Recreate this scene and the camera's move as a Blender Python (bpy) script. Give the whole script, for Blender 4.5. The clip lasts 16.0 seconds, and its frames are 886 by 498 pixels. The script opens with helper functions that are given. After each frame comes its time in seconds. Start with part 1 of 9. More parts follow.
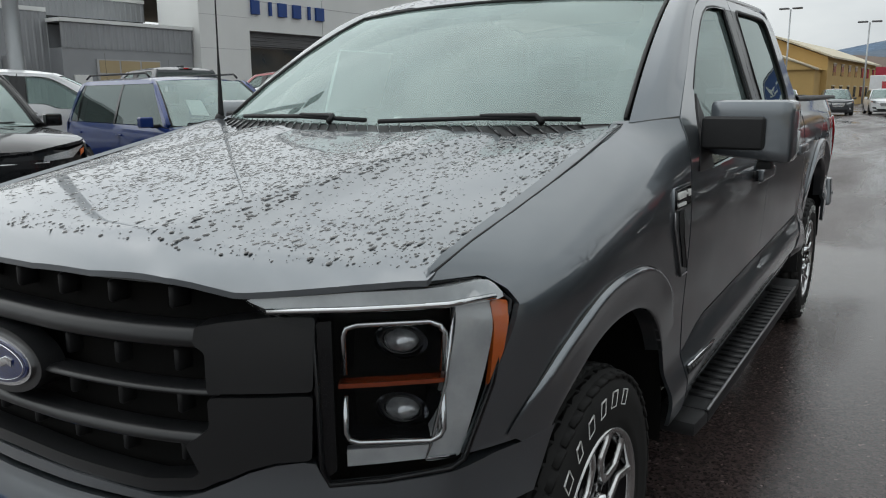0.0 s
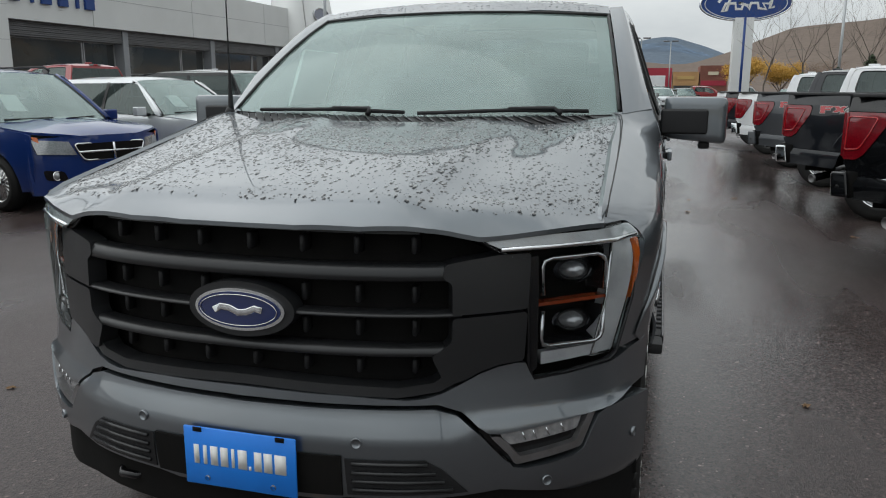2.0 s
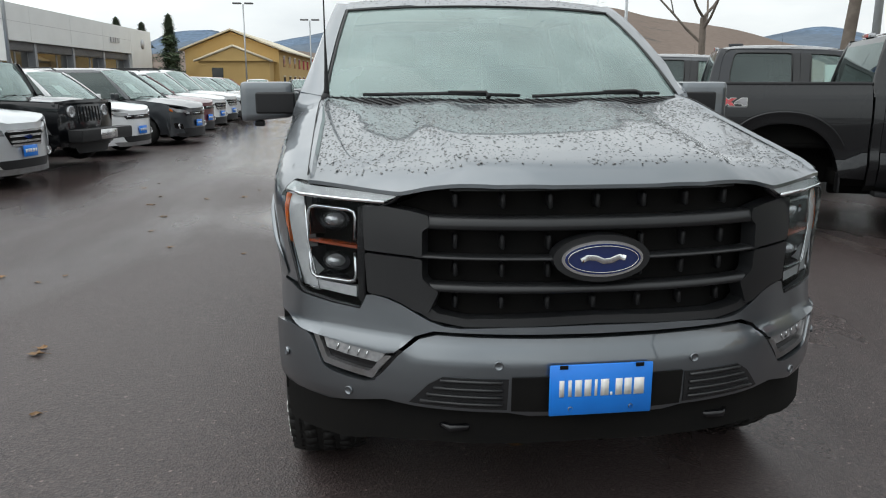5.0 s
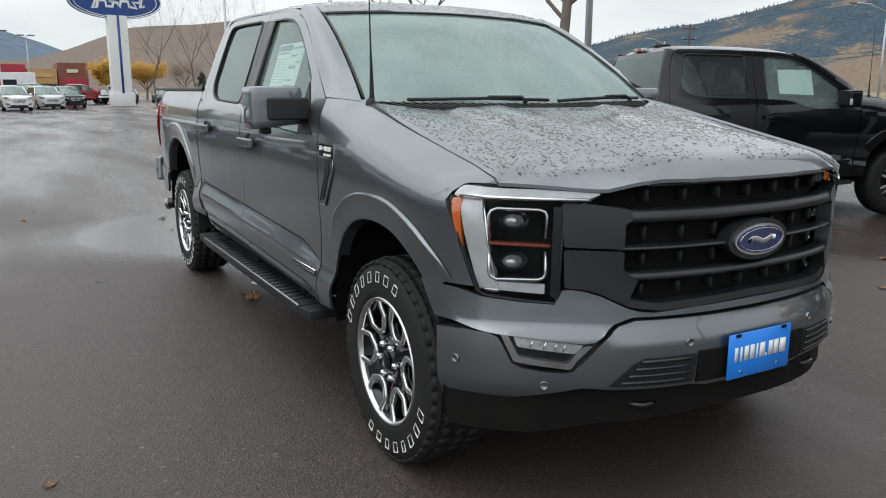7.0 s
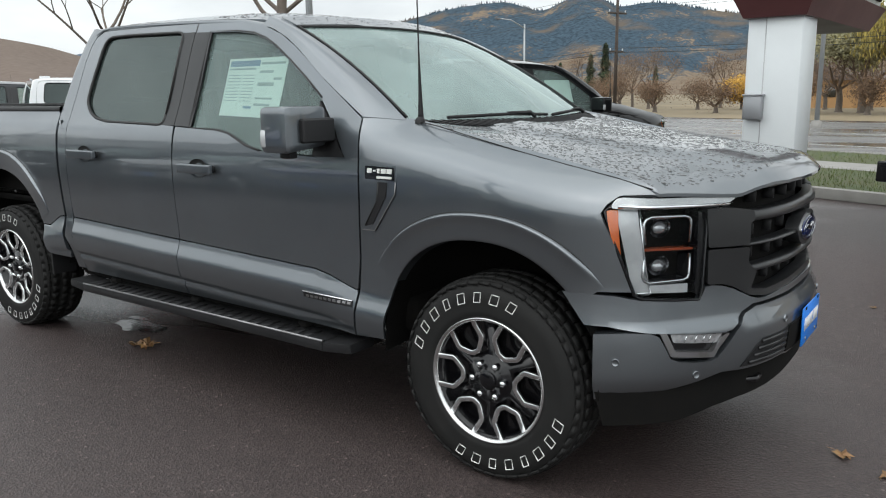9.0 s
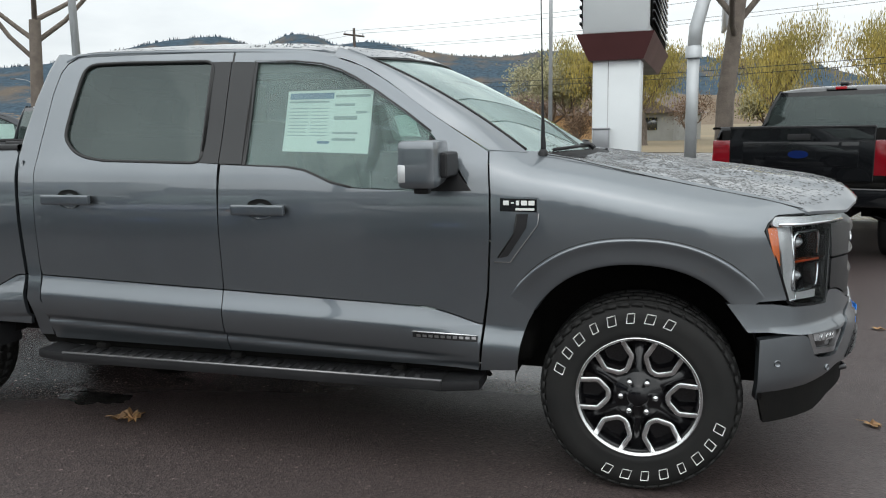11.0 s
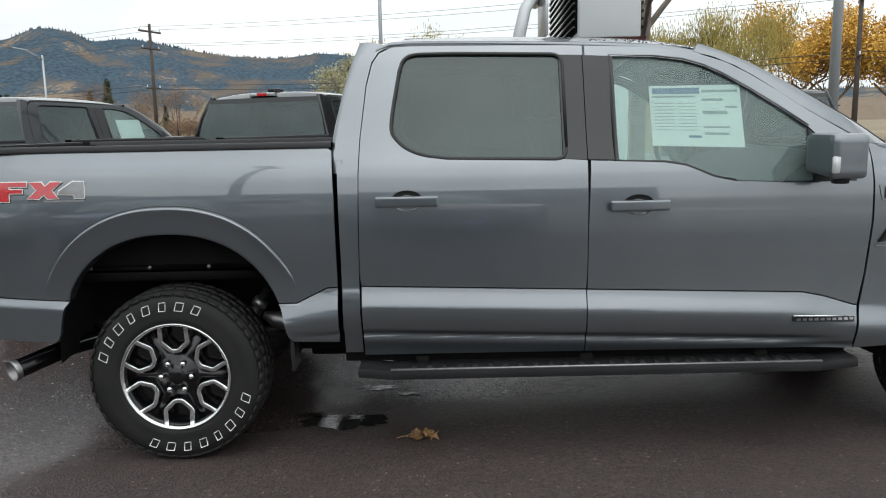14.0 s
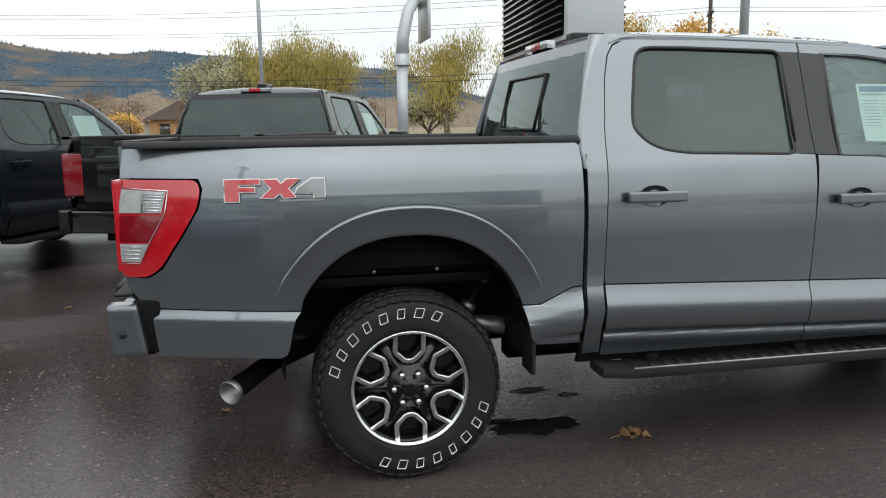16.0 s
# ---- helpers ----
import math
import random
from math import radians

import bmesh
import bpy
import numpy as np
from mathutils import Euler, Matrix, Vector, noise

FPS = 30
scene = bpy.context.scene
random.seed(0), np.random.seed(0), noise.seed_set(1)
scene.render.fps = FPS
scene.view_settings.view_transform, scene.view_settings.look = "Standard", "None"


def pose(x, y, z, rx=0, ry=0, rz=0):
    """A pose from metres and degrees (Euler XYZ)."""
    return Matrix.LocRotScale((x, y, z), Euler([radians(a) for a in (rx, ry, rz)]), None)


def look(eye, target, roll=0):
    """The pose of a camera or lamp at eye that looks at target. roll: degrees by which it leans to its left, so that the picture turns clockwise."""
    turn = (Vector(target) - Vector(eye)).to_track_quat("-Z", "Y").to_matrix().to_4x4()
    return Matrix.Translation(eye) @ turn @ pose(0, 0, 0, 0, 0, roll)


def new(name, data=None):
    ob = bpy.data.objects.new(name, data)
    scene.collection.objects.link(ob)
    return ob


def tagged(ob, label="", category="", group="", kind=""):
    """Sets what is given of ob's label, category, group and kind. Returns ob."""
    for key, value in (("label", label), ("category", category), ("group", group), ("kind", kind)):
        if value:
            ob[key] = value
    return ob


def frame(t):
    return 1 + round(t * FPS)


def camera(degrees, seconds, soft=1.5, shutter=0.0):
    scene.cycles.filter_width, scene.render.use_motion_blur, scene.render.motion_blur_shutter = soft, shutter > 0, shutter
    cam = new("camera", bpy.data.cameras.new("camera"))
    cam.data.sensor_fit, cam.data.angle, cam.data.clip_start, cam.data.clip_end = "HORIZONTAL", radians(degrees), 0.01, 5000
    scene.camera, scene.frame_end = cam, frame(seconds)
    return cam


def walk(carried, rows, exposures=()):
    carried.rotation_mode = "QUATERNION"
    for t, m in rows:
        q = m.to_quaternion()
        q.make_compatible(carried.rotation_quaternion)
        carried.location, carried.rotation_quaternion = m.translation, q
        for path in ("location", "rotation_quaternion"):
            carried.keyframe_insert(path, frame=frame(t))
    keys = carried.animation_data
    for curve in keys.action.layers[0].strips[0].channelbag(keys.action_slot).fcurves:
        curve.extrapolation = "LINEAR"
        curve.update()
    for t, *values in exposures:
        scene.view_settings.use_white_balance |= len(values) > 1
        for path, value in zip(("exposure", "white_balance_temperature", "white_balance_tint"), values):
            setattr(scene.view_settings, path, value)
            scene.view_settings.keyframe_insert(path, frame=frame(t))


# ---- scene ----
cam = camera(60.1, 16.0, soft=1.1)
PATH = [
    (0, (1.527, -1.669, 1.457), (0.482, -0.011, 1.061), -0.3),
    (0.5, (1.409, -1.892, 1.465), (0.486, -0.163, 1.066), -0.2),
    (1, (1.278, -2.106, 1.474), (0.488, -0.313, 1.071), 0.0),
    (1.5, (1.123, -2.304, 1.463), (0.458, -0.462, 1.06), 0.2),
    (2, (0.946, -2.475, 1.459), (0.414, -0.59, 1.053), 0.1),
    (2.5, (0.734, -2.641, 1.45), (0.337, -0.724, 1.04), 0.1),
    (3, (0.484, -2.772, 1.436), (0.219, -0.833, 1.022), 0.2),
    (3.5, (0.217, -2.865, 1.433), (0.084, -0.913, 1.015), 0.2),
    (4, (-0.071, -2.924, 1.427), (-0.081, -0.969, 1.006), 0.2),
    (4.5, (-0.376, -2.952, 1.422), (-0.27, -0.999, 1.0), 0.1),
    (5, (-0.708, -2.943, 1.432), (-0.465, -1.004, 1.007), 0.0),
    (5.2, (-0.841, -2.929, 1.435), (-0.529, -1.0, 1.009), -0.1),
    (7.3, (-2.327, -2.43, 1.419), (-1.24, -0.801, 1.013), 0.1),
    (7.5, (-2.458, -2.349, 1.426), (-1.292, -0.776, 1.018), 0.0),
    (8, (-2.744, -2.114, 1.421), (-1.411, -0.681, 1.012), -0.5),
    (8.5, (-3.01, -1.815, 1.44), (-1.544, -0.517, 1.033), -0.7),
    (9, (-3.265, -1.497, 1.466), (-1.678, -0.345, 1.076), -0.7),
    (9.2, (-3.359, -1.368, 1.459), (-1.721, -0.28, 1.093), -0.6),
    (11.3, (-4.04, 0.2, 1.491), (-2.12, 0.66, 1.17), -1.0),
    (11.5, (-4.08, 0.375, 1.499), (-2.151, 0.788, 1.172), -1.0),
    (12, (-4.142, 0.78, 1.517), (-2.198, 1.106, 1.181), -1.1),
    (12.5, (-4.213, 1.21, 1.492), (-2.255, 1.461, 1.17), -1.2),
    (13, (-4.262, 1.645, 1.483), (-2.294, 1.803, 1.165), -1.3),
    (13.5, (-4.271, 2.081, 1.49), (-2.298, 2.149, 1.171), -1.2),
    (14, (-4.267, 2.506, 1.492), (-2.292, 2.489, 1.177), -1.1),
    (14.5, (-4.211, 2.93, 1.489), (-2.239, 2.831, 1.172), -1.1),
    (15, (-4.15, 3.346, 1.483), (-2.185, 3.151, 1.167), -1.0),
    (15.5, (-4.075, 3.771, 1.486), (-2.122, 3.477, 1.17), -0.8),
    (16, (-3.964, 4.179, 1.48), (-2.031, 3.777, 1.165), -0.7),
]
walk(cam, [(t, look(eye, target, roll)) for t, eye, target, roll in PATH], ((0.0, -0.48), (2.0, -0.50), (4.2, -0.12), (7.5, -0.07), (9.0, -0.03), (16.0, 0.0)))


# ---- world and light: a bright overcast sky ----
world = bpy.data.worlds.new("overcast_sky")
scene.world = world
world.use_nodes = True
wn, wl = world.node_tree.nodes, world.node_tree.links
wn.clear()
sky = wn.new("ShaderNodeTexSky")
sky.sky_type = "NISHITA"
sky.sun_disc = False
sky.sun_elevation, sky.sun_rotation = radians(58), radians(264)
sky.air_density, sky.dust_density = 1.0, 3.0
grey = wn.new("ShaderNodeHueSaturation")
grey.inputs["Saturation"].default_value = 0.25
wl.new(sky.outputs[0], grey.inputs["Color"])
tc = wn.new("ShaderNodeTexCoord")
cloud_map = wn.new("ShaderNodeMapping")
cloud_map.inputs["Scale"].default_value = (1.0, 1.0, 3.2)
wl.new(tc.outputs["Generated"], cloud_map.inputs[0])
cloud = wn.new("ShaderNodeTexNoise")
cloud.inputs["Scale"].default_value, cloud.inputs["Detail"].default_value, cloud.inputs["Roughness"].default_value = 2.2, 8, 0.55
wl.new(cloud_map.outputs[0], cloud.inputs["Vector"])
cloud_ramp = wn.new("ShaderNodeValToRGB")
cloud_ramp.color_ramp.elements[0].position, cloud_ramp.color_ramp.elements[1].position = 0.32, 0.66
cloud_ramp.color_ramp.elements[0].color = (5.5, 5.95, 6.2, 1)
cloud_ramp.color_ramp.elements[1].color = (8.2, 8.6, 8.6, 1)
wl.new(cloud.outputs["Fac"], cloud_ramp.inputs[0])
sky_mix = wn.new("ShaderNodeMix")
sky_mix.data_type = "RGBA"
sky_mix.inputs[0].default_value = 0.85
wl.new(grey.outputs[0], sky_mix.inputs[6])
wl.new(cloud_ramp.outputs[0], sky_mix.inputs[7])
# an overcast sky is brighter overhead than at the horizon
sky_dir = wn.new("ShaderNodeSeparateXYZ")
wl.new(tc.outputs["Generated"], sky_dir.inputs[0])
zenith = wn.new("ShaderNodeMapRange")
zenith.inputs["From Min"].default_value, zenith.inputs["From Max"].default_value = 0.0, 1.0
zenith.inputs["To Min"].default_value, zenith.inputs["To Max"].default_value = 0.95, 1.35
wl.new(sky_dir.outputs[2], zenith.inputs["Value"])
glow = wn.new("ShaderNodeVectorMath")
glow.operation = "DOT_PRODUCT"
glow.inputs[1].default_value = (-0.88, -0.09, 0.47)
wl.new(tc.outputs["Generated"], glow.inputs[0])
glow_up = wn.new("ShaderNodeMapRange")
glow_up.interpolation_type = "SMOOTHSTEP"
glow_up.inputs["From Min"].default_value, glow_up.inputs["From Max"].default_value = -0.3, 1.0
glow_up.inputs["To Min"].default_value, glow_up.inputs["To Max"].default_value = 1.0, 1.45
wl.new(glow.outputs["Value"], glow_up.inputs["Value"])
sky_gain = wn.new("ShaderNodeMath")
sky_gain.operation = "MULTIPLY"
wl.new(zenith.outputs[0], sky_gain.inputs[0])
wl.new(glow_up.outputs[0], sky_gain.inputs[1])
sky_bright = wn.new("ShaderNodeVectorMath")
sky_bright.operation = "SCALE"
wl.new(sky_mix.outputs[2], sky_bright.inputs[0])
wl.new(sky_gain.outputs[0], sky_bright.inputs["Scale"])
sky_out = wn.new("ShaderNodeBackground")
sky_out.inputs[1].default_value = 0.15
wl.new(sky_bright.outputs[0], sky_out.inputs[0])
world_out = wn.new("ShaderNodeOutputWorld")
wl.new(sky_out.outputs[0], world_out.inputs[0])

sun = new("sun", bpy.data.lights.new("sun", "SUN"))
sun.data.energy, sun.data.angle, sun.data.color = 0.5, radians(80), (1.0, 0.985, 0.95)
sun.matrix_world = look((-18, -1.9, 29), (0, 0, 0))


# ---- materials ----
def mat(name, base, rough=0.5, metal=0.0, coat=0.0, second=None, scale=8.0, amount=0.5, fine=120.0, bump=0.0, bump_dist=0.002,
        rough_var=0.08, island=0.0, sheen=0.0, coat_rough=0.03, spec=0.5, emit=0.0, fine_amount=0.25, obj_random=0.0, coat_ior=1.5):
    """A surface with a base colour that drifts towards a second one at a large and a fine scale, with uneven gloss and fine relief."""
    m = bpy.data.materials.new(name)
    m.use_nodes = True
    n, l = m.node_tree.nodes, m.node_tree.links
    p = n["Principled BSDF"]
    second = second or tuple(c * 0.72 for c in base)
    co = n.new("ShaderNodeTexCoord")
    big = n.new("ShaderNodeTexNoise")
    big.inputs["Scale"].default_value, big.inputs["Detail"].default_value = scale, 5
    l.new(co.outputs["Object"], big.inputs["Vector"])
    small = n.new("ShaderNodeTexNoise")
    small.inputs["Scale"].default_value, small.inputs["Detail"].default_value = fine, 3
    l.new(co.outputs["Object"], small.inputs["Vector"])
    ramp = n.new("ShaderNodeMapRange")
    ramp.inputs["From Min"].default_value, ramp.inputs["From Max"].default_value = 0.35, 0.65
    ramp.inputs["To Max"].default_value = amount
    l.new(big.outputs["Fac"], ramp.inputs["Value"])
    add = n.new("ShaderNodeMath")
    add.operation, add.use_clamp = "MULTIPLY_ADD", True
    add.inputs[1].default_value = fine_amount
    l.new(small.outputs["Fac"], add.inputs[0])
    l.new(ramp.outputs[0], add.inputs[2])
    mix = n.new("ShaderNodeMix")
    mix.data_type = "RGBA"
    mix.inputs[6].default_value, mix.inputs[7].default_value = (*base, 1), (*second, 1)
    l.new(add.outputs[0], mix.inputs[0])
    colour = mix.outputs[2]
    if island or obj_random:
        if island:
            geo = n.new("ShaderNodeNewGeometry")
            rnd = geo.outputs["Random Per Island"]
        else:
            rnd = n.new("ShaderNodeObjectInfo").outputs["Random"]
        span = n.new("ShaderNodeMapRange")
        k = island or obj_random
        span.inputs["To Min"].default_value, span.inputs["To Max"].default_value = 1 - k, 1 + k
        l.new(rnd, span.inputs["Value"])
        hsv = n.new("ShaderNodeHueSaturation")
        l.new(span.outputs[0], hsv.inputs["Value"])
        l.new(colour, hsv.inputs["Color"])
        colour = hsv.outputs[0]
    l.new(colour, p.inputs["Base Color"])
    rr = n.new("ShaderNodeMapRange")
    rr.inputs["To Min"].default_value, rr.inputs["To Max"].default_value = max(0.01, rough - rough_var), min(1, rough + rough_var)
    l.new(big.outputs["Fac"], rr.inputs["Value"])
    l.new(rr.outputs[0], p.inputs["Roughness"])
    p.inputs["Metallic"].default_value = metal
    p.inputs["Coat Weight"].default_value, p.inputs["Coat Roughness"].default_value = coat, coat_rough
    p.inputs["Specular IOR Level"].default_value, p.inputs["Coat IOR"].default_value = spec, coat_ior
    if emit:
        p.inputs["Emission Color"].default_value, p.inputs["Emission Strength"].default_value = (*base, 1), emit
    if bump:
        b = n.new("ShaderNodeBump")
        b.inputs["Strength"].default_value, b.inputs["Distance"].default_value = bump, bump_dist
        l.new(small.outputs["Fac"], b.inputs["Height"])
        l.new(b.outputs[0], p.inputs["Normal"])
    return m


def car_paint(name, base, metal=0.55, rough=0.32, spec=0.5, coat_ior=1.5):
    """Clear-coated paint with fine flakes and a thin film of damp dirt."""
    return mat(name, base, rough, metal, coat=0.9, second=tuple(c * 0.8 for c in base), scale=2.2, amount=0.45, fine=900, fine_amount=0.3,
               bump=0.02, bump_dist=0.0004, rough_var=0.06, coat_rough=0.025, spec=spec, coat_ior=coat_ior)


def glass(name, tint, gloss=0.0, ior=1.6, pale_veil=0.0):
    """Thin tinted glass: it lets light through and mirrors by its angle, under a pale veil, part damp, part put in to
    lift its tone.
    """
    m = bpy.data.materials.new(name)
    m.use_nodes = True
    n, l = m.node_tree.nodes, m.node_tree.links
    n.clear()
    clear = n.new("ShaderNodeBsdfTransparent")
    clear.inputs[0].default_value = (*tint, 1)
    shine = n.new("ShaderNodeBsdfGlossy")
    shine.inputs["Roughness"].default_value = gloss
    shine.inputs["Color"].default_value = (0.82, 0.92, 0.90, 1)
    fres = n.new("ShaderNodeFresnel")
    fres.inputs["IOR"].default_value = ior
    co = n.new("ShaderNodeTexCoord")
    film = n.new("ShaderNodeTexNoise")
    film.inputs["Scale"].default_value, film.inputs["Detail"].default_value = 3.0, 6
    l.new(co.outputs["Object"], film.inputs["Vector"])
    bump = n.new("ShaderNodeBump")
    bump.inputs["Strength"].default_value, bump.inputs["Distance"].default_value = 0.03, 0.004
    l.new(film.outputs["Fac"], bump.inputs["Height"])
    l.new(bump.outputs[0], shine.inputs["Normal"])
    mixed = n.new("ShaderNodeMixShader")
    l.new(fres.outputs[0], mixed.inputs[0])
    if pale_veil:
        haze = n.new("ShaderNodeBsdfDiffuse")
        haze.inputs[0].default_value = (0.50, 0.66, 0.63, 1)
        veil = n.new("ShaderNodeMixShader")
        spread = n.new("ShaderNodeMapRange")
        spread.inputs["From Min"].default_value, spread.inputs["From Max"].default_value = 0.3, 0.7
        spread.inputs["To Min"].default_value, spread.inputs["To Max"].default_value = pale_veil * 0.75, pale_veil * 1.25
        l.new(film.outputs["Fac"], spread.inputs["Value"])
        l.new(spread.outputs[0], veil.inputs[0])
        l.new(clear.outputs[0], veil.inputs[1])
        l.new(haze.outputs[0], veil.inputs[2])
        l.new(veil.outputs[0], mixed.inputs[1])
    else:
        l.new(clear.outputs[0], mixed.inputs[1])
    l.new(shine.outputs[0], mixed.inputs[2])
    out = n.new("ShaderNodeOutputMaterial")
    l.new(mixed.outputs[0], out.inputs[0])
    return m


M = {
    "grey_paint": car_paint("carbon_grey_paint", (0.142, 0.160, 0.176), 0.88, 0.38, coat_ior=1.85),
    "black_paint": car_paint("black_paint", (0.004, 0.0045, 0.0055), 0.0, 0.3, 0.1),
    "night_paint": car_paint("dark_slate_paint", (0.010, 0.012, 0.016), 0.0, 0.3, 0.15),
    "silver_paint": car_paint("silver_paint", (0.62, 0.64, 0.66), 0.6, 0.32),
    "white_paint": car_paint("white_paint", (0.74, 0.75, 0.76), 0.0, 0.35),
    "blue_paint": car_paint("blue_paint", (0.008, 0.030, 0.15), 0.1, 0.3, 0.15),
    "red_paint": car_paint("red_paint", (0.30, 0.012, 0.016), 0.2, 0.3),
    "wine_paint": car_paint("wine_red_paint", (0.12, 0.012, 0.02), 0.3, 0.3),
    "bright_blue_paint": car_paint("bright_blue_paint", (0.02, 0.16, 0.42), 0.2, 0.3),
    "slate_paint": car_paint("slate_paint", (0.05, 0.055, 0.062), 0.5, 0.3),
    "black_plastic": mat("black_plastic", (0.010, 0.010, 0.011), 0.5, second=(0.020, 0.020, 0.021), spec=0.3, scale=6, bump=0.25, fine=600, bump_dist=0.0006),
    "gloss_black": mat("gloss_black", (0.005, 0.005, 0.006), 0.16, coat=0.3, spec=0.3, scale=5, amount=0.3),
    "grille_grey": mat("dark_grey_satin", (0.012, 0.0125, 0.0135), 0.32, second=(0.019, 0.0195, 0.0205), scale=4, bump=0.1, fine=800, bump_dist=0.0004, spec=0.45),
    "void": mat("underbody_black", (0.004, 0.004, 0.004), 0.9, second=(0.009, 0.008, 0.007), scale=7, bump=0.3, fine=60, spec=0.15),
    "rubber": mat("tyre_rubber", (0.010, 0.010, 0.010), 0.68, second=(0.019, 0.0185, 0.0175), scale=9, spec=0.25, bump=0.3, fine=180, bump_dist=0.001),
    "seal": mat("rubber_seal", (0.010, 0.010, 0.010), 0.55, scale=12, amount=0.3),
    "chrome": mat("chrome", (0.72, 0.73, 0.74), 0.08, 1.0, scale=4, amount=0.2, rough_var=0.04),
    "machined": mat("machined_aluminium", (0.68, 0.68, 0.68), 0.24, 1.0, second=(0.5, 0.5, 0.5), scale=20, amount=0.4, rough_var=0.06),
    "steel": mat("bare_steel", (0.30, 0.30, 0.31), 0.42, 0.9, second=(0.18, 0.17, 0.16), scale=14, bump=0.2, fine=90),
    "white_letter": mat("white_letter", (0.74, 0.74, 0.72), 0.6, second=(0.6, 0.6, 0.58), scale=40, amount=0.4),
    "badge_blue": mat("badge_blue", (0.004, 0.014, 0.085), 0.12, coat=1.0, scale=6, amount=0.2),
    "sign_blue": mat("sign_blue", (0.004, 0.045, 0.22), 0.35, scale=2, amount=0.25),
    "plate_blue": mat("plate_blue", (0.012, 0.20, 0.72), 0.38, second=(0.010, 0.17, 0.64), scale=14, amount=0.4),
    "amber": mat("amber_lens", (0.62, 0.13, 0.015), 0.14, coat=1.0, second=(0.5, 0.09, 0.01), scale=90, amount=0.4),
    "dark_amber": mat("unlit_amber_bar", (0.26, 0.045, 0.012), 0.2, coat=0.6, scale=60, amount=0.5),
    "red_lens": mat("red_lens", (0.48, 0.008, 0.014), 0.12, coat=1.0, second=(0.3, 0.004, 0.01), scale=60, amount=0.5),
    "dark_red_lens": mat("dark_red_lens", (0.22, 0.004, 0.010), 0.12, coat=1.0, second=(0.12, 0.002, 0.006), scale=80, amount=0.6),
    "clear_lens": mat("clear_ribbed_lens", (0.52, 0.53, 0.54), 0.14, 0.6, coat=1.0, second=(0.3, 0.31, 0.32), scale=70, amount=0.8),
    "white_lens": mat("white_ribbed_lens", (0.46, 0.46, 0.46), 0.16, 0.2, coat=1.0, second=(0.30, 0.30, 0.30), scale=40, amount=0.6),
    "drl": mat("frosted_light_guide", (0.58, 0.59, 0.595), 0.2, 0.15, coat=1.0, second=(0.32, 0.335, 0.34), scale=9, amount=0.6),
    "lamp_bowl": mat("lamp_reflector", (0.55, 0.56, 0.58), 0.12, 1.0, second=(0.15, 0.15, 0.16), scale=30, amount=0.9),
    "dark_glass": mat("dark_projector_glass", (0.03, 0.032, 0.036), 0.06, coat=1.0, second=(0.05, 0.052, 0.055), scale=20, amount=0.5),
    "mirror": mat("mirror_glass", (0.85, 0.87, 0.88), 0.02, 1.0, scale=4, amount=0.1, rough_var=0.01),
    "paper": mat("window_sticker_paper", (0.74, 0.78, 0.76), 0.7, second=(0.66, 0.70, 0.69), scale=10, amount=0.5),
    "print_blue": mat("blue_print", (0.12, 0.20, 0.34), 0.7, scale=10, amount=0.3),
    "print_grey": mat("grey_print", (0.34, 0.37, 0.38), 0.7, scale=10, amount=0.3),
    "interior": mat("charcoal_upholstery", (0.035, 0.035, 0.036), 0.7, second=(0.06, 0.058, 0.055), scale=6, bump=0.3, fine=300),
    "headliner": mat("pale_grey_headliner", (0.42, 0.42, 0.40), 0.85, scale=6, amount=0.3),
    "drop": mat("water_drop", (0.02, 0.021, 0.022), 0.03, 0.0, coat=1.0, scale=90, amount=0.4, rough_var=0.01),
    "glass_front": glass("windscreen_glass", (0.62, 0.70, 0.69), ior=1.85, pale_veil=0.27),
    # the veil on the door panes stands in for brightness seen through the cab
    "glass_door": glass("door_glass", (0.72, 0.84, 0.80), ior=1.46, pale_veil=0.17),
    "glass_dark": glass("privacy_glass", (0.075, 0.088, 0.092), ior=1.6, pale_veil=0.05),
    "glass_lens": glass("headlamp_lens", (0.90, 0.91, 0.92), ior=1.22),
}


# ---- building tools ----
def part(name, bm, material, parent, label="", smooth=True, kind=""):
    """Links a bmesh as one mesh object under a thing or a part."""
    me = bpy.data.meshes.new(name)
    bm.to_mesh(me)
    bm.free()
    if material is not None:
        me.materials.append(material)
    if smooth:
        me.polygons.foreach_set("use_smooth", [True] * len(me.polygons))
    ob = new(name, me)
    ob.parent = parent
    return tagged(ob, label, kind=kind)


def shared(name, me, parent, m=None):
    ob = new(name, me)
    ob.parent = parent
    if m is not None:
        ob.matrix_local = m
    return ob


def thing(name, label, category, group="", kind="", at=None):
    e = new(name)
    e.empty_display_size = 0.2
    if at is not None:
        e.matrix_world = at
    return tagged(e, label, category, group, kind)


def sharpen(bm, degrees=32):
    for e in bm.edges:
        if len(e.link_faces) == 2 and e.calc_face_angle(0) > radians(degrees):
            e.smooth = False


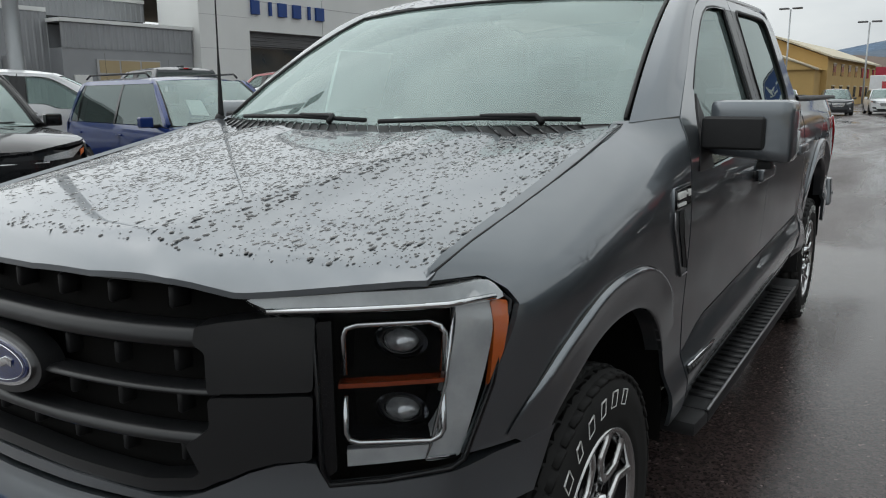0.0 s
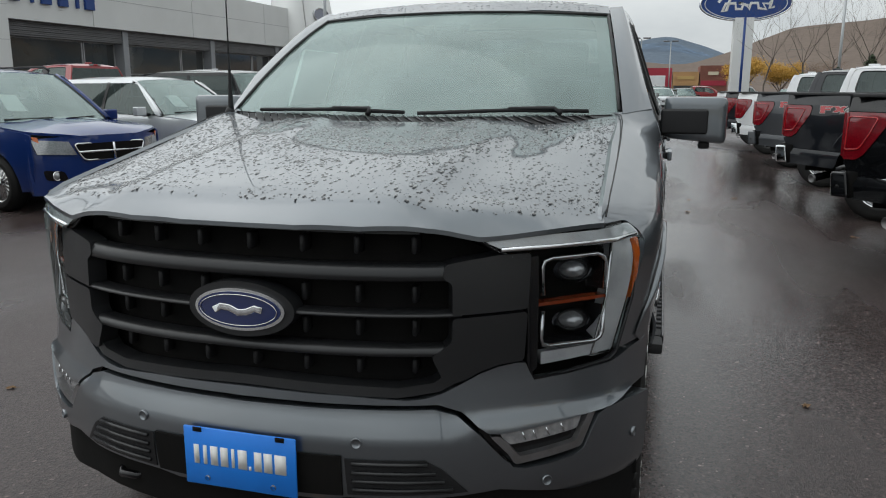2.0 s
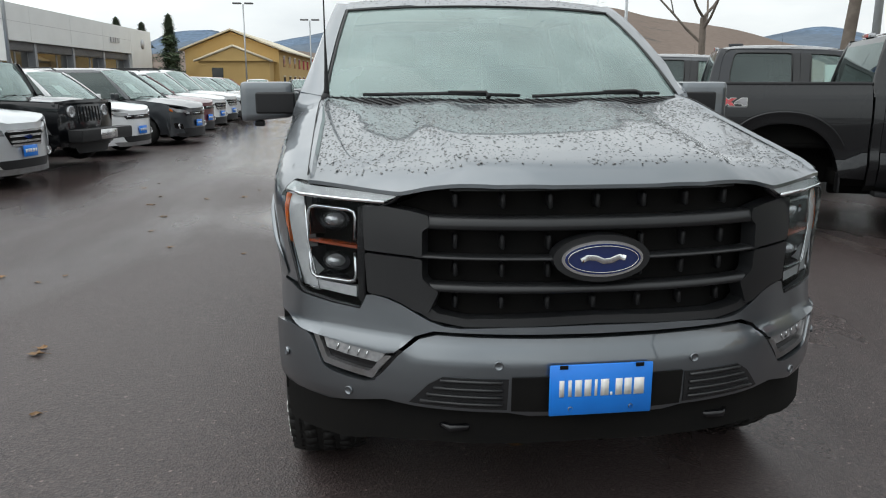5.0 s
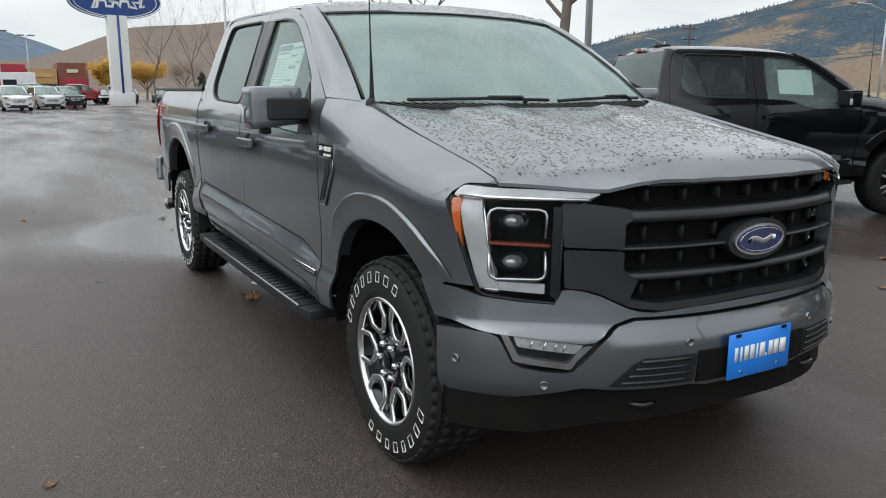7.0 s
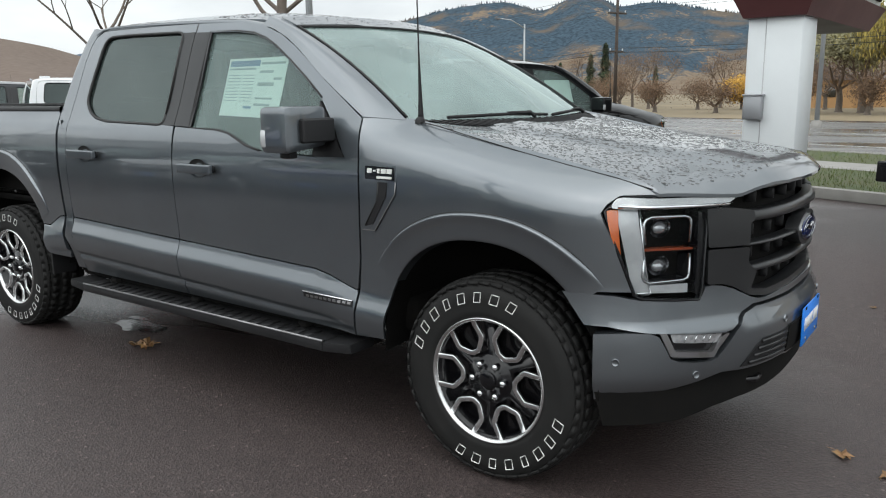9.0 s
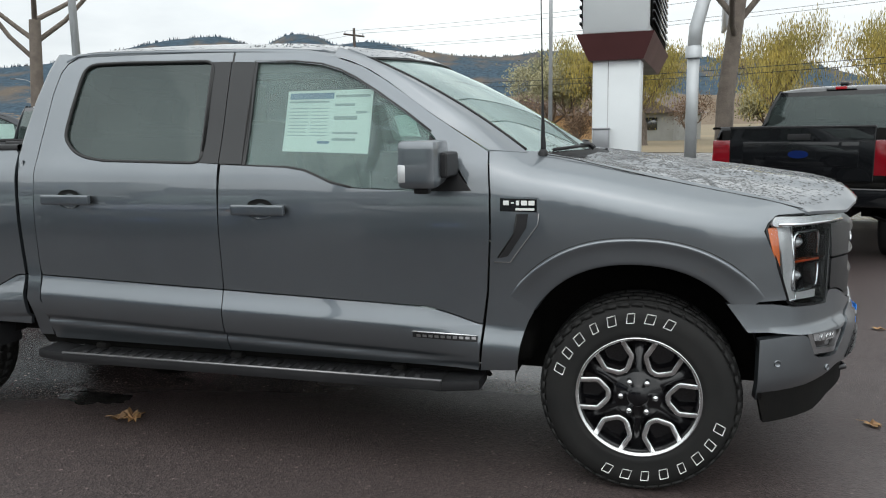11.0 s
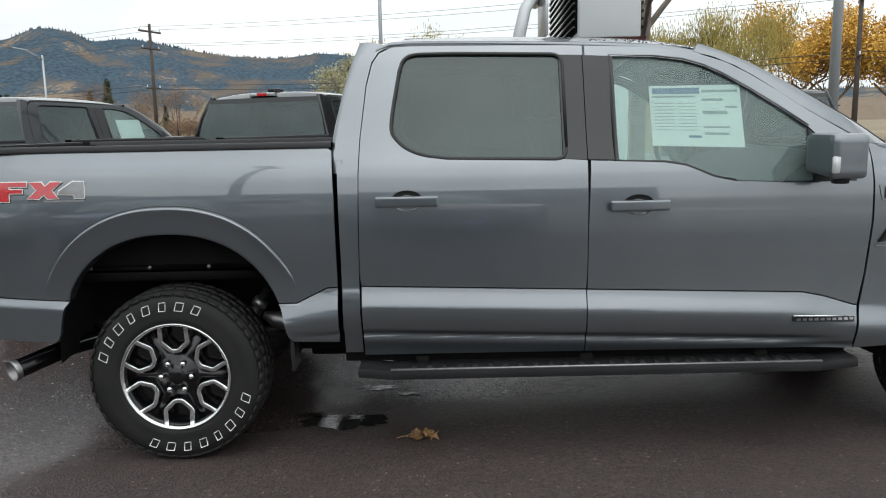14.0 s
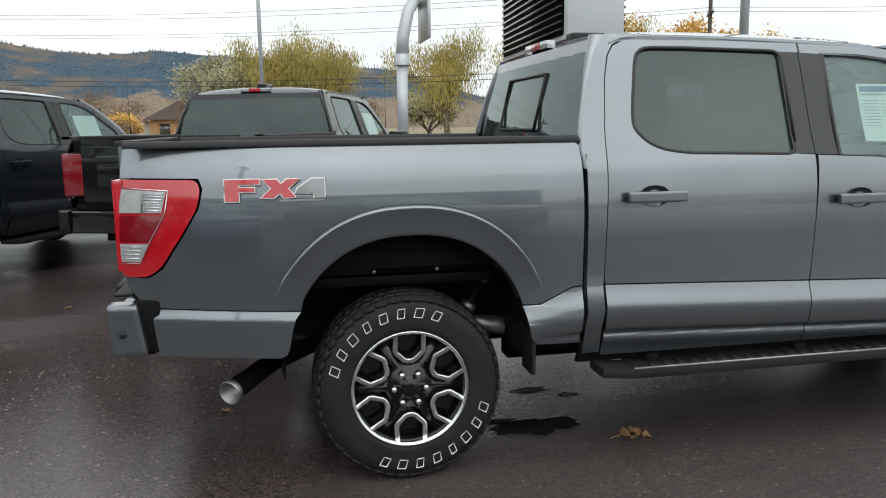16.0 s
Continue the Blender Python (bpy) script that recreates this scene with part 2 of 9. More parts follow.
def block(x0, x1, y0, y1, z0, z1, bevel=0.0, seg=2, bm=None, turn=None):
    """A box with rounded edges, added to bm."""
    own = bmesh.new()
    bmesh.ops.create_cube(own, size=1, matrix=Matrix.Translation(((x0 + x1) / 2, (y0 + y1) / 2, (z0 + z1) / 2)) @ Matrix.Diagonal((abs(x1 - x0), abs(y1 - y0), abs(z1 - z0), 1)))
    if bevel:
        bmesh.ops.bevel(own, geom=own.edges[:], offset=bevel, segments=seg, profile=0.7, affect="EDGES")
    if turn is not None:
        bmesh.ops.transform(own, matrix=turn, verts=own.verts)
    if bm is None:
        sharpen(own)
        return own
    join(bm, own)
    return bm


def join(bm, other, m=None):
    """Adds the faces of other to bm and frees other."""
    if m is not None:
        bmesh.ops.transform(other, matrix=m, verts=other.verts)
    me = bpy.data.meshes.new("joining")
    other.to_mesh(me)
    other.free()
    bm.from_mesh(me)
    bpy.data.meshes.remove(me)
    return bm


def lathe(profile, seg=48, axis="x", bm=None):
    """Turns a profile of (along, radius) round an axis."""
    bm = bm or bmesh.new()
    rings = []
    for a, r in profile:
        ring = []
        for i in range(seg):
            t = 2 * math.pi * i / seg
            c, s = r * math.cos(t), r * math.sin(t)
            ring.append(bm.verts.new({"x": (a, c, s), "y": (c, a, s), "z": (c, s, a)}[axis]))
        rings.append(ring)
    for p, q in zip(rings, rings[1:]):
        for i in range(seg):
            bm.faces.new((p[i], p[(i + 1) % seg], q[(i + 1) % seg], q[i]))
    return bm


def tube(points, radius, seg=8, bm=None, caps=True):
    """A round bar along points; radius may be a list."""
    bm = bm or bmesh.new()
    pts = [Vector(p) for p in points]
    rad = radius if isinstance(radius, (list, tuple)) else [radius] * len(pts)
    rings, side = [], None
    for i, p in enumerate(pts):
        way = (pts[min(i + 1, len(pts) - 1)] - pts[max(i - 1, 0)]).normalized()
        if side is None:
            side = way.cross(Vector((0, 0, 1)) if abs(way.z) < 0.9 else Vector((1, 0, 0))).normalized()
        side = (side - way * side.dot(way)).normalized()
        up = way.cross(side)
        rings.append([bm.verts.new(p + rad[i] * (math.cos(2 * math.pi * k / seg) * side + math.sin(2 * math.pi * k / seg) * up)) for k in range(seg)])
    for a, b in zip(rings, rings[1:]):
        for k in range(seg):
            bm.faces.new((a[k], a[(k + 1) % seg], b[(k + 1) % seg], b[k]))
    if caps:
        bm.faces.new(rings[0][::-1])
        bm.faces.new(rings[-1])
    return bm


def ribbon(points, width, depth, way, bm=None, closed=False):
    """A flat bar of that width and depth along points; way is the direction of its face."""
    bm = bm or bmesh.new()
    pts, way = [Vector(p) for p in points], Vector(way).normalized()
    n, rings = len(pts), []
    for i, p in enumerate(pts):
        a, b = (pts[i - 1], pts[(i + 1) % n]) if closed else (pts[max(i - 1, 0)], pts[min(i + 1, n - 1)])
        side = (b - a).normalized().cross(way).normalized()
        w, d = side * width / 2, way * depth
        rings.append([bm.verts.new(v) for v in (p - w - d, p - w * 0.96 - d * 0.12, p - w * 0.8, p + w * 0.8, p + w * 0.96 - d * 0.12, p + w - d)])
    pairs = list(zip(rings, rings[1:])) + ([(rings[-1], rings[0])] if closed else [])
    for a, b in pairs:
        for k in range(5):
            bm.faces.new((a[k], a[k + 1], b[k + 1], b[k]))
    if not closed:
        bm.faces.new(rings[0])
        bm.faces.new(rings[-1][::-1])
    sharpen(bm, 50)
    return bm


def loft(curves, bm=None, closed=False, sharp=35):
    """Joins curves of equally many points into one skin."""
    bm = bm or bmesh.new()
    rows = [[bm.verts.new(p) for p in c] for c in curves]
    pairs = list(zip(rows, rows[1:])) + ([(rows[-1], rows[0])] if closed else [])
    for a, b in pairs:
        for i in range(len(a) - 1):
            bm.faces.new((a[i], a[i + 1], b[i + 1], b[i]))
    sharpen(bm, sharp)
    return bm


def soften(poly, r=0.03, n=4):
    """A closed outline with its corners rounded by about r."""
    out, k = [], len(poly)
    for i in range(k):
        p, a, b = Vector(poly[i]), Vector(poly[i - 1]), Vector(poly[(i + 1) % k])
        da, db = a - p, b - p
        ra, rb = min(r, da.length * 0.45), min(r, db.length * 0.45)
        if da.length < 1e-6 or db.length < 1e-6 or da.angle(db) > radians(168):
            out.append(tuple(p))
            continue
        s, e = p + da.normalized() * ra, p + db.normalized() * rb
        for j in range(n + 1):
            t = j / n
            out.append(tuple((1 - t) ** 2 * s + 2 * t * (1 - t) * p + t * t * e))
    return out


def panel(outline, fmap, cell=0.08, thick=0.014, lip=0.0025, centre=None, cells=None):
    """A sheet with that outline in (u, v), laid on the surface fmap(u, v, depth), with a rolled edge that goes in by thick."""
    bm = bmesh.new()
    vs = [bm.verts.new((u, v, 0)) for u, v in outline]
    bm.faces.new(vs)
    us, ws = [p[0] for p in outline], [p[1] for p in outline]
    cu, cv = cells or (cell, cell)
    for lo, hi, step, no in ((min(us), max(us), cu, (1, 0, 0)), (min(ws), max(ws), cv, (0, 1, 0))):
        k = max(1, round((hi - lo) / step))
        for i in range(1, k):
            c = lo + (hi - lo) * (i + 0.013) / k
            bmesh.ops.bisect_plane(bm, geom=bm.verts[:] + bm.edges[:] + bm.faces[:], plane_co=Vector(no) * c, plane_no=no, dist=1e-5)
    bmesh.ops.remove_doubles(bm, verts=bm.verts, dist=2e-4)
    rim = [e for e in bm.edges if e.is_boundary]
    if thick:
        for depth in (lip, thick):
            got = bmesh.ops.extrude_edge_only(bm, edges=rim)
            for v in (g for g in got["geom"] if isinstance(g, bmesh.types.BMVert)):
                v.co.z = depth
            for e in rim:
                e.smooth = False
            rim = [g for g in got["geom"] if isinstance(g, bmesh.types.BMEdge) and g.is_boundary]
    bmesh.ops.triangulate(bm, faces=[f for f in bm.faces if len(f.verts) > 4])
    for v in bm.verts:
        v.co = fmap(v.co.x, v.co.y, v.co.z)
    bm.normal_update()
    c = Vector(centre) if centre is not None else None
    if c is not None:
        lean = sum((f.normal.dot(f.calc_center_median() - c) * f.calc_area() for f in bm.faces))
        if lean < 0:
            bmesh.ops.reverse_faces(bm, faces=bm.faces[:])
    return bm


def plain_face(outline, fmap, cell=0.15, centre=None, depth=0.0):
    """A sheet with no edge, for glass."""
    return panel(outline, lambda u, v, d: fmap(u, v, depth), cell, thick=0, centre=centre)


def ellipse(cx, cy, rx, ry, n=28):
    return [(cx + rx * math.cos(2 * math.pi * i / n), cy + ry * math.sin(2 * math.pi * i / n)) for i in range(n)]


def curve(table):
    """A piecewise-linear function through (at, value) pairs."""
    xs, ys = [p[0] for p in table], [p[1] for p in table]
    return lambda x: float(np.interp(x, xs, ys))


def smooth_curve(table):
    """A smooth function through (at, value) pairs, level beyond its ends."""
    xs, ys = [p[0] for p in table], [p[1] for p in table]
    m = [0.0] * len(xs)
    for i in range(1, len(xs) - 1):
        a, b = (ys[i] - ys[i - 1]) / (xs[i] - xs[i - 1]), (ys[i + 1] - ys[i]) / (xs[i + 1] - xs[i])
        m[i] = 0.0 if a * b <= 0 else 2 * a * b / (a + b)
    m[0], m[-1] = (ys[1] - ys[0]) / (xs[1] - xs[0]), (ys[-1] - ys[-2]) / (xs[-1] - xs[-2])

    def f(x):
        if x <= xs[0]:
            return ys[0] + m[0] * (x - xs[0])
        if x >= xs[-1]:
            return ys[-1] + m[-1] * (x - xs[-1])
        i = max(j for j in range(len(xs)) if xs[j] <= x)
        h = xs[i + 1] - xs[i]
        t = (x - xs[i]) / h
        return ((2 * t ** 3 - 3 * t * t + 1) * ys[i] + (t ** 3 - 2 * t * t + t) * h * m[i] + (3 * t * t - 2 * t ** 3) * ys[i + 1] + (t ** 3 - t * t) * h * m[i + 1])
    return f


# ---- wheels ----
WHEELS = {}


def wheel_meshes(style, rich, phase=0):
    """The pieces of a wheel that turns round x, its outer face towards -x, its centre at the origin: name, mesh, material, label."""
    key = (style, rich, phase)
    if key in WHEELS:
        return WHEELS[key]
    seg = 64 if rich else 36
    R, rr = (0.400, 0.250) if style != "car" else (0.335, 0.225)
    hw = 0.135 if style != "car" else 0.105
    made = []

    def keep(name, bm, material, label=""):
        sharpen(bm, 40)
        me = bpy.data.meshes.new(name)
        bm.to_mesh(me)
        bm.free()
        me.materials.append(material)
        me.polygons.foreach_set("use_smooth", [True] * len(me.polygons))
        made.append((name, me, label))

    # rim barrel and hub
    bm = lathe([(-hw + 0.012, rr - 0.004), (-hw + 0.02, rr - 0.022), (hw * 0.6, rr - 0.035), (hw, rr)], seg)
    lathe([(-hw * 0.42, rr - 0.02), (-hw * 0.40, 0.0)], seg, bm=bm)
    lathe([(-hw + 0.045, 0.105), (-hw + 0.032, 0.095), (-hw + 0.030, 0.05), (-hw + 0.020, 0.042), (-hw + 0.016, 0.036), (-hw + 0.014, 0.0)], seg // 2, bm=bm)
    n = {"split": 6, "six": 6, "five": 5, "car": 10}[style]
    wide = {"split": 0.05, "six": 0.034, "five": 0.07, "car": 0.03}[style]
    if style == "six":
        keep("wheel", bm, M["gloss_black"], "black alloy wheel with grey spokes")
        bm = bmesh.new()
    # the face is one casting: hub and spokes in a single star
    star = []
    r_in, r_out = (0.098 if style in ("six", "car") else 0.11), rr - 0.006
    for k in range(n):
        a = 2 * math.pi * (k + 0.5) / n + math.pi / 2 + radians(phase)
        twins = (-0.16, 0.16) if style in ("six", "car") else (0.0,)
        for t in twins:
            hb, ho = min(0.12, wide / 2 / r_in), wide / 2 / r_out
            star += [(a + t - hb, r_in), (a + t - ho, r_out), (a + t + ho, r_out), (a + t + hb, r_in)]
    front, back = [], []
    for a, r in star:
        depth = 0.034 - 0.012 * (r - r_in) / (r_out - r_in)
        front.append(bm.verts.new((-hw + depth, r * math.cos(a), r * math.sin(a))))
        back.append(bm.verts.new((-hw + depth + 0.035, r * math.cos(a), r * math.sin(a))))
    hub = bm.verts.new((-hw + 0.034, 0, 0))
    for i in range(len(front)):
        j = (i + 1) % len(front)
        bm.faces.new((front[i], back[i], back[j], front[j]))
        if i % 4 == 0:
            bm.faces.new((front[i], front[i + 1], front[i + 2], front[i + 3]))
            bm.faces.new((hub, front[i], front[i + 3]))
        elif i % 4 == 3:
            bm.faces.new((hub, front[i], front[j]))
    main = {"split": M["gloss_black"], "six": M["gloss_black"], "five": M["chrome"], "car": M["machined"]}[style]
    keep("spokes" if style == "six" else "wheel", bm, M["steel"] if style == "six" else main, {"split": "gloss black alloy wheel with machined faces", "six": "grey machined wheel spokes", "five": "chrome alloy wheel", "car": "silver alloy wheel"}[style])
    # tyre
    prof = [(hw - 0.01, rr - 0.004), (hw, rr + 0.02), (hw + 0.008, (R + rr) / 2), (hw - 0.004, R - 0.035), (hw - 0.020, R - 0.008), (hw * 0.5, R - 0.0035), (-hw * 0.5, R - 0.0035), (-hw + 0.020, R - 0.008),
            (-hw + 0.004, R - 0.035), (-hw - 0.006, (R + rr) / 2 + 0.02), (-hw - 0.008, (R + rr) / 2 - 0.01), (-hw - 0.004, rr + 0.03), (-hw - 0.006, rr + 0.018), (-hw, rr + 0.004), (-hw + 0.012, rr - 0.008)]
    keep("tyre", lathe(prof, seg), M["rubber"], "black all-terrain tyre" if style != "car" else "black tyre")
    if rich:
        # tread blocks, uneven as on an all-terrain tyre, over the crown and the shoulders
        bm = bmesh.new()
        count = 46
        for row, (c, w) in enumerate(((-0.112, 0.036), (-0.062, 0.04), (0.0, 0.042), (0.062, 0.04), (0.112, 0.036))):
            for k in range(count):
                a = 2 * math.pi * (k + 0.5 * (row % 2)) / count
                edge = abs(c) > 0.1
                r0, r1 = R - 0.016, R - (0.0055 if edge else 0.0)
                lean = 0.10 * (1 if row % 2 else -1)
                b = block(c - w / 2, c + w / 2, -0.0235, 0.0235, r0, r1, 0.0, turn=Matrix.Rotation(a, 4, "X") @ Matrix.Translation((0, 0, 0)) @ Matrix.Shear("XZ", 4, (0, 0)) @ Matrix.Rotation(lean, 4, "Z"))
                if edge:
                    s = 1 if c > 0 else -1
                    for v in b.verts:
                        if (v.co.x - c) * s > 0:
                            v.co.x += s * 0.003
                            v.co.y *= 0.975
                            v.co.z *= 0.975
                join(bm, b)
            for k in range(count if abs(c) > 0.1 else 0):
                a = 2 * math.pi * (k + 0.25) / count
                s = 1 if c > 0 else -1
                join(bm, block(s * (hw - 0.0125) - 0.006, s * (hw - 0.0125) + 0.006, -0.018 - 0.004 * (k % 2), 0.018, R - 0.054 + 0.010 * (k % 2), R - 0.022, 0.0, turn=Matrix.Rotation(a, 4, "X")))
        keep("tread", bm, M["rubber"])
    if style == "split":
        for k in range(6):
            bm = bmesh.new()
            a = math.pi / 3 * k + math.pi / 2 + radians(phase)
            path = [(-0.058, rr - 0.010), (-0.059, 0.20), (-0.0605, 0.163), (-0.056, 0.154), (-0.022, 0.122), (-0.010, 0.117), (0.010, 0.117), (0.022, 0.122), (0.056, 0.154), (0.0605, 0.163), (0.059, 0.20), (0.058, rr - 0.010)]
            pts = [(-hw + 0.003 + 0.11 * max(0, rr - 0.02 - r), r * math.cos(a) - t * math.sin(a), r * math.sin(a) + t * math.cos(a)) for t, r in path]
            ribbon(pts, 0.021, 0.012, (-1, 0, 0), bm)
            keep("machined_face", bm, M["machined"], "bright machined spoke edges")
        bm = lathe([(-hw + 0.016, rr - 0.017), (-hw + 0.002, rr - 0.015), (-hw - 0.003, rr - 0.006), (-hw - 0.004, rr - 0.003), (-hw + 0.004, rr)], seg)
        keep("rim_lip", bm, M["machined"], "bright machined rim edge")
        # raised white marks round the sidewall, one for each letter
        for start, count, sense in ((18, 8, 1), (198, 8, 1)):
            for k in range(count):
                bm = bmesh.new()
                a = radians(start + sense * k * 13.2)
                rmid, h, w = (R + rr) / 2 + 0.003, 0.038, (0.034, 0.030, 0.036, 0.026, 0.033, 0.029, 0.035, 0.031)[k]
                for (p, q) in (((-w / 2, -h / 2), (-w / 2, h / 2)), ((-w / 2, h / 2), (w / 2, h / 2)), ((w / 2, h / 2), (w / 2, -h / 2)), ((w / 2, -h / 2), (-w / 2, -h / 2))):
                    pts = []
                    for j in range(2):
                        t, r = ((p, q)[j])
                        t += 0.18 * r
                        r += rmid
                        pts.append((-hw - 0.0085, r * math.cos(a) - t * math.sin(a), r * math.sin(a) + t * math.cos(a)))
                    ribbon(pts, 0.0032, 0.003, (-1, 0, 0), bm)
                keep("sidewall_mark", bm, M["white_letter"], "raised white outline mark")
    bm = lathe([(-hw + 0.008, 0.036), (-hw + 0.004, 0.03), (-hw + 0.003, 0.0)], 24)
    keep("hub_cap", bm, M["gloss_black"] if style != "five" else M["chrome"])
    nut = bmesh.new()
    lathe([(-hw + 0.05, 0.0125), (-hw + 0.008, 0.0125), (-hw + 0.002, 0.009), (-hw, 0.0)], 12, bm=nut)
    keep("lug_nut", nut, M["chrome"], "chrome lug nut")
    WHEELS[key] = made
    return made


def add_wheel(parent, x, y, z, style, rich, turn=0.0, phase=0):
    """A wheel under a vehicle; on the +x side it is turned round."""
    base = Matrix.Translation((x, y, z)) @ (Matrix.Rotation(math.pi, 4, "Z") if x > 0 else Matrix.Identity(4)) @ Matrix.Rotation(radians(turn), 4, "X")
    root = None
    for name, me, label in wheel_meshes(style, rich, phase):
        if root is None:
            root = shared(name, me, parent, base)
            tagged(root, label)
        elif name == "lug_nut":
            for k in range(6 if rich else 0):
                a = math.pi / 3 * k
                tagged(shared("lug_nut", me, root, Matrix.Translation((0, 0.068 * math.cos(a), 0.068 * math.sin(a)))), label)
        else:
            tagged(shared(name, me, root), label)
    return root


import functools
# ---- the pickup: x across, y towards its tail from the front axle, z up ----
upper = smooth_curve([(0.44, 0.935), (0.66, 0.943), (0.80, 0.947), (0.95, 0.956), (1.08, 0.961), (1.18, 0.958), (1.27, 0.948), (1.33, 0.933), (1.37, 0.915), (1.50, 0.866), (1.65, 0.815), (1.80, 0.760), (1.88, 0.722), (1.93, 0.69)])
crease = curve([(-0.6, 0.66), (0.44, 0.664), (0.65, 0.674), (0.79, 0.718), (0.88, 0.736), (2.84, 0.803), (2.99, 0.800), (3.13, 0.732), (3.2, 0.732), (4.15, 0.764), (4.65, 0.796)])
plan = smooth_curve([(-0.66, 0.84), (-0.59, 0.892), (-0.48, 0.948), (-0.36, 0.988), (-0.2, 1.004), (0.1, 1.004), (0.6, 1.0), (4.2, 1.0), (4.45, 0.985), (4.65, 0.955), (4.80, 0.905)])
low = smooth_curve([(-0.50, -0.075), (-0.30, -0.03), (-0.235, -0.004), (-0.215, -0.012), (-0.2, 0.014), (-0.10, 0.0285), (-0.088, 0.0280), (-0.080, 0.0255), (-0.006, 0.001), (0.0, 0.0), (0.1, 0.0), (1.4, 0.0)])
seam = smooth_curve([(-0.62, 1.150), (-0.54, 1.180), (-0.45, 1.200), (-0.3, 1.230), (0.0, 1.294), (0.42, 1.380), (0.62, 1.392)])


def half_width(y, z):
    t = z - crease(y)
    back = min(1.0, max(0.0, (y - 3.7) / 0.4))
    w = upper(z) + low(t) * (1 - back) + (low(max(-0.1, t * 2.4)) * 0.5 if t < 0 else 0.0) * back
    return w * plan(y)


def side_map(s):
    return lambda y, z, d=0.0: Vector((s * (half_width(y, z) - d), y, z))


def fender_map(s):
    def f(y, z, d=0.0):
        w, t = half_width(y, z), seam(y) - z
        if t < 0.17:
            w -= max(0.0, half_width(y, seam(y) - 0.17) - 0.815) * (1 - max(t, 0) / 0.17) ** 2.2 * min(1.0, max(0.0, (0.61 - y) / 0.17))
        return Vector((s * (w - d * 0.8), y, z - (d * 0.6 if t < 0.05 else 0)))
    return f


nose = [(0, -0.897), (0.15, -0.893), (0.3, -0.875), (0.45, -0.837), (0.56, -0.784), (0.70, -0.694), (0.825, -0.593), (0.900, -0.49), (0.943, -0.38), (0.962, -0.25)]
nose_len = [0.0]
for (ax, ay), (bx, by) in zip(nose, nose[1:]):
    nose_len.append(nose_len[-1] + math.hypot(bx - ax, by - ay))
nose_x, nose_y = smooth_curve([(l, p[0]) for l, p in zip(nose_len, nose)]), smooth_curve([(l, p[1]) for l, p in zip(nose_len, nose)])
nose_u = smooth_curve([(p[0], l) for l, p in zip(nose_len, nose)])
NOSE_END = nose_len[-1] - 0.02
nose_rake = smooth_curve([(0.30, -0.10), (0.44, -0.03), (0.48, 0.012), (0.52, 0.024), (0.62, 0.030), (0.672, 0.028), (0.69, 0.010), (0.74, 0.004), (0.80, 0.0), (0.95, 0.002), (1.05, -0.002), (1.10, -0.008), (1.16, -0.022)])


def nose_map(out=0.0):
    """The front of the body: u runs round it from the middle, v is the height."""
    def f(u, z, d=0.0):
        s, a = (1 if u >= 0 else -1), abs(u)
        x, y = nose_x(a), nose_y(a)
        e = 0.01
        tx, ty = nose_x(a + e) - nose_x(a - e if a > e else 0), nose_y(a + e) - nose_y(a - e if a > e else 0)
        if a < 0.02:
            tx, ty = 1.0, 0.0
        l = math.hypot(tx, ty)
        nx, ny = -ty / l, tx / l
        k = nose_rake(z) + out - d
        # round the corner the surface runs into the fender's
        w = min(1.0, max(0.0, (x - 0.79) / 0.10))
        if w > 0:
            w = w * w * (3 - 2 * w)
            x += w * (fender_map(1)(y, max(z, 0.74)).x - x)
        return Vector((s * (x + abs(nx) * k), y - abs(ny) * k, z))
    return f


def bumper_map(out=0.0):
    """The bumper's own plan: it follows the nose and squares off at the corners, ending ahead of the wheel."""
    inner = nose_map(out)
    ua, ub = nose_u(0.62), nose_u(0.949)
    xa, ya = nose_x(ua), nose_y(ua)

    def f(u, z, d=0.0):
        a = abs(u)
        if a <= ua:
            return inner(u, z, d)
        t = min(1.0, (a - ua) / (ub - ua))
        q = t * math.pi / 2
        x, y = xa + (0.936 - xa) * (0.55 * t + 0.45 * math.sin(q)), ya + (-0.44 - ya) * (0.55 * t + 0.45 * (1 - math.cos(q)))
        n = Vector((0.42 + 0.58 * t, -(0.9 - 0.75 * t), 0)).normalized() * ((nose_rake(z) + out) * (1 - 0.6 * t) - d)
        return Vector(((1 if u >= 0 else -1) * (x + n.x), y + n.y, z))
    return f


def both(half):
    """A whole outline from the right half's points (x, z), the middle first, given top and bottom rows."""
    top, bottom = half
    t = [(nose_u(x), z) for x, z in top]
    b = [(nose_u(x), z) for x, z in bottom]
    return [(-u, z) for u, z in t[::-1] if u > 0] + t + b[::-1] + [(-u, z) for u, z in b if u > 0]


def on_nose(points, s):
    return [(s * nose_u(x), z) for x, z in points]


def arch(yc, zb, a, b, lo, hi, n=22, power=2.25):
    """Points over a wheel opening from its front foot at angle lo to its rear foot at hi."""
    out = []
    for i in range(n + 1):
        t = radians(lo + (hi - lo) * i / n)
        c, s = math.cos(t), math.sin(t)
        out.append((yc - a * math.copysign(abs(c) ** (2 / power), c), zb + b * math.copysign(abs(s) ** (2 / power), s)))
    return out


hood_mid = smooth_curve([(-0.93, 1.150), (-0.90, 1.176), (-0.86, 1.198), (-0.78, 1.215), (-0.5, 1.257), (0.0, 1.315), (0.42, 1.366)])
hood_front = smooth_curve([(0.0, -0.905), (0.15, -0.902), (0.3, -0.885), (0.45, -0.846), (0.56, -0.792), (0.70, -0.702), (0.83, -0.598)])


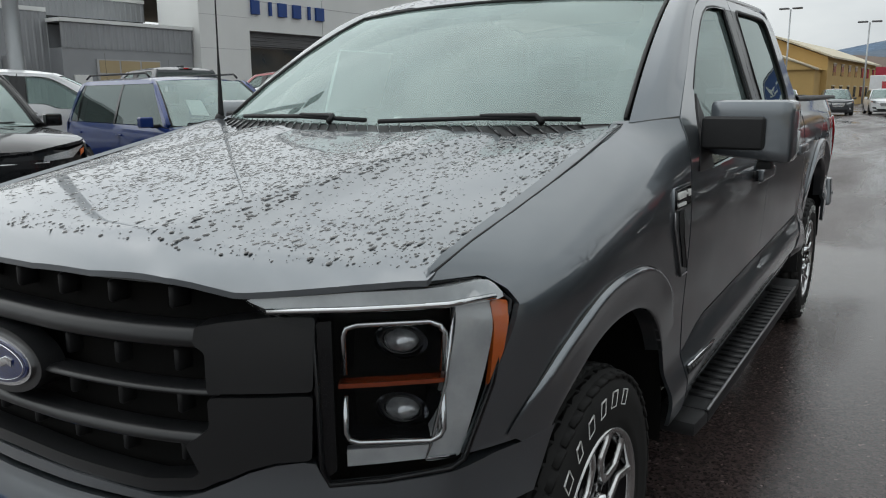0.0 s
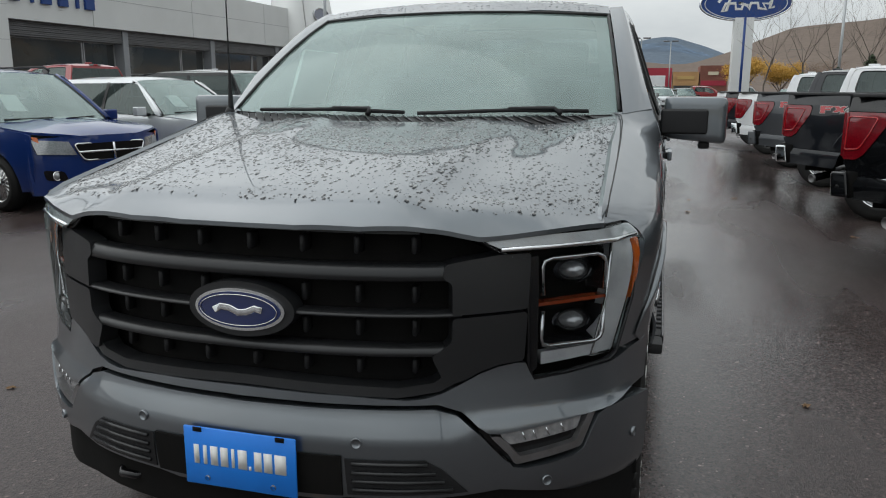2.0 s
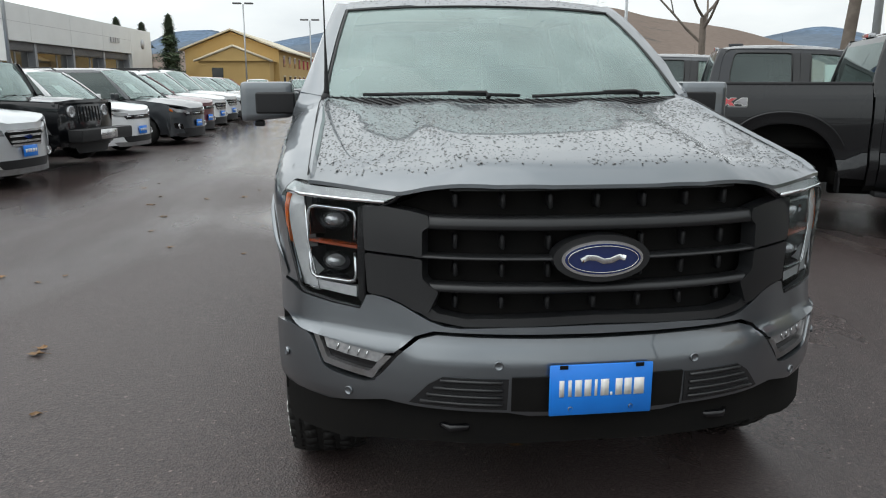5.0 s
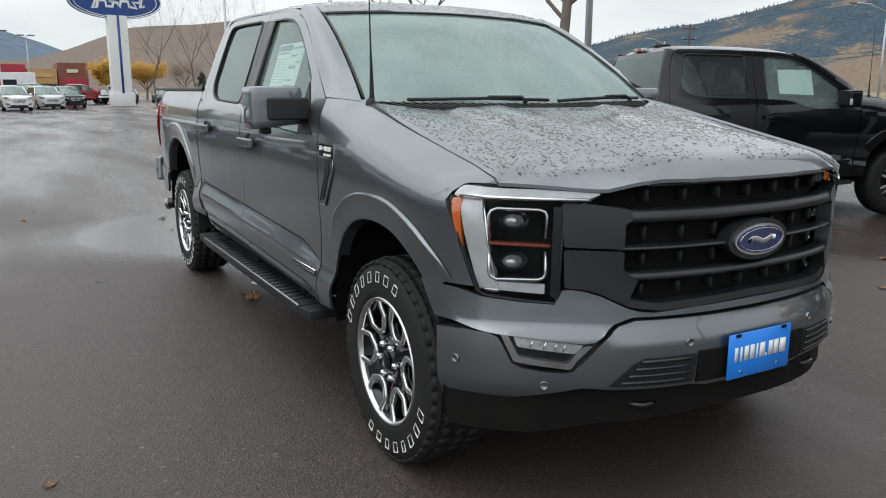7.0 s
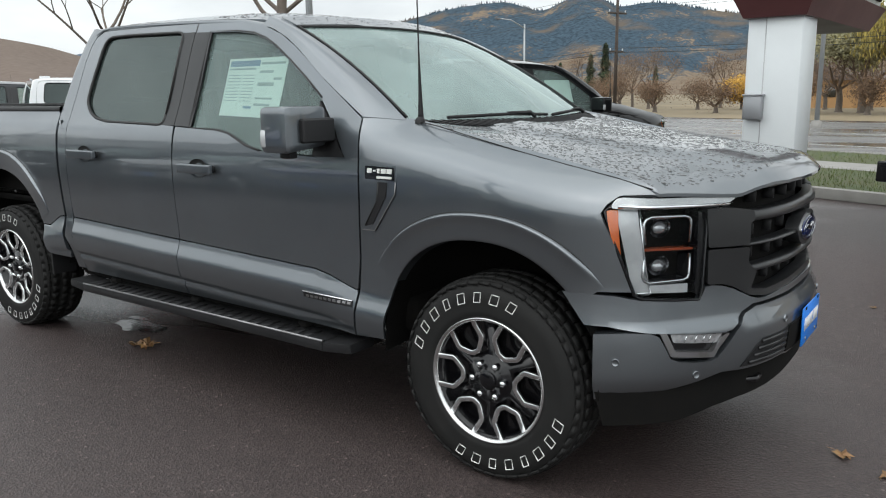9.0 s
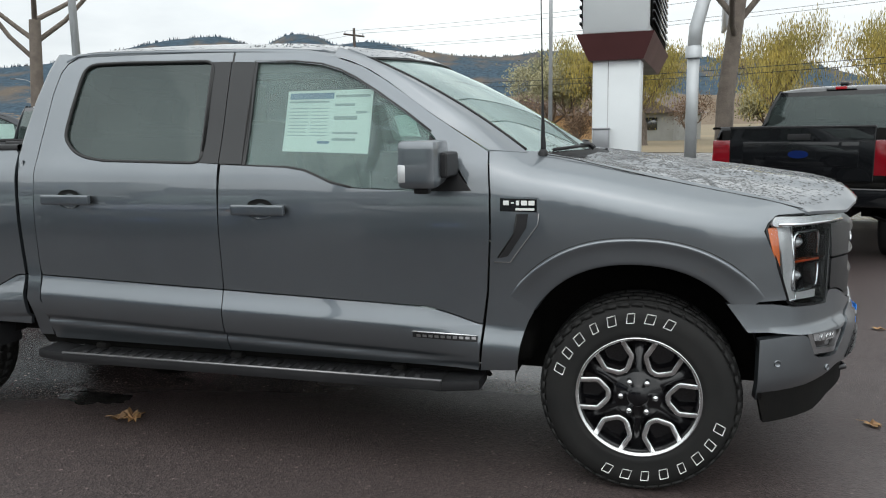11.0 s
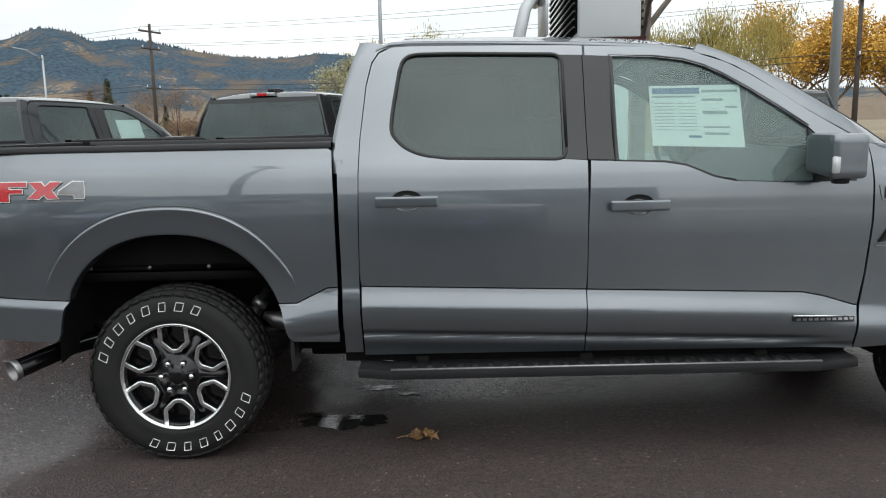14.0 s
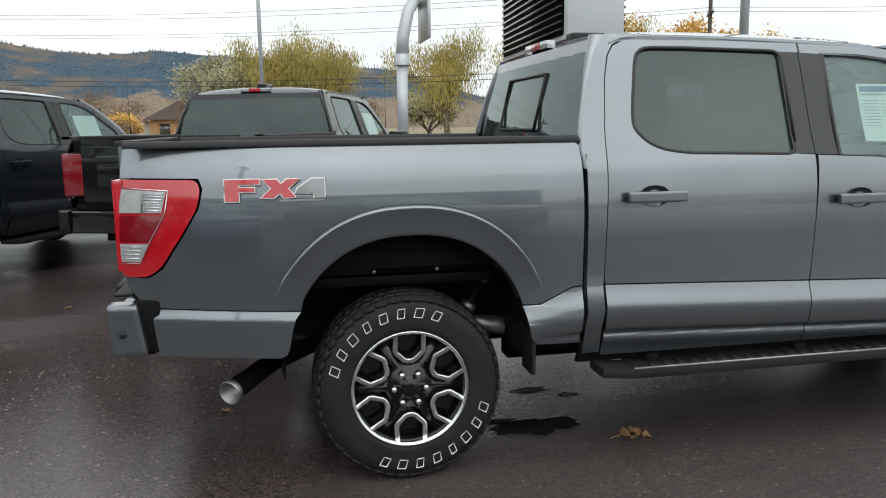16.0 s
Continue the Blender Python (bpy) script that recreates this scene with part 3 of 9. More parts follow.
hood_edge = smooth_curve([(0.0, 1.160), (0.40, 1.159), (0.47, 1.152), (0.52, 1.140), (0.57, 1.130), (0.62, 1.132), (0.70, 1.139), (0.83, 1.147)])


def hood_skin(x, y):
    a = abs(x)
    edge = seam(max(y, -0.62))
    t = min(1.0, a / 0.82)
    z = hood_mid(y) * (1 - t ** 3) + edge * t ** 3
    # the raised middle, with a valley beside it that fades towards the windscreen
    k = 0.5 + 0.5 * math.tanh((0.45 - a + 0.06 * (y + 0.2)) / 0.035)
    z += 0.026 * (k - 0.55) * (1 - 0.45 * max(0.0, min(1.0, (y + 0.1) / 0.5)))
    z += 0.010 * math.exp(-((a - 0.30) / 0.05) ** 2) * max(0, min(1, (y + 0.35) / 0.5))
    return z


@functools.lru_cache(None)
def edge_drop(x):
    return hood_edge(x) - hood_skin(x, hood_front(x))


def hood_height(x, y):
    """The bonnet; its leading edge rolls down to the grille and the headlamps."""
    a = min(abs(x), 0.83)
    z, f = hood_skin(x, y), y - hood_front(a)
    if f < 0.10:
        z += edge_drop(round(a, 4)) * (1 - max(f, 0) / 0.10) ** 2.4
    return z


def hood_map(x, y, d=0.0):
    return Vector((x, y, hood_height(x, y) - d))


roof_mid = smooth_curve([(1.10, 1.828), (1.22, 1.858), (1.40, 1.888), (1.7, 1.916), (2.2, 1.930), (2.6, 1.922), (2.74, 1.902), (2.82, 1.868), (2.86, 1.835)])
gutter = smooth_curve([(0.60, 1.392), (0.863, 1.548), (1.10, 1.710), (1.20, 1.764), (1.34, 1.812), (1.50, 1.836), (1.83, 1.850), (2.60, 1.866), (2.70, 1.862), (2.76, 1.838), (2.86, 1.78)])


def roof_map(x, y, d=0.0):
    t = min(1.0, abs(x) / 0.745)
    return Vector((x, y, roof_mid(y) * (1 - t ** 3.2) + (gutter(y) + 0.004) * t ** 3.2 - d))


def screen_map(u, v, d=0.0):
    """The windscreen: u from -1 to 1 across, v from 0 at the cowl to 1 at the roof."""
    a, b = Vector((0.805 * u, 0.275 + 0.19 * u * u, 1.366 + 0.010 * u * u)), Vector((0.680 * u, 1.185 + 0.115 * u * u, 1.858 - 0.022 * u * u))
    p = a.lerp(b, v)
    bulge = 0.035 * 4 * v * (1 - v)
    n = Vector((0, -0.47, 0.88))
    return p + n * (bulge - d)


def pickup(paint, label, rich=True, wheel="split", group="", at=None, trim=None, badges=True, sticker=True):
    """A four-door pickup with a short bed."""
    P, G = M[paint], M["grille_grey"]
    bumper_paint = trim or P
    T = thing("pickup_truck", label, "pickup truck", group)
    mid = (0, 1.8, 0.9)
    flank = (0.10, 0.022) if rich else (0.20, 0.05)
    rocker = (0.12, 0.011) if rich else (0.20, 0.05)

    # --- flanks, both sides ---
    for s in (-1, 1):
        sm, fm = side_map(s), fender_map(s)
        fa = arch(0.02, 0.45, 0.465, 0.495, 44, 177)
        fender = [(0.640, 0.475), (0.620, 0.667), (0.603, 0.81), (0.590, 1.05), (0.592, 1.217), (0.606, 1.385), (0.43, 1.380), (0.2, 1.335), (0.0, 1.294), (-0.2, 1.252), (-0.4, 1.211), (-0.54, 1.180), (-0.590, 1.161), (-0.606, 1.142),
                  (-0.50, 1.137), (-0.486, 1.134), (-0.456, 1.108), (-0.442, 1.08), (-0.503, 0.94), (-0.549, 0.812), (-0.42, 0.808)] + fa
        part("fender", panel(fender, fm, cells=flank, centre=mid), P, T)
        # flares round the wheel openings
        for yc, zb, ai, bi, ao, bo, lo, hi in ((0.02, 0.45, 0.465, 0.495, 0.580, 0.600, 36, 147), (3.68, 0.50, 0.505, 0.552, 0.605, 0.675, 25, 154)):
            fmap = fm if yc < 1 else sm
            inner, outer = arch(yc, zb, ai, bi, lo, hi, 30), arch(yc, zb, ao, bo, lo, hi, 30)
            # the raised lip fades into the panel at both feet
            fade = [min(1.0, k / 5, (30 - k) / 5) for k in range(31)]
            fade = [f * f * (3 - 2 * f) for f in fade]
            rows = []
            for t, out in ((1.0, 0.0), (0.985, 0.005), (0.965, 0.0125), (0.94, 0.0165), (0.88, 0.017), (0.80, 0.0135), (0.5, 0.008), (0.15, 0.005), (0.03, 0.004), (0.0, 0.002), (0.0, -0.02), (-0.05, -0.06)):
                rows.append([fmap(i[0] + (o[0] - i[0]) * t, i[1] + (o[1] - i[1]) * t, -(0.0016 + out * f if out >= 0 else out)) for i, o, f in zip(inner, outer, fade)])
            flare = part("wheel_arch_flare", loft(rows, sharp=30), P, T)
            if rich:
                # dark tube put in for the shading of the fillet above the flare
                part("flare_gap", tube([fmap(*o, 0.0) for o in outer[2:-2]], [0.0028 * f + 0.0004 for f in fade[2:-2]], 6), M["seal"], flare)
            # liner inside the wheel opening
            rows = []
            for x, k in ((0.93, 1.03), (0.80, 1.06), (0.52, 1.06), (0.50, 0.3)):
                rows.append([Vector((s * x, yc + (p[0] - yc) * k, 0.45 + (p[1] - 0.45) * k)) for p in arch(yc, zb, ai, bi, -2, 182, 20)])
            part("wheel_arch_liner", loft(rows), M["void"], T, "black wheel arch liner")

        # front door
        belt_f = [(0.665, 1.226), (0.845, 1.222), (1.198, 1.236), (1.293, 1.256), (1.36, 1.285), (1.42, 1.308), (1.51, 1.322), (1.70, 1.330), (1.827, 1.336)]
        # added parting, no real seam: it draws the dark reflected line along the crease
        shade_groove = 0.003
        low_y, high_y = (1.8415, 1.55, 1.2, 0.88, 0.79, 0.65, 0.632), (0.632, 0.65, 0.79, 0.88, 1.2, 1.55, 1.839)
        # the skin runs from the lower crease up round the window opening, which is open at the middle pillar
        frame_out = [(0.612, 1.385), (0.74, 1.463), (0.863, 1.540), (0.98, 1.622), (1.10, 1.700), (1.197, 1.753), (1.341, 1.802), (1.50, 1.826), (1.827, 1.840)]
        frame_in = [(1.827, 1.796), (1.70, 1.790), (1.52, 1.783), (1.39, 1.766), (1.30, 1.738), (1.22, 1.700), (1.10, 1.627), (0.98, 1.548), (0.86, 1.462), (0.74, 1.335), (0.69, 1.255)]
        door = [(y, crease(y) + shade_groove) for y in high_y[::-1]] + [(0.612, 0.81), (0.599, 1.05), (0.600, 1.215)] + frame_out + frame_in + belt_f[1:] + [(1.8385, 1.06), (1.8385, 0.80)]
        fd = part("front_door", panel(door, sm, cells=flank, centre=mid), P, T)
        part("lower_skin", panel([(1.8415, 0.475), (0.650, 0.475), (0.638, 0.60)] + [(y, crease(y) - shade_groove) for y in low_y[::-1]], sm, cells=rocker, centre=mid), P, fd)
        gl = [(0.78, 1.225), (1.198, 1.238), (1.293, 1.258), (1.42, 1.310), (1.51, 1.324), (1.72, 1.332), (1.72, 1.795), (1.52, 1.786), (1.39, 1.77), (1.30, 1.742), (1.22, 1.704), (1.10, 1.632), (0.98, 1.553), (0.86, 1.467)]
        part("window_glass", plain_face(gl, sm, 0.2, mid, 0.016), M["glass_door"], fd, "lightly tinted door glass").visible_shadow = False
        seal = [sm(y, z, 0.006) for y, z in gl[1:]]
        part("window_seal", tube(seal, 0.008, 6), M["seal"], fd, "black rubber window seal")
        part("pillar_trim", panel([(1.705, 1.337), (1.8385, 1.341), (1.8375, 1.838), (1.8265, 1.838), (1.8255, 1.794), (1.705, 1.789)], sm, 0.1, 0.01, centre=mid), G, fd, "dark grey satin pillar trim")
        sail = [(0.672, 1.228), (0.855, 1.226), (0.865, 1.455), (0.80, 1.385)]
        part("mirror_sail", panel(sail, lambda y, z, d=0: sm(y, z, d - 0.004), 0.1, 0.02, centre=mid), M["black_plastic"], fd, "black plastic mirror base")
        part("inner_pillar", loft([[sm(y, z, 0.05) for z in (1.2, 1.4, 1.6, 1.84)] for y in (1.74, 1.93)]), M["interior"], T)
        # rear door
        belt_r = [(1.842, 1.338), (1.93, 1.343), (2.45, 1.356), (2.56, 1.370), (2.635, 1.402), (2.685, 1.452), (2.830, 1.452)]
        ys = (1.846, 2.1, 2.4, 2.7, 2.84)
        frame_in = [(2.690, 1.46), (2.695, 1.50), (2.680, 1.60), (2.655, 1.735), (2.640, 1.785), (2.60, 1.812), (2.4, 1.812), (1.838, 1.798)]
        frame_out = [(1.838, 1.841), (2.10, 1.846), (2.60, 1.852), (2.69, 1.846), (2.745, 1.820), (2.775, 1.775), (2.80, 1.68), (2.828, 1.455)]
        door = [(y, crease(y) + shade_groove) for y in ys[::-1]] + [(1.8425, 0.82), (1.8425, 1.06)] + belt_r[:-1] + frame_in + frame_out + [(2.836, 1.32), (2.842, 1.06), (2.846, 0.85)]
        rd = part("rear_door", panel(door, sm, cells=flank, centre=mid), P, T)
        part("lower_skin", panel([(2.838, 0.475), (1.847, 0.475)] + [(y, crease(y) - shade_groove) for y in ys], sm, cells=rocker, centre=mid), P, rd)
        gl = [(1.93, 1.342), (2.45, 1.355), (2.56, 1.369), (2.635, 1.40), (2.69, 1.455), (2.697, 1.50), (2.682, 1.60), (2.657, 1.735), (2.642, 1.787), (2.60, 1.814), (2.4, 1.814), (1.93, 1.803)]
        gl = soften(gl, 0.05, 4)
        part("window_glass", plain_face(gl, sm, 0.2, mid, 0.012), M["glass_dark"], rd, "dark privacy glass").visible_shadow = False
        part("window_seal", tube([sm(y, z, 0.004) for y, z in gl + gl[:1]], 0.009, 6), M["seal"], rd, "black rubber window seal")
        part("pillar_trim", panel([(1.8425, 1.342), (1.945, 1.345), (1.945, 1.803), (1.8415, 1.797)], sm, 0.1, 0.01, centre=mid), G, rd, "dark grey satin pillar trim")
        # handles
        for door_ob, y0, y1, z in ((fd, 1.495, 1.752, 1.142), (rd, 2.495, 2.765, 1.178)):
            yc = (y0 + y1) / 2
            rows = []
            for k in range(5):
                r = (1.0, 0.93, 0.75, 0.45, 0.0)[k]
                rows.append([sm(yc + 0.07 * r * math.cos(t * math.pi / 8), z + 0.045 * r * math.sin(t * math.pi / 8), (-0.001, 0.002, 0.014, 0.022, 0.024)[k] - 0.006) for t in range(17)])
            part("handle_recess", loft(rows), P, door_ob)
            # dark half-moon stands in for the shade inside the recess
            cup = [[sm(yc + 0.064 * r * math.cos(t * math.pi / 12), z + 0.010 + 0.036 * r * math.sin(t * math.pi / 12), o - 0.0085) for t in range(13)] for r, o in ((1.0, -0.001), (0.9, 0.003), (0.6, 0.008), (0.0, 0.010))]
            part("handle_cup", loft(cup), M["seal"], door_ob, "dark half-moon for the shade in the handle recess")
            w = half_width(yc, z)
            part("handle_base", block(s * (w + 0.010), s * (w + 0.030), y0 + 0.004, y1 - 0.004, z - 0.017, z + 0.019, 0.007, 2), M["gloss_black"], door_ob)
            part("handle", block(s * (w + 0.020), s * (w + 0.042), y0, y1, z - 0.024, z + 0.022, 0.0105, 4), P, door_ob, "body-coloured pull handle")
            for ya in (y0 + 0.006, y1 - 0.034) if rich else ():
                part("handle_mount", block(s * (w - 0.01), s * (w + 0.022), ya, ya + 0.028, z - 0.014, z + 0.014, 0.004, 1), M["black_plastic"], door_ob)
        # cab corner behind the rear door, and sill
        corner = [(2.846, 0.49), (2.850, 0.80), (2.846, 1.06), (2.840, 1.32), (2.832, 1.455), (2.804, 1.683), (2.779, 1.780), (2.749, 1.825), (2.70, 1.853), (2.78, 1.872), (2.835, 1.80), (2.885, 1.66), (2.925, 1.50), (2.945, 1.38), (2.930, 1.30), (2.925, 0.80), (2.925, 0.49)]
        part("cab_corner", panel(corner, sm, 0.1, 0.03, centre=mid), P, T)
        # the sill's black colour takes the place of shade below the doors
        part("sill", panel([(0.62, 0.415), (2.93, 0.435), (2.93, 0.50), (0.64, 0.47)], lambda y, z, d=0: Vector((s * (0.895 - d - 0.6 * (0.5 - z)), y, z)), 0.4, 0.03, centre=mid), M["void"], T, "sill coloured black for the shaded gap under the doors")
        # bed side
        # the bed side, its skin parted along the lower crease to draw the same dark line
        ra = arch(3.68, 0.50, 0.505, 0.552, -2, 182, 60)[::-1]
        over = [p for p in ra if p[1] > crease(p[0]) + shade_groove]
        aft, fore = [p for p in ra if p[1] < crease(p[0]) - shade_groove and p[0] > 3.68], [p for p in ra if p[1] < crease(p[0]) - shade_groove and p[0] < 3.68]
        ahead, behind = (2.946, 2.99, 3.03, 3.06, 3.09, 3.13, over[-1][0]), (over[0][0], 4.3, 4.45, 4.6, 4.70)
        bed = [(y, crease(y) + shade_groove) for y in ahead[::-1]] + [(2.948, 1.18), (2.955, 1.395), (2.975, 1.416), (4.74, 1.420), (4.775, 1.405), (4.785, 1.303), (4.492, 1.297), (4.478, 1.258), (4.495, 1.183), (4.561, 1.076), (4.642, 0.954), (4.696, 0.918), (4.79, 0.918), (4.782, 0.886), (4.735, 0.822)] + [(y, crease(y) + shade_groove) for y in behind[::-1]] + over[1:-1]
        bs = part("bed_side", panel(bed, sm, cells=flank, thick=0.02, centre=mid), P, T)
        part("lower_skin", panel([(y, crease(y) - shade_groove) for y in behind] + [(4.692, 0.612), (4.45, 0.594), (4.215, 0.578), (4.190, 0.590)] + [p for p in aft if p[1] > 0.60], sm, cells=rocker, thick=0.02, centre=mid), P, bs)
        part("lower_skin", panel([(y, crease(y) - shade_groove) for y in ahead] + [p for p in fore if p[1] > 0.60] + [(3.172, 0.585), (3.15, 0.562), (2.948, 0.548)], sm, cells=rocker, thick=0.02, centre=mid), P, bs)
        part("bed_rail_cap", loft([[Vector((s * x, y, z)) for y in (2.955, 3.4, 3.9, 4.4, 4.6, 4.76)] for x, z in ((0.905, 1.412), (0.907, 1.43), (0.895, 1.438), (0.83, 1.438), (0.82, 1.43), (0.82, 1.38))]), M["black_plastic"], T, "black plastic bed rail cap")
        part("bed_inner_wall", loft([[Vector((s * 0.80, 2.96, z)), Vector((s * 0.80, 4.76, z))] for z in (0.86, 1.40)]), M["void"], T)
        # tail lamp
        tl = [(4.79, 1.298), (4.50, 1.292), (4.486, 1.257), (4.502, 1.185), (4.567, 1.08), (4.648, 0.960), (4.70, 0.925), (4.795, 0.925)]
        tm = lambda y, z, d=0: sm(y, z, d - 0.012)
        lamp = part("tail_lamp", panel(soften(tl, 0.02, 3), tm, 0.06, 0.03, centre=mid), M["red_lens"] if rich else M["dark_red_lens"], T, "red tail lamp with clear reversing lens" if rich else "dark red tail lamp with a thin light guide")
        if rich:
            lens = lambda y, z, d=0: sm(y, z, d - 0.016)
            rl = part("reversing_lens", panel([(4.783, 1.262), (4.612, 1.250), (4.632, 1.172), (4.790, 1.172)], lens, 0.05, 0.006, centre=mid), M["white_lens"], lamp, "clear reversing lens, half of it ribbed")
            part("brake_lens", panel([(4.790, 1.162), (4.632, 1.162), (4.690, 1.062), (4.795, 1.062)], lens, 0.05, 0.006, centre=mid), M["dark_red_lens"], lamp, "dark red brake lens")
            ll = part("lower_lens", panel([(4.795, 1.054), (4.690, 1.054), (4.726, 0.985), (4.797, 0.985)], lens, 0.05, 0.006, centre=mid), M["white_lens"], lamp, "clear ribbed lower lens")
            part("lens_edge", tube([sm(y, z, -0.0175) for y, z in ((4.786, 1.267), (4.604, 1.254), (4.620, 1.170), (4.684, 1.058), (4.724, 0.979), (4.796, 0.979))], 0.0025, 5), M["chrome"], lamp, "thin bright lens edge")
            # fine ribs moulded into the clear lenses
            for host, z0, z1, y0, y1, n_ in ((rl, 1.176, 1.248, 4.622, 4.698, 7), (ll, 0.990, 1.050, 4.712, 4.790, 4)):
                for k in range(n_):
                    z = z0 + (z1 - z0) * (k + 0.5) / n_
                    part("lens_rib", tube([sm(y0 + 0.018 * (z1 - z) / (z1 - z0), z, -0.0175), sm(y1, z, -0.0175)], 0.0018, 5), M["chrome"], host)
            part("lens_divider", tube([sm(4.705, 1.174, -0.017), sm(4.700, 1.254, -0.017)], 0.0025, 5), M["steel"], rl)
        else:
            ring = [sm(y, z, -0.018) for y, z in soften([(4.775, 1.262), (4.560, 1.256), (4.610, 1.130), (4.680, 1.010), (4.785, 1.000)], 0.02, 3)]
            part("light_ring", tube(ring + ring[:1], 0.006, 5, caps=False), M["red_lens"], lamp, "brighter red light guide ring")
        # the lamp turns the corner onto the tail
        part("rear_lens", block(s * 0.70, s * 0.885, 4.775, 4.812, 0.945, 1.296, 0.012), M["red_lens"] if rich else M["dark_red_lens"], lamp)
        # running board
        st = part("running_board", block(s * 0.84, s * 1.005, 0.80, 2.72, 0.385, 0.432, 0.016), M["black_plastic"], T, "black plastic running board with a ribbed tread")
        for y, z, dy, turn in ((0.735, 0.412, 0.10, 6), (2.775, 0.412, 0.09, -6)):
            part("end_cap", block(s * 0.845, s * 1.0, -dy, dy, -0.022, 0.022, 0.014, turn=Matrix.Translation((0, y, z)) @ Matrix.Rotation(radians(-turn), 4, "X")), M["black_plastic"], st)
        if rich:
            for k in range(26):
                y = 0.90 + k * 0.068
                part("tread_rib", block(s * 0.90, s * 0.995, y, y + 0.03, 0.43, 0.437, 0.0), M["black_plastic"], st)
            part("tread_edge", tube([(s * 0.998, 0.8, 0.432), (s * 0.998, 2.72, 0.432)], 0.006, 6), M["steel"], st)
        for y in (1.0, 1.8, 2.55) if rich else ():
            part("bracket", block(s * 0.60, s * 0.90, y, y + 0.06, 0.40, 0.46, 0.008, 1), M["void"], st)
        # fender vent and badge
        vm = lambda y, z, d=0: fm(y, z, d - 0.006)
        vent = [(0.575, 1.206), (0.396, 1.204), (0.400, 1.095), (0.512, 0.938), (0.578, 0.938), (0.560, 0.955), (0.490, 1.060), (0.480, 1.138), (0.56, 1.142)]
        v = part("fender_vent", panel(vent, vm, 0.06, 0.02, centre=mid), P if rich else G, T, "slim fender vent with a model badge")
        if rich:
            for pts, r_, mt in (([(0.396, 1.14), (0.400, 1.095), (0.512, 0.940), (0.578, 0.939)], 0.0025, "steel"), ([(0.562, 0.958), (0.494, 1.060), (0.484, 1.136)], 0.004, "seal")):
                part("vent_edge", tube([fm(y, z, -0.008) for y, z in pts], r_, 6), M[mt], v)
        part("vent_mesh", panel([(0.486, 1.138), (0.438, 1.138), (0.446, 1.082), (0.520, 0.966), (0.556, 0.956), (0.500, 1.052)], lambda y, z, d=0: fm(y, z, d - 0.010), 0.05, 0.004, centre=mid), M["black_plastic"], v, "black vent insert")
        part("badge_plate", panel([(0.552, 1.200), (0.404, 1.197), (0.404, 1.146), (0.552, 1.148)], lambda y, z, d=0: fm(y, z, d - 0.011), 0.06, 0.01, centre=mid), M["gloss_black"], v)
        if badges and rich:
            # white colour stands in for the glint of the chrome letters
            for y, w, z, h in ((0.538, 0.022, 1.182, 0.018), (0.507, 0.012, 1.182, 0.006), (0.486, 0.012, 1.182, 0.018), (0.466, 0.024, 1.182, 0.018), (0.436, 0.024, 1.182, 0.018), (0.488, 0.075, 1.157, 0.009)):
                part("badge_mark", panel([(y, z - h / 2), (y - w, z - h / 2), (y - w, z + h / 2), (y, z + h / 2)], lambda y, z, d=0: fm(y, z, d - 0.016), 0.06, 0.008, centre=mid), M["white_letter"], v)
            pb = part("sill_badge", panel([(0.930, 0.634), (0.650, 0.626), (0.650, 0.600), (0.930, 0.608)], lambda y, z, d=0: sm(y, z, d - 0.005), 0.1, 0.008, centre=mid), M["black_plastic"], T, "slim bright-edged badge strip on the door")
            part("bright_edge", tube([sm(0.930, 0.634, -0.008), sm(0.650, 0.626, -0.008)], 0.004, 6), M["chrome"], pb)
            for k in range(10):
                y = 0.912 - k * 0.0265
                part("badge_mark", panel([(y, 0.6115), (y - 0.017, 0.611), (y - 0.017, 0.621), (y, 0.6215)], lambda y, z, d=0: sm(y, z, d - 0.008), 0.06, 0.005, centre=mid), M["steel"], pb)
        if badges:
            # bold decal on the bed side: two red shapes and a silver one, each edged in white
            def decal_panel(pts, out):
                return panel([(4.409 - u * 0.396, 1.206 + w * 0.088) for u, w in pts], lambda y, z, d=0: sm(y, z, d - out), 0.08, 0.0015, centre=mid)
            decal = None
            for pts, tone, label_ in (([(0.03, 0.02), (0.03, 0.95), (0.36, 0.95), (0.36, 0.74), (0.16, 0.74), (0.16, 0.60), (0.31, 0.60), (0.31, 0.42), (0.16, 0.42), (0.16, 0.02)], "red_lens", "red and silver lettered decal on the bed side"),
                               ([(0.37, 0.14), (0.47, 0.55), (0.39, 0.93), (0.52, 0.93), (0.56, 0.72), (0.62, 0.93), (0.74, 0.93), (0.63, 0.54), (0.70, 0.14), (0.59, 0.14), (0.55, 0.34), (0.49, 0.14)], "red_lens", "white-edged red decal shape"),
                               ([(0.70, 0.34), (0.72, 0.52), (0.86, 0.93), (0.98, 0.93), (0.98, 0.14), (0.88, 0.14), (0.88, 0.32)], "steel", "white-edged silver decal shape")):
                grown, n = [], len(pts)
                for k in range(n):
                    (ax, ay), (bx, by), (cx, cy) = pts[k - 1], pts[k], pts[(k + 1) % n]
                    # the outline is grown sideways by a fixed width
                    d0, d1 = Vector((bx - ax, (by - ay) * 0.222)).normalized(), Vector((cx - bx, (cy - by) * 0.222)).normalized()
                    turn = -1 if sum(p[0] * q[1] - q[0] * p[1] for p, q in zip(pts, pts[1:] + pts[:1])) > 0 else 1
                    nx, ny = -(d0.y + d1.y) * turn, (d0.x + d1.x) * turn
                    l = max(0.35, math.hypot(nx, ny))
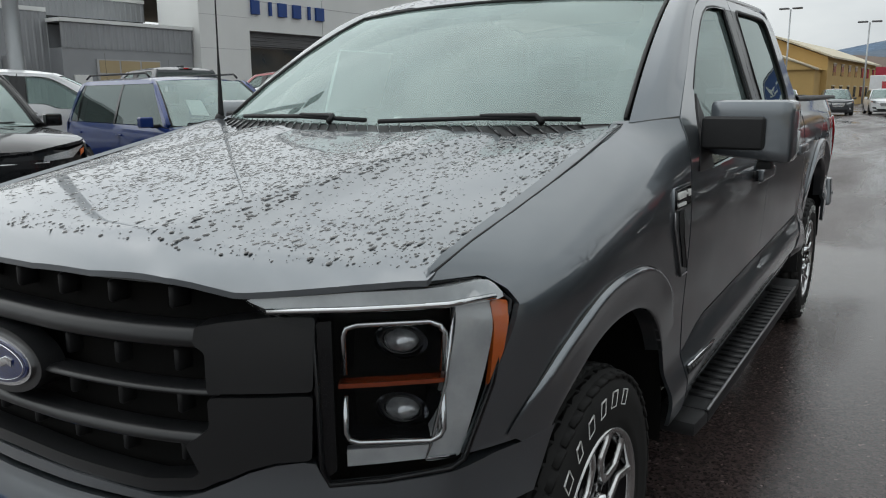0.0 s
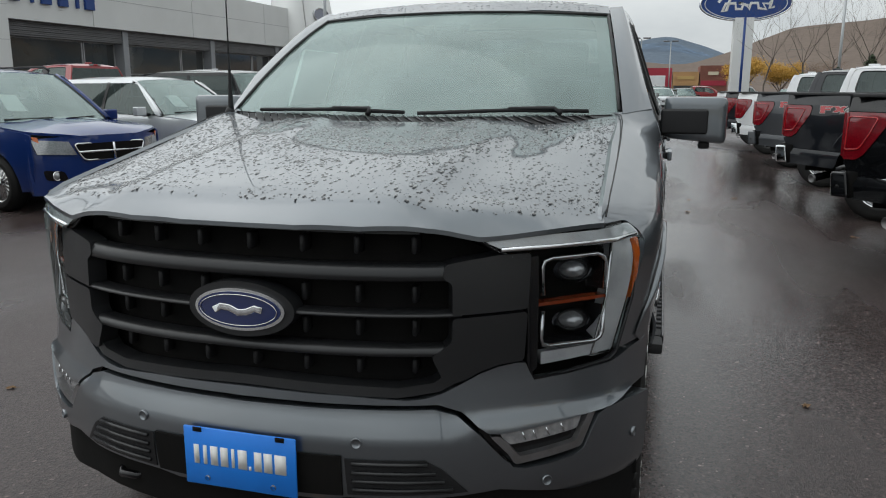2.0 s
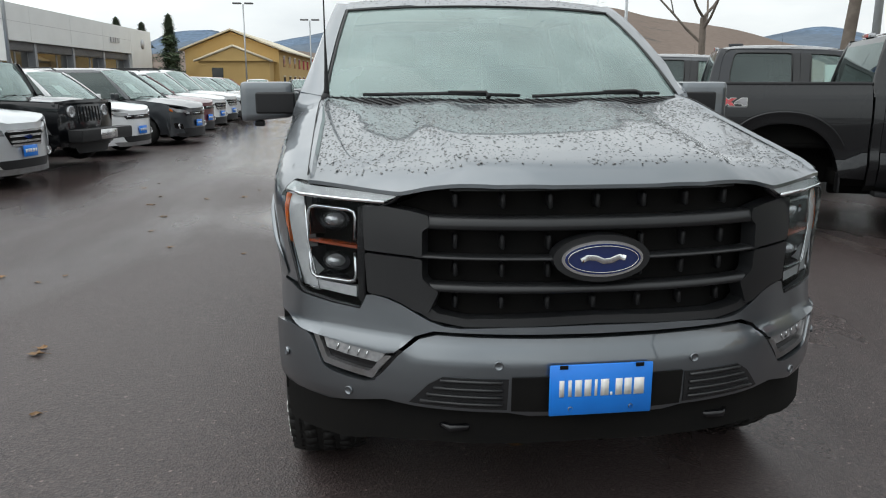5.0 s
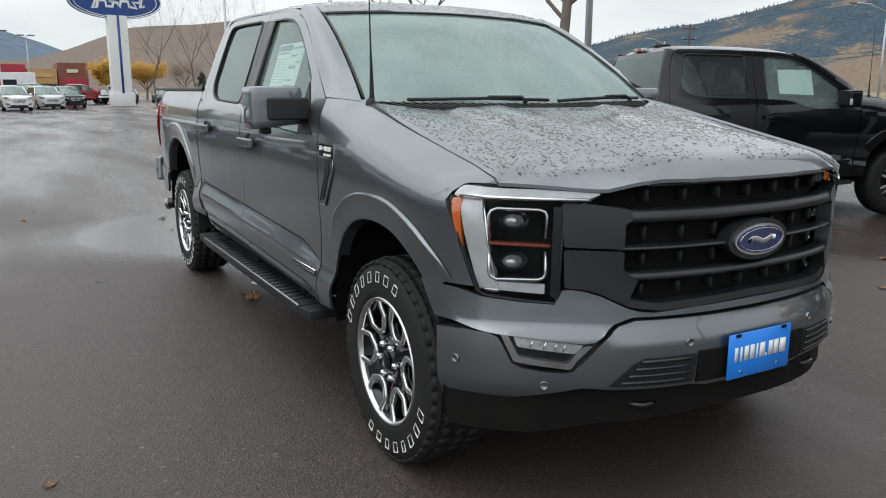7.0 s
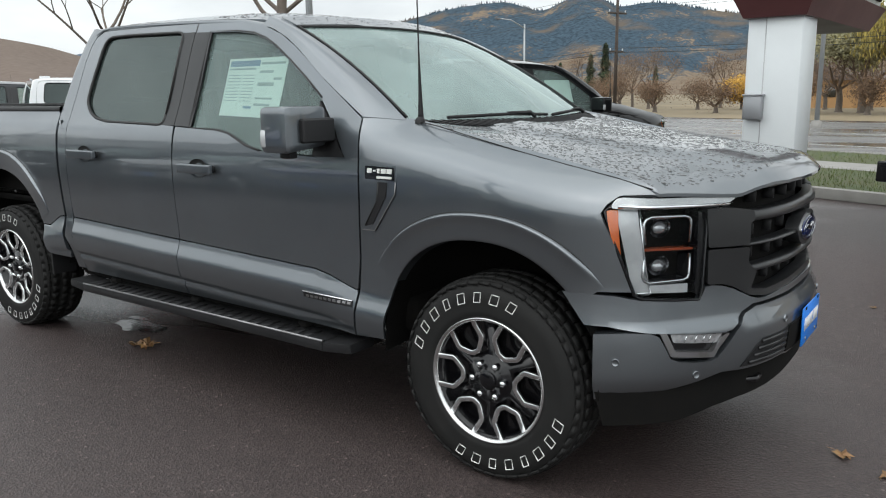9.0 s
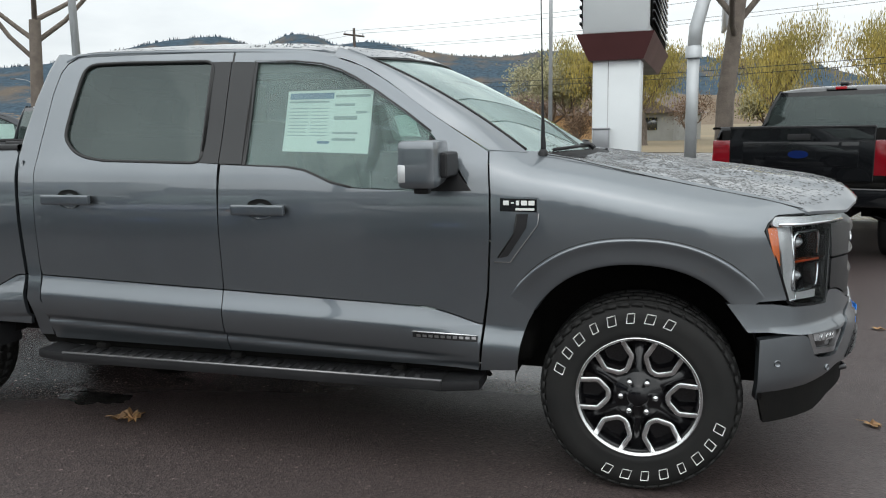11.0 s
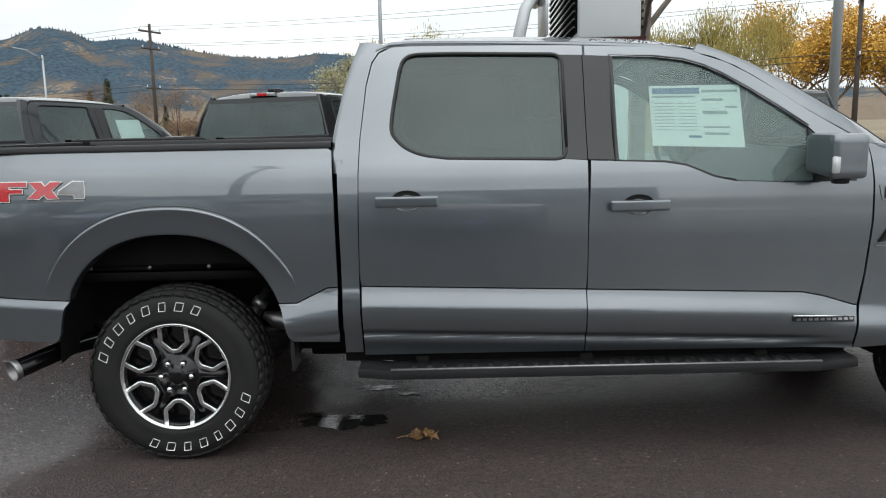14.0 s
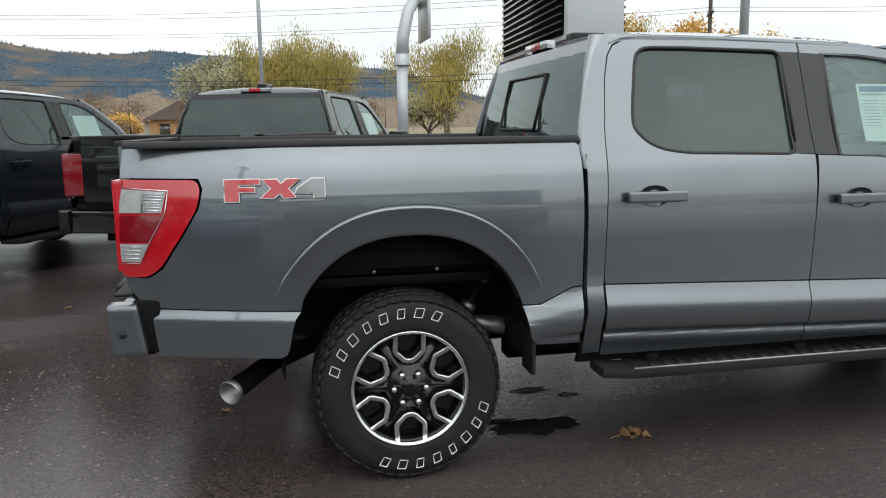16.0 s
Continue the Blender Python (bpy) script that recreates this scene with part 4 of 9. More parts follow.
                    grown.append((bx + nx / l * 0.013, by + ny / l * 0.013 / 0.222))
                shade_ = decal_panel([(u + 0.010, w - 0.06) for u, w in grown], 0.0004)
                edge_ = part("bed_decal" if decal is None else "decal_edge", decal_panel(grown, 0.001), M["white_letter"], T if decal is None else decal, label_)
                decal = decal or edge_
                part("decal_mark", decal_panel(pts, 0.003), M[tone], decal)
                part("decal_outline", shade_, M["seal"], decal, "black offset outline")
            part("decal_mark", decal_panel([(0.55, -0.03), (0.98, -0.03), (0.98, 0.05), (0.55, 0.05)], 0.003), M["steel"], decal)
        # mirror
        shell = block(s * 0.952, s * 1.192, 0.738, 0.908, 1.250, 1.436, 0.036, 4)
        for v in shell.verts:
            # the underside sweeps up towards the door and the nose is a little rounded
            t = (abs(v.co.x) - 0.952) / 0.24
            v.co.z += 0.022 * (1 - t) * (1.436 - v.co.z) / 0.186
            v.co.y += 0.030 * (1 - t) ** 2 * (v.co.y < 0.82) + 0.02 * t ** 3 * (v.co.y < 0.82)
        mr = part("door_mirror", shell, P, T, "grey door mirror on a black arm")
        part("inner_shell", block(s * 0.940, s * 1.120, 0.728, 0.860, 1.290, 1.388, 0.018, 3), M["black_plastic"], mr, "black plastic mirror inset")
        part("arm", block(s * 0.875, s * 1.03, 0.775, 0.855, 1.280, 1.345, 0.018, 2), M["black_plastic"], mr, "black mirror arm")
        if rich:
            part("arm_joint", block(s * 1.035, s * 1.105, 0.772, 0.850, 1.284, 1.376, 0.012, 2), M["black_plastic"], mr)
            part("camera_pod", block(s * 1.09, s * 1.135, 0.80, 0.86, 1.228, 1.256, 0.012, 2), M["black_plastic"], mr)
        part("mirror_glass", block(s * 0.985, s * 1.158, 0.900, 0.906, 1.280, 1.412, 0.002, 1), M["mirror"], mr, "silvered mirror glass")
        part("turn_signal", block(s * 1.178, s * 1.195, 0.872, 0.905, 1.275, 1.345, 0.005, 1), M["drl"], mr, "clear turn signal lens")
        # front window sticker, on the inside of the glass
        if sticker and s < 0:
            gm = lambda y, z, d=0: sm(y, z, 0.022 + d)
            # the paper hangs a little off level
            def paper(u, w, d=0.0):
                return gm(1.545 - 0.405 * u, 1.392 + 0.262 * w - 0.014 * u * (1 - w), d)
            st = part("price_sheet", panel([(0, 0), (1, 0), (1, 1), (0, 1)], paper, 0.25, 0.001, centre=mid), M["paper"], fd, "printed price sheet inside the door glass")
            if rich:
                lines = [(0.03, 0.86, 0.55, 0.96, "print_blue"), (0.57, 0.88, 0.97, 0.92, "print_grey"), (0.57, 0.52, 0.84, 0.58, "print_grey"), (0.57, 0.30, 0.86, 0.33, "print_grey"), (0.57, 0.19, 0.84, 0.23, "print_grey"), (0.4, 0.14, 0.54, 0.18, "print_blue"), (0.03, 0.80, 0.5, 0.83, "print_grey"), (0.57, 0.74, 0.8, 0.78, "print_grey"), (0.82, 0.62, 0.95, 0.66, "print_grey")]
                for k in range(9):
                    lines.append((0.04, 0.26 + k * 0.055, 0.26, 0.272 + k * 0.055, "print_grey"))
                    lines.append((0.30, 0.26 + k * 0.055, 0.50, 0.272 + k * 0.055, "print_grey"))
                for a, b, c, e, mt in lines:
                    part("printed_line", panel([(a, b), (c, b), (c, e), (a, e)], lambda u, w, d=0: paper(u, w, -0.0015), 0.4, 0, centre=mid), M[mt], st)
        # wheels
        add_wheel(T, s * 0.80, 0.0, 0.400, wheel, rich, 0, 30)
        add_wheel(T, s * 0.80, 3.694, 0.400, wheel, rich, 0, 0)
        if rich:
            part("brake_disc", lathe([(s * 0.74, 0.17), (s * 0.70, 0.17), (s * 0.70, 0.0)], 24), M["steel"], T).location = (0, 0, 0.40)
        part("mud_flap", block(s * 0.80, s * 0.945, 3.150, 3.168, 0.42, 0.60, 0.006, 2), M["black_plastic"], T, "black plastic mud flap")
        if rich:
            shock = part("shock_absorber", tube([(s * 0.62, 3.47, 0.50), (s * 0.62, 3.375, 0.655), (s * 0.62, 3.374, 0.657), (s * 0.62, 3.30, 0.785)], [0.034, 0.034, 0.022, 0.022], 12), M["seal"], T, "black shock absorber with a steel collar")
            part("collar", tube([(s * 0.62, 3.378, 0.650), (s * 0.62, 3.358, 0.682)], 0.037, 14), M["steel"], shock)
            part("top_bush", lathe([(-0.03, 0.0), (-0.03, 0.022), (0.03, 0.022), (0.03, 0.0)], 14), M["steel"], shock).location = (s * 0.62, 3.296, 0.79)
            spring = part("leaf_spring", join(tube([(s * 0.55, 3.05, 0.58), (s * 0.55, 3.35, 0.51), (s * 0.55, 3.694, 0.485), (s * 0.55, 4.05, 0.52), (s * 0.55, 4.38, 0.62)], 0.022, 6), tube([(s * 0.55, 3.25, 0.50), (s * 0.55, 3.694, 0.455), (s * 0.55, 4.12, 0.51)], 0.022, 6)), M["seal"], T, "dark steel leaf spring over the rear axle")
            part("spring_hanger", tube([(s * 0.60, 3.08, 0.535), (s * 0.60, 3.13, 0.545), (s * 0.60, 3.30, 0.575), (s * 0.60, 3.36, 0.60)], [0.028, 0.046, 0.040, 0.018], 14), M["steel"], spring)
            part("bump_stop", block(s * 0.50, s * 0.60, 3.64, 3.75, 0.56, 0.66, 0.02, 2), M["seal"], spring)
            ledge = part("bed_floor_beam", block(s * 0.76, s * 0.80, 3.14, 4.25, 0.862, 0.900, 0.006, 1), M["seal"], T, "dark folded edge of the bed floor")
            for y in (3.28, 3.55, 3.82, 4.09):
                part("bolt", lathe([(-0.006, 0.0), (-0.006, 0.010), (0.006, 0.010), (0.006, 0.0)], 6), M["steel"], ledge).location = (s * 0.803, y, 0.881)
        part("frame_rail", join(block(s * 0.40, s * 0.50, -0.75, 3.15, 0.36, 0.58, 0.01, 1), block(s * 0.40, s * 0.50, 3.12, 4.60, 0.50, 0.64, 0.01, 1)), M["void"], T)

        # headlamp
        hl = [(0.562, 1.118), (0.70, 1.128), (0.83, 1.134), (0.900, 1.130), (0.918, 1.085), (0.893, 0.94), (0.862, 0.800), (0.845, 0.787), (0.76, 0.775), (0.678, 0.768), (0.668, 0.80), (0.662, 1.062), (0.62, 1.080), (0.590, 1.096)]
        ub, uc = nose_u(0.83), nose_u(0.888)
        ramp = lambda u, lo, hi: max(0.0, min(1.0, (abs(u) - lo) / (hi - lo)))
        # the innards lie behind the lens, and come up to it at its outer edge
        spread = lambda pts: on_nose([(0.703 + (x - 0.689) * 1.19, z) for x, z in pts], s)
        deep = lambda more: (lambda u, z, d=0.0: nose_map(-0.026 + more)(u, z, d))
        rise = lambda more: (lambda u, z, d=0.0: nose_map(-0.030 + 0.024 * ramp(u, ub, uc) + more)(u, z, d))
        H = part("headlamp", panel(on_nose(hl, s), nose_map(-0.125), 0.07, 0.05, centre=mid), M["void"], T, "clear headlamp with twin projectors and a light guide")
        part("lamp_rim", tube([nose_map(-0.004)(u, z) for u, z in on_nose(hl, s)] + [nose_map(-0.004)(*on_nose(hl, s)[0])], 0.0065, 6, caps=False), M["gloss_black"], H, "black edge of the lamp")
        part("inner_panel", panel(on_nose([(0.664, 1.070), (0.688, 1.072), (0.690, 0.792), (0.672, 0.776)], s), nose_map(-0.010), 0.06, 0.05, centre=mid), M["gloss_black"], H)
        part("light_guide", panel(on_nose(soften([(0.566, 1.116), (0.72, 1.126), (0.905, 1.130), (0.912, 1.096), (0.72, 1.092), (0.615, 1.092)], 0.010, 2), s), nose_map(0.014), 0.06, 0.022, 0.004, centre=mid), M["drl"], H, "frosted upper light guide")
        part("guide_edge", tube([nose_map(0.016)(s * nose_u(x), z) for x, z in ((0.60, 1.097), (0.72, 1.098), (0.84, 1.100), (0.90, 1.102))], 0.006, 6), M["chrome"], H)
        part("light_guide", panel(on_nose(soften([(0.858, 1.100), (0.900, 1.098), (0.880, 0.93), (0.862, 0.80), (0.815, 0.790), (0.838, 0.93)], 0.012, 2), s), rise(0.0), 0.03, 0.03, 0.005, centre=mid), M["drl"], H, "frosted side light guide")
        part("side_marker", panel(on_nose(soften([(0.897, 1.092), (0.916, 1.088), (0.899, 0.940), (0.888, 0.912)], 0.006, 2), s), nose_map(-0.003), 0.05, 0.012, centre=mid), M["amber"], H, "amber side marker")
        if rich:
            part("guide_edge", tube([rise(0.004)(s * nose_u(x), z) for x, z in ((0.854, 1.09), (0.840, 0.95), (0.826, 0.84), (0.817, 0.800), (0.855, 0.804))], 0.004, 6), M["chrome"], H)
            part("light_strip", panel(spread([(0.690, 0.824), (0.790, 0.828), (0.785, 0.800), (0.690, 0.792)]), deep(0.0), 0.03, 0.02, 0.004, centre=mid), M["drl"], H, "clear lower light strip")
            part("amber_bar", panel(spread([(0.682, 0.951), (0.812, 0.956), (0.812, 0.948), (0.682, 0.943)]), deep(0.0), 0.03, 0.03, centre=mid), M["dark_amber"], H, "slim amber bar")
        nm = deep(0.0)
        for z0, z1, up in ((0.970, 1.060, 1), (0.838, 0.930, -1)):
            za, zb = (z0, z1) if up > 0 else (z1, z0)
            hoop = [nm(u, z) for u, z in spread([(0.690, za), (0.689, zb - 0.020 * up), (0.693, zb - 0.006 * up), (0.706, zb), (0.790, zb + 0.002 * up), (0.800, zb - 0.006 * up), (0.804, zb - 0.020 * up), (0.802, za)])]
            part("projector_bezel", tube(hoop, 0.0065, 8), M["chrome"], H, "chrome projector surround")
            part("bezel_wall", loft([[deep(0.0)(u, z) for u, z in spread([(0.692, za), (0.694, zb - 0.01 * up), (0.706, zb - 0.003 * up), (0.788, zb), (0.798, zb - 0.01 * up), (0.800, za)])], [deep(-0.045)(u, z) for u, z in spread([(0.70, za), (0.702, zb - 0.016 * up), (0.71, zb - 0.012 * up), (0.78, zb - 0.01 * up), (0.79, zb - 0.016 * up), (0.79, za)])]]), M["gloss_black"], H)
            c = nose_map(-0.062)(s * nose_u(0.790), (z0 + z1) / 2 + 0.004)
            aim = Matrix.Translation(c) @ Matrix.Rotation(s * radians(20), 4, "Z") @ Matrix.Diagonal((1.12, 1.0, 0.74, 1.0))
            if rich:
                part("reflector", join(bmesh.new(), lathe([(-0.010, 0.046), (0.004, 0.040), (0.016, 0.031), (0.025, 0.0)], 24, "y"), aim), M["lamp_bowl"], H, "bright reflector bowl")
            part("projector", join(bmesh.new(), lathe([(0.004, 0.030), (-0.012, 0.027), (-0.022, 0.017), (-0.027, 0.0)], 20, "y"), aim), M["clear_lens"] if rich else M["dark_glass"], H, "glass projector lens")
            if rich:
                part("projector_ring", join(bmesh.new(), lathe([(0.0, 0.036), (-0.006, 0.036), (-0.008, 0.032), (0.0, 0.030)], 24, "y"), aim), M["gloss_black"], H)
        part("lens_cover", panel(on_nose(hl, s), lambda u, z, d=0: nose_map(0.003 + 0.015 * max(0.0, min(1.0, (z - 1.0) / 0.09)))(u, z, 0), 0.06, 0, centre=mid), M["glass_lens"], H, "clear lens cover").visible_shadow = False
        # fog lamp
        fog = [(0.845, 0.686), (0.70, 0.664), (0.556, 0.654), (0.625, 0.556), (0.80, 0.572)]
        F = part("fog_lamp", panel(on_nose(fog, s), bumper_map(-0.024), 0.06, 0.03, centre=mid), M["gloss_black"], T, "fog lamp in a bright surround")
        part("fog_lens", panel(on_nose(soften([(0.806, 0.664), (0.600, 0.641), (0.626, 0.612), (0.795, 0.632)], 0.006, 2), s), bumper_map(-0.012), 0.03, 0.012, centre=mid), M["clear_lens"], F, "clear faceted fog lens")
        part("fog_trim", panel(on_nose(soften([(0.838, 0.674), (0.803, 0.584), (0.640, 0.562), (0.578, 0.642), (0.598, 0.641), (0.650, 0.583), (0.790, 0.602), (0.818, 0.669)], 0.006, 2), s), bumper_map(-0.003), 0.03, 0.02, 0.004, centre=mid), M["steel"] if rich else G, F, "satin grey surround")
        if rich:
            for x in (0.664, 0.690, 0.722, 0.760):
                part("lens_rib", tube([bumper_map(-0.009)(s * nose_u(x), 0.622 + 0.08 * (x - 0.66)), bumper_map(-0.009)(s * nose_u(x - 0.008), 0.640 + 0.1 * (x - 0.62))], 0.0022, 5), M["chrome"], F)

    # --- bonnet, roof, glass ---
    xs = [0.0, 0.15, 0.3, 0.45, 0.56, 0.70, 0.825]
    front_edge = [(x, hood_front(x) - 0.004) for x in xs]
    hood_out = [(-x, y) for x, y in front_edge[::-1]] + front_edge[1:] + [(0.822, -0.3), (0.815, 0.1), (0.795, 0.42), (0.65, 0.315), (0.5, 0.262), (0.25, 0.205), (0.0, 0.188), (-0.25, 0.205), (-0.5, 0.262), (-0.65, 0.315), (-0.795, 0.42), (-0.815, 0.1), (-0.822, -0.3)]
    hood = part("hood", panel(hood_out, hood_map, cells=(0.03, 0.03) if rich else (0.08, 0.1), thick=0.011, lip=0.004, centre=mid), P, T, "wet bonnet beaded with rain" if rich else "")
    if rich:
        for s in (-1, 1):
            part("hood_seal", tube([Vector((s * x, y, hood_height(0.80, y) + 0.001)) for x, y in ((0.827, -0.585), (0.826, -0.45), (0.825, -0.3), (0.823, -0.1), (0.820, 0.1), (0.813, 0.3), (0.800, 0.425), (0.76, 0.418), (0.66, 0.385))], 0.0022, 6), M["seal"], hood)
    part("roof", panel([(-0.69, 1.31), (-0.4, 1.225), (0, 1.19), (0.4, 1.225), (0.69, 1.31), (0.738, 1.5), (0.738, 2.62), (0.730, 2.76), (0.68, 2.84), (-0.68, 2.84), (-0.730, 2.76), (-0.738, 2.62), (-0.738, 1.5)], roof_map, 0.1, 0.02, centre=mid), P, T)
    part("roof_header", panel([(-0.995, 0.880), (-0.53, 0.888), (-0.47, 0.872), (0.47, 0.872), (0.53, 0.888), (0.995, 0.880), (0.995, 1.004), (-0.995, 1.004)], lambda u, v, d=0: screen_map(u, v, d - 0.006), cells=(0.12, 0.03), thick=0.012, lip=0.004, centre=mid), P, T)
    part("windscreen", panel([(-0.985, 0.0), (0.985, 0.0), (0.985, 0.885), (0.5, 0.89), (-0.5, 0.89), (-0.985, 0.885)], lambda u, v, d=0: screen_map(u, v, 0.004), cells=(0.2, 0.2), thick=0, centre=mid), M["glass_front"], T, "clean tinted windscreen").visible_shadow = False
    band = [screen_map(u, v, 0.0) for u, v in [(-0.985, 0.02 + 0.0855 * k) for k in range(11)] + [(-0.98 + 0.196 * k, 0.872) for k in range(11)] + [(0.985, 0.875 - 0.0855 * k) for k in range(11)]]
    part("windscreen_seal", tube(band, 0.006, 6), M["seal"], T, "black windscreen edge band")
    if rich:
        for k in (-1, 1):
            part("glass_border", panel(soften([(k * 0.984, 0.0), (k * 0.80, 0.0), (k * 0.885, 0.05), (k * 0.905, 0.20), (k * 0.905, 0.70), (k * 0.885, 0.82), (k * 0.80, 0.872), (k * 0.984, 0.876)], 0.03, 3), lambda u, v, d=0: screen_map(u, v, 0.010), 0.15, 0, centre=mid), M["seal"], T, "black printed edge of the windscreen")
        part("glass_border", panel(soften([(-0.36, 0.874), (0.36, 0.874), (0.29, 0.745), (0.25, 0.735), (-0.25, 0.735), (-0.29, 0.745)], 0.02, 3), lambda u, v, d=0: screen_map(u, v, 0.010), 0.15, 0, centre=mid), M["seal"], T, "black printed patch behind the mirror")
    part("camera_housing", panel([(-0.07, 0.68), (0.07, 0.68), (0.11, 0.84), (-0.11, 0.84)], lambda u, v, d=0: screen_map(u, v, 0.014 + d), 0.1, 0.05, centre=mid), M["gloss_black"], T, "black camera housing behind the windscreen")
    for s in (-1, 1):
        a = [screen_map(s * 1.0, t / 8, 0.0) for t in range(9)]
        rail = []
        for t in range(9):
            y = 0.61 + (1.34 - 0.61) * t / 8
            rail.append(side_map(s)(y, gutter(y) - 0.006, 0.0))
        mids = [p.lerp(q, 0.5) + Vector((s * 0.02, -0.008, 0.02)) * min(1.0, k / 2) for k, (p, q) in enumerate(zip(a, rail))]
        foot = [a[0] + Vector((0, 0, -0.04)), a[0].lerp(rail[0], 0.5) + Vector((0, 0, -0.04)), rail[0] + Vector((0, 0, -0.05))]
        part("pillar_foot", loft([foot, [a[0], a[0].lerp(rail[0], 0.5), rail[0]]]), P, T)
        part("windscreen_pillar", loft([a, [p.lerp(q, 0.5) for p, q in zip(a, mids)], mids, [p.lerp(q, 0.5) for p, q in zip(mids, rail)], rail]), P, T)
        rail = [Vector((s * 0.735, y, roof_map(0.738, y).z)) for y in (1.30, 1.5, 1.8, 2.1, 2.4, 2.6, 2.7, 2.76)]
        low_edge = [side_map(s)(y, gutter(y) - 0.010, 0.0) for y in (1.30, 1.5, 1.8, 2.1, 2.4, 2.6, 2.7, 2.76)]
        part("roof_rail", loft([rail, [p.lerp(q, 0.5) + Vector((s * 0.006, 0, 0.003)) for p, q in zip(rail, low_edge)], low_edge]), P, T)
    # back of the cab
    def back_map(u, z, d=0.0):
        return Vector((u, 2.955 - 0.03 * u * u - 0.36 * max(0, z - 1.42) ** 1.15 * 0.75 - d, z))
    part("cab_back", panel([(-0.93, 0.6), (0.93, 0.6), (0.93, 1.36), (-0.93, 1.36)], back_map, 0.2, 0.02, centre=mid), P, T)
    bw = [(-0.86, 1.36), (0.86, 1.36), (0.79, 1.62), (0.715, 1.80), (-0.715, 1.80), (-0.79, 1.62)]
    part("rear_window", panel(bw, back_map, 0.2, 0, centre=mid), M["glass_dark"], T, "dark rear window with a sliding pane").visible_shadow = False
    if rich:
        part("slider_frame", tube([back_map(u, z, -0.006) for u, z in ((-0.30, 1.46), (-0.30, 1.73), (0.30, 1.73), (0.30, 1.46), (-0.30, 1.46))], 0.008, 6), M["seal"], T)
    part("cab_back_upper", panel([(-0.72, 1.795), (0.72, 1.795), (0.70, 1.85), (-0.70, 1.85)], back_map, 0.2, 0.02, centre=mid), P, T)
    tb = part("third_brake_lamp", block(-0.17, 0.17, 2.795, 2.845, 1.868, 1.908, 0.008), M["clear_lens"], T, "high brake lamp with red centre")
    part("red_centre", block(-0.065, 0.065, 2.80, 2.850, 1.870, 1.906, 0.006), M["red_lens"], tb)
    part("roof_aerial", block(-0.05, 0.05, 2.47, 2.66, 1.918, 1.962, 0.018, 3), M["black_plastic"] if rich else P, T, "low roof aerial fin")
    # the cab's rear pillars round from the flank into the rear window
    tail_y = curve([(1.30, 2.930), (1.38, 2.944), (1.50, 2.924), (1.66, 2.884), (1.80, 2.834), (1.872, 2.78)])
    pane_x = curve([(1.30, 0.872), (1.36, 0.858), (1.62, 0.788), (1.80, 0.713), (1.872, 0.69)])
    for s in (-1, 1):
        rows = []
        for t in (0.0, 0.25, 0.5, 0.75, 1.0):
            line = []
            for k in range(15):
                z = 1.30 + 0.572 * k / 14
                p, q = side_map(s)(tail_y(z) - 0.003, z, 0.001), back_map(s * pane_x(z), z, 0.0)
                line.append(p.lerp(q, t) + Vector((s * 0.5, 0.866, 0)) * 0.024 * math.sin(math.pi * t))
            rows.append(line)
        part("rear_pillar", loft(rows, sharp=60), P, T)
    # --- bed and tail ---
    part("bed_floor", block(-0.80, 0.80, 2.97, 4.78, 0.82, 0.87, 0.0), M["void"], T)
    part("bed_front_wall", block(-0.85, 0.85, 2.96, 2.99, 0.86, 1.40, 0.0), M["void"], T)
    tg = part("tailgate", block(-0.70, 0.70, 4.755, 4.815, 0.885, 1.425, 0.014, 3), P, T)
    part("pressed_panel", block(-0.56, 0.56, 4.812, 4.822, 1.02, 1.28, 0.006, 2), P, tg)
    part("tailgate_cap", block(-0.70, 0.70, 4.75, 4.83, 1.418, 1.440, 0.008, 2), M["black_plastic"], tg)
    part("tailgate_handle", block(-0.11, 0.11, 4.815, 4.832, 1.30, 1.36, 0.006, 2), M["black_plastic"], tg, "black tailgate handle")
    part("badge", panel([(x, z) for x, z in ellipse(0, 1.15, 0.10, 0.042)], lambda x, z, d=0: Vector((x, 4.828 - d, z)), 0.2, 0.008), M["badge_blue"], tg, "blue oval badge")
    part("number_plate_panel", block(-0.16, 0.16, 4.90, 4.905, 0.66, 0.80, 0.002, 1), M["white_letter"], T, "pale rear plate panel")
    rb_bm = block(-0.88, 0.88, 4.70, 4.90, 0.625, 0.815, 0.03, 3)
    for v in rb_bm.verts:
        if v.co.y > 4.8:
            v.co.y -= 0.08 * (v.co.x / 0.88) ** 2
    rb = part("rear_bumper", rb_bm, M["chrome"] if trim == "chrome" else bumper_paint, T)
    for s in (-1, 1):
        end_bm = block(s * 0.84, s * 0.945, 4.715, 4.858, 0.622, 0.822, 0.024, 4)
        for v in end_bm.verts:
            if v.co.y < 4.78:
                v.co.y += 0.030 * (v.co.z - 0.64) / 0.19
            else:
                v.co.y -= 0.020 * max(0.0, (0.70 - v.co.z) / 0.08)
            if v.co.z > 0.79:
                v.co.x -= s * 0.010
        part("bumper_end", end_bm, M["chrome"] if trim == "chrome" else bumper_paint, rb)
        # black block added so that the gap to the bed reads as deep shade
        part("bumper_gap_shade", block(s * 0.80, s * 0.905, 4.66, 4.76, 0.615, 0.83, 0.01, 1), M["void"], rb)
        part("parking_sensor", lathe([(s * 0.945, 0.014), (s * 0.949, 0.013), (s * 0.949, 0.0)], 16), M["black_plastic"], rb).location = (0, 4.80, 0.71)
        part("tow_cover", block(s * 0.2, s * 0.5, 4.85, 4.906, 0.79, 0.822, 0.006, 1), M["black_plastic"], rb)
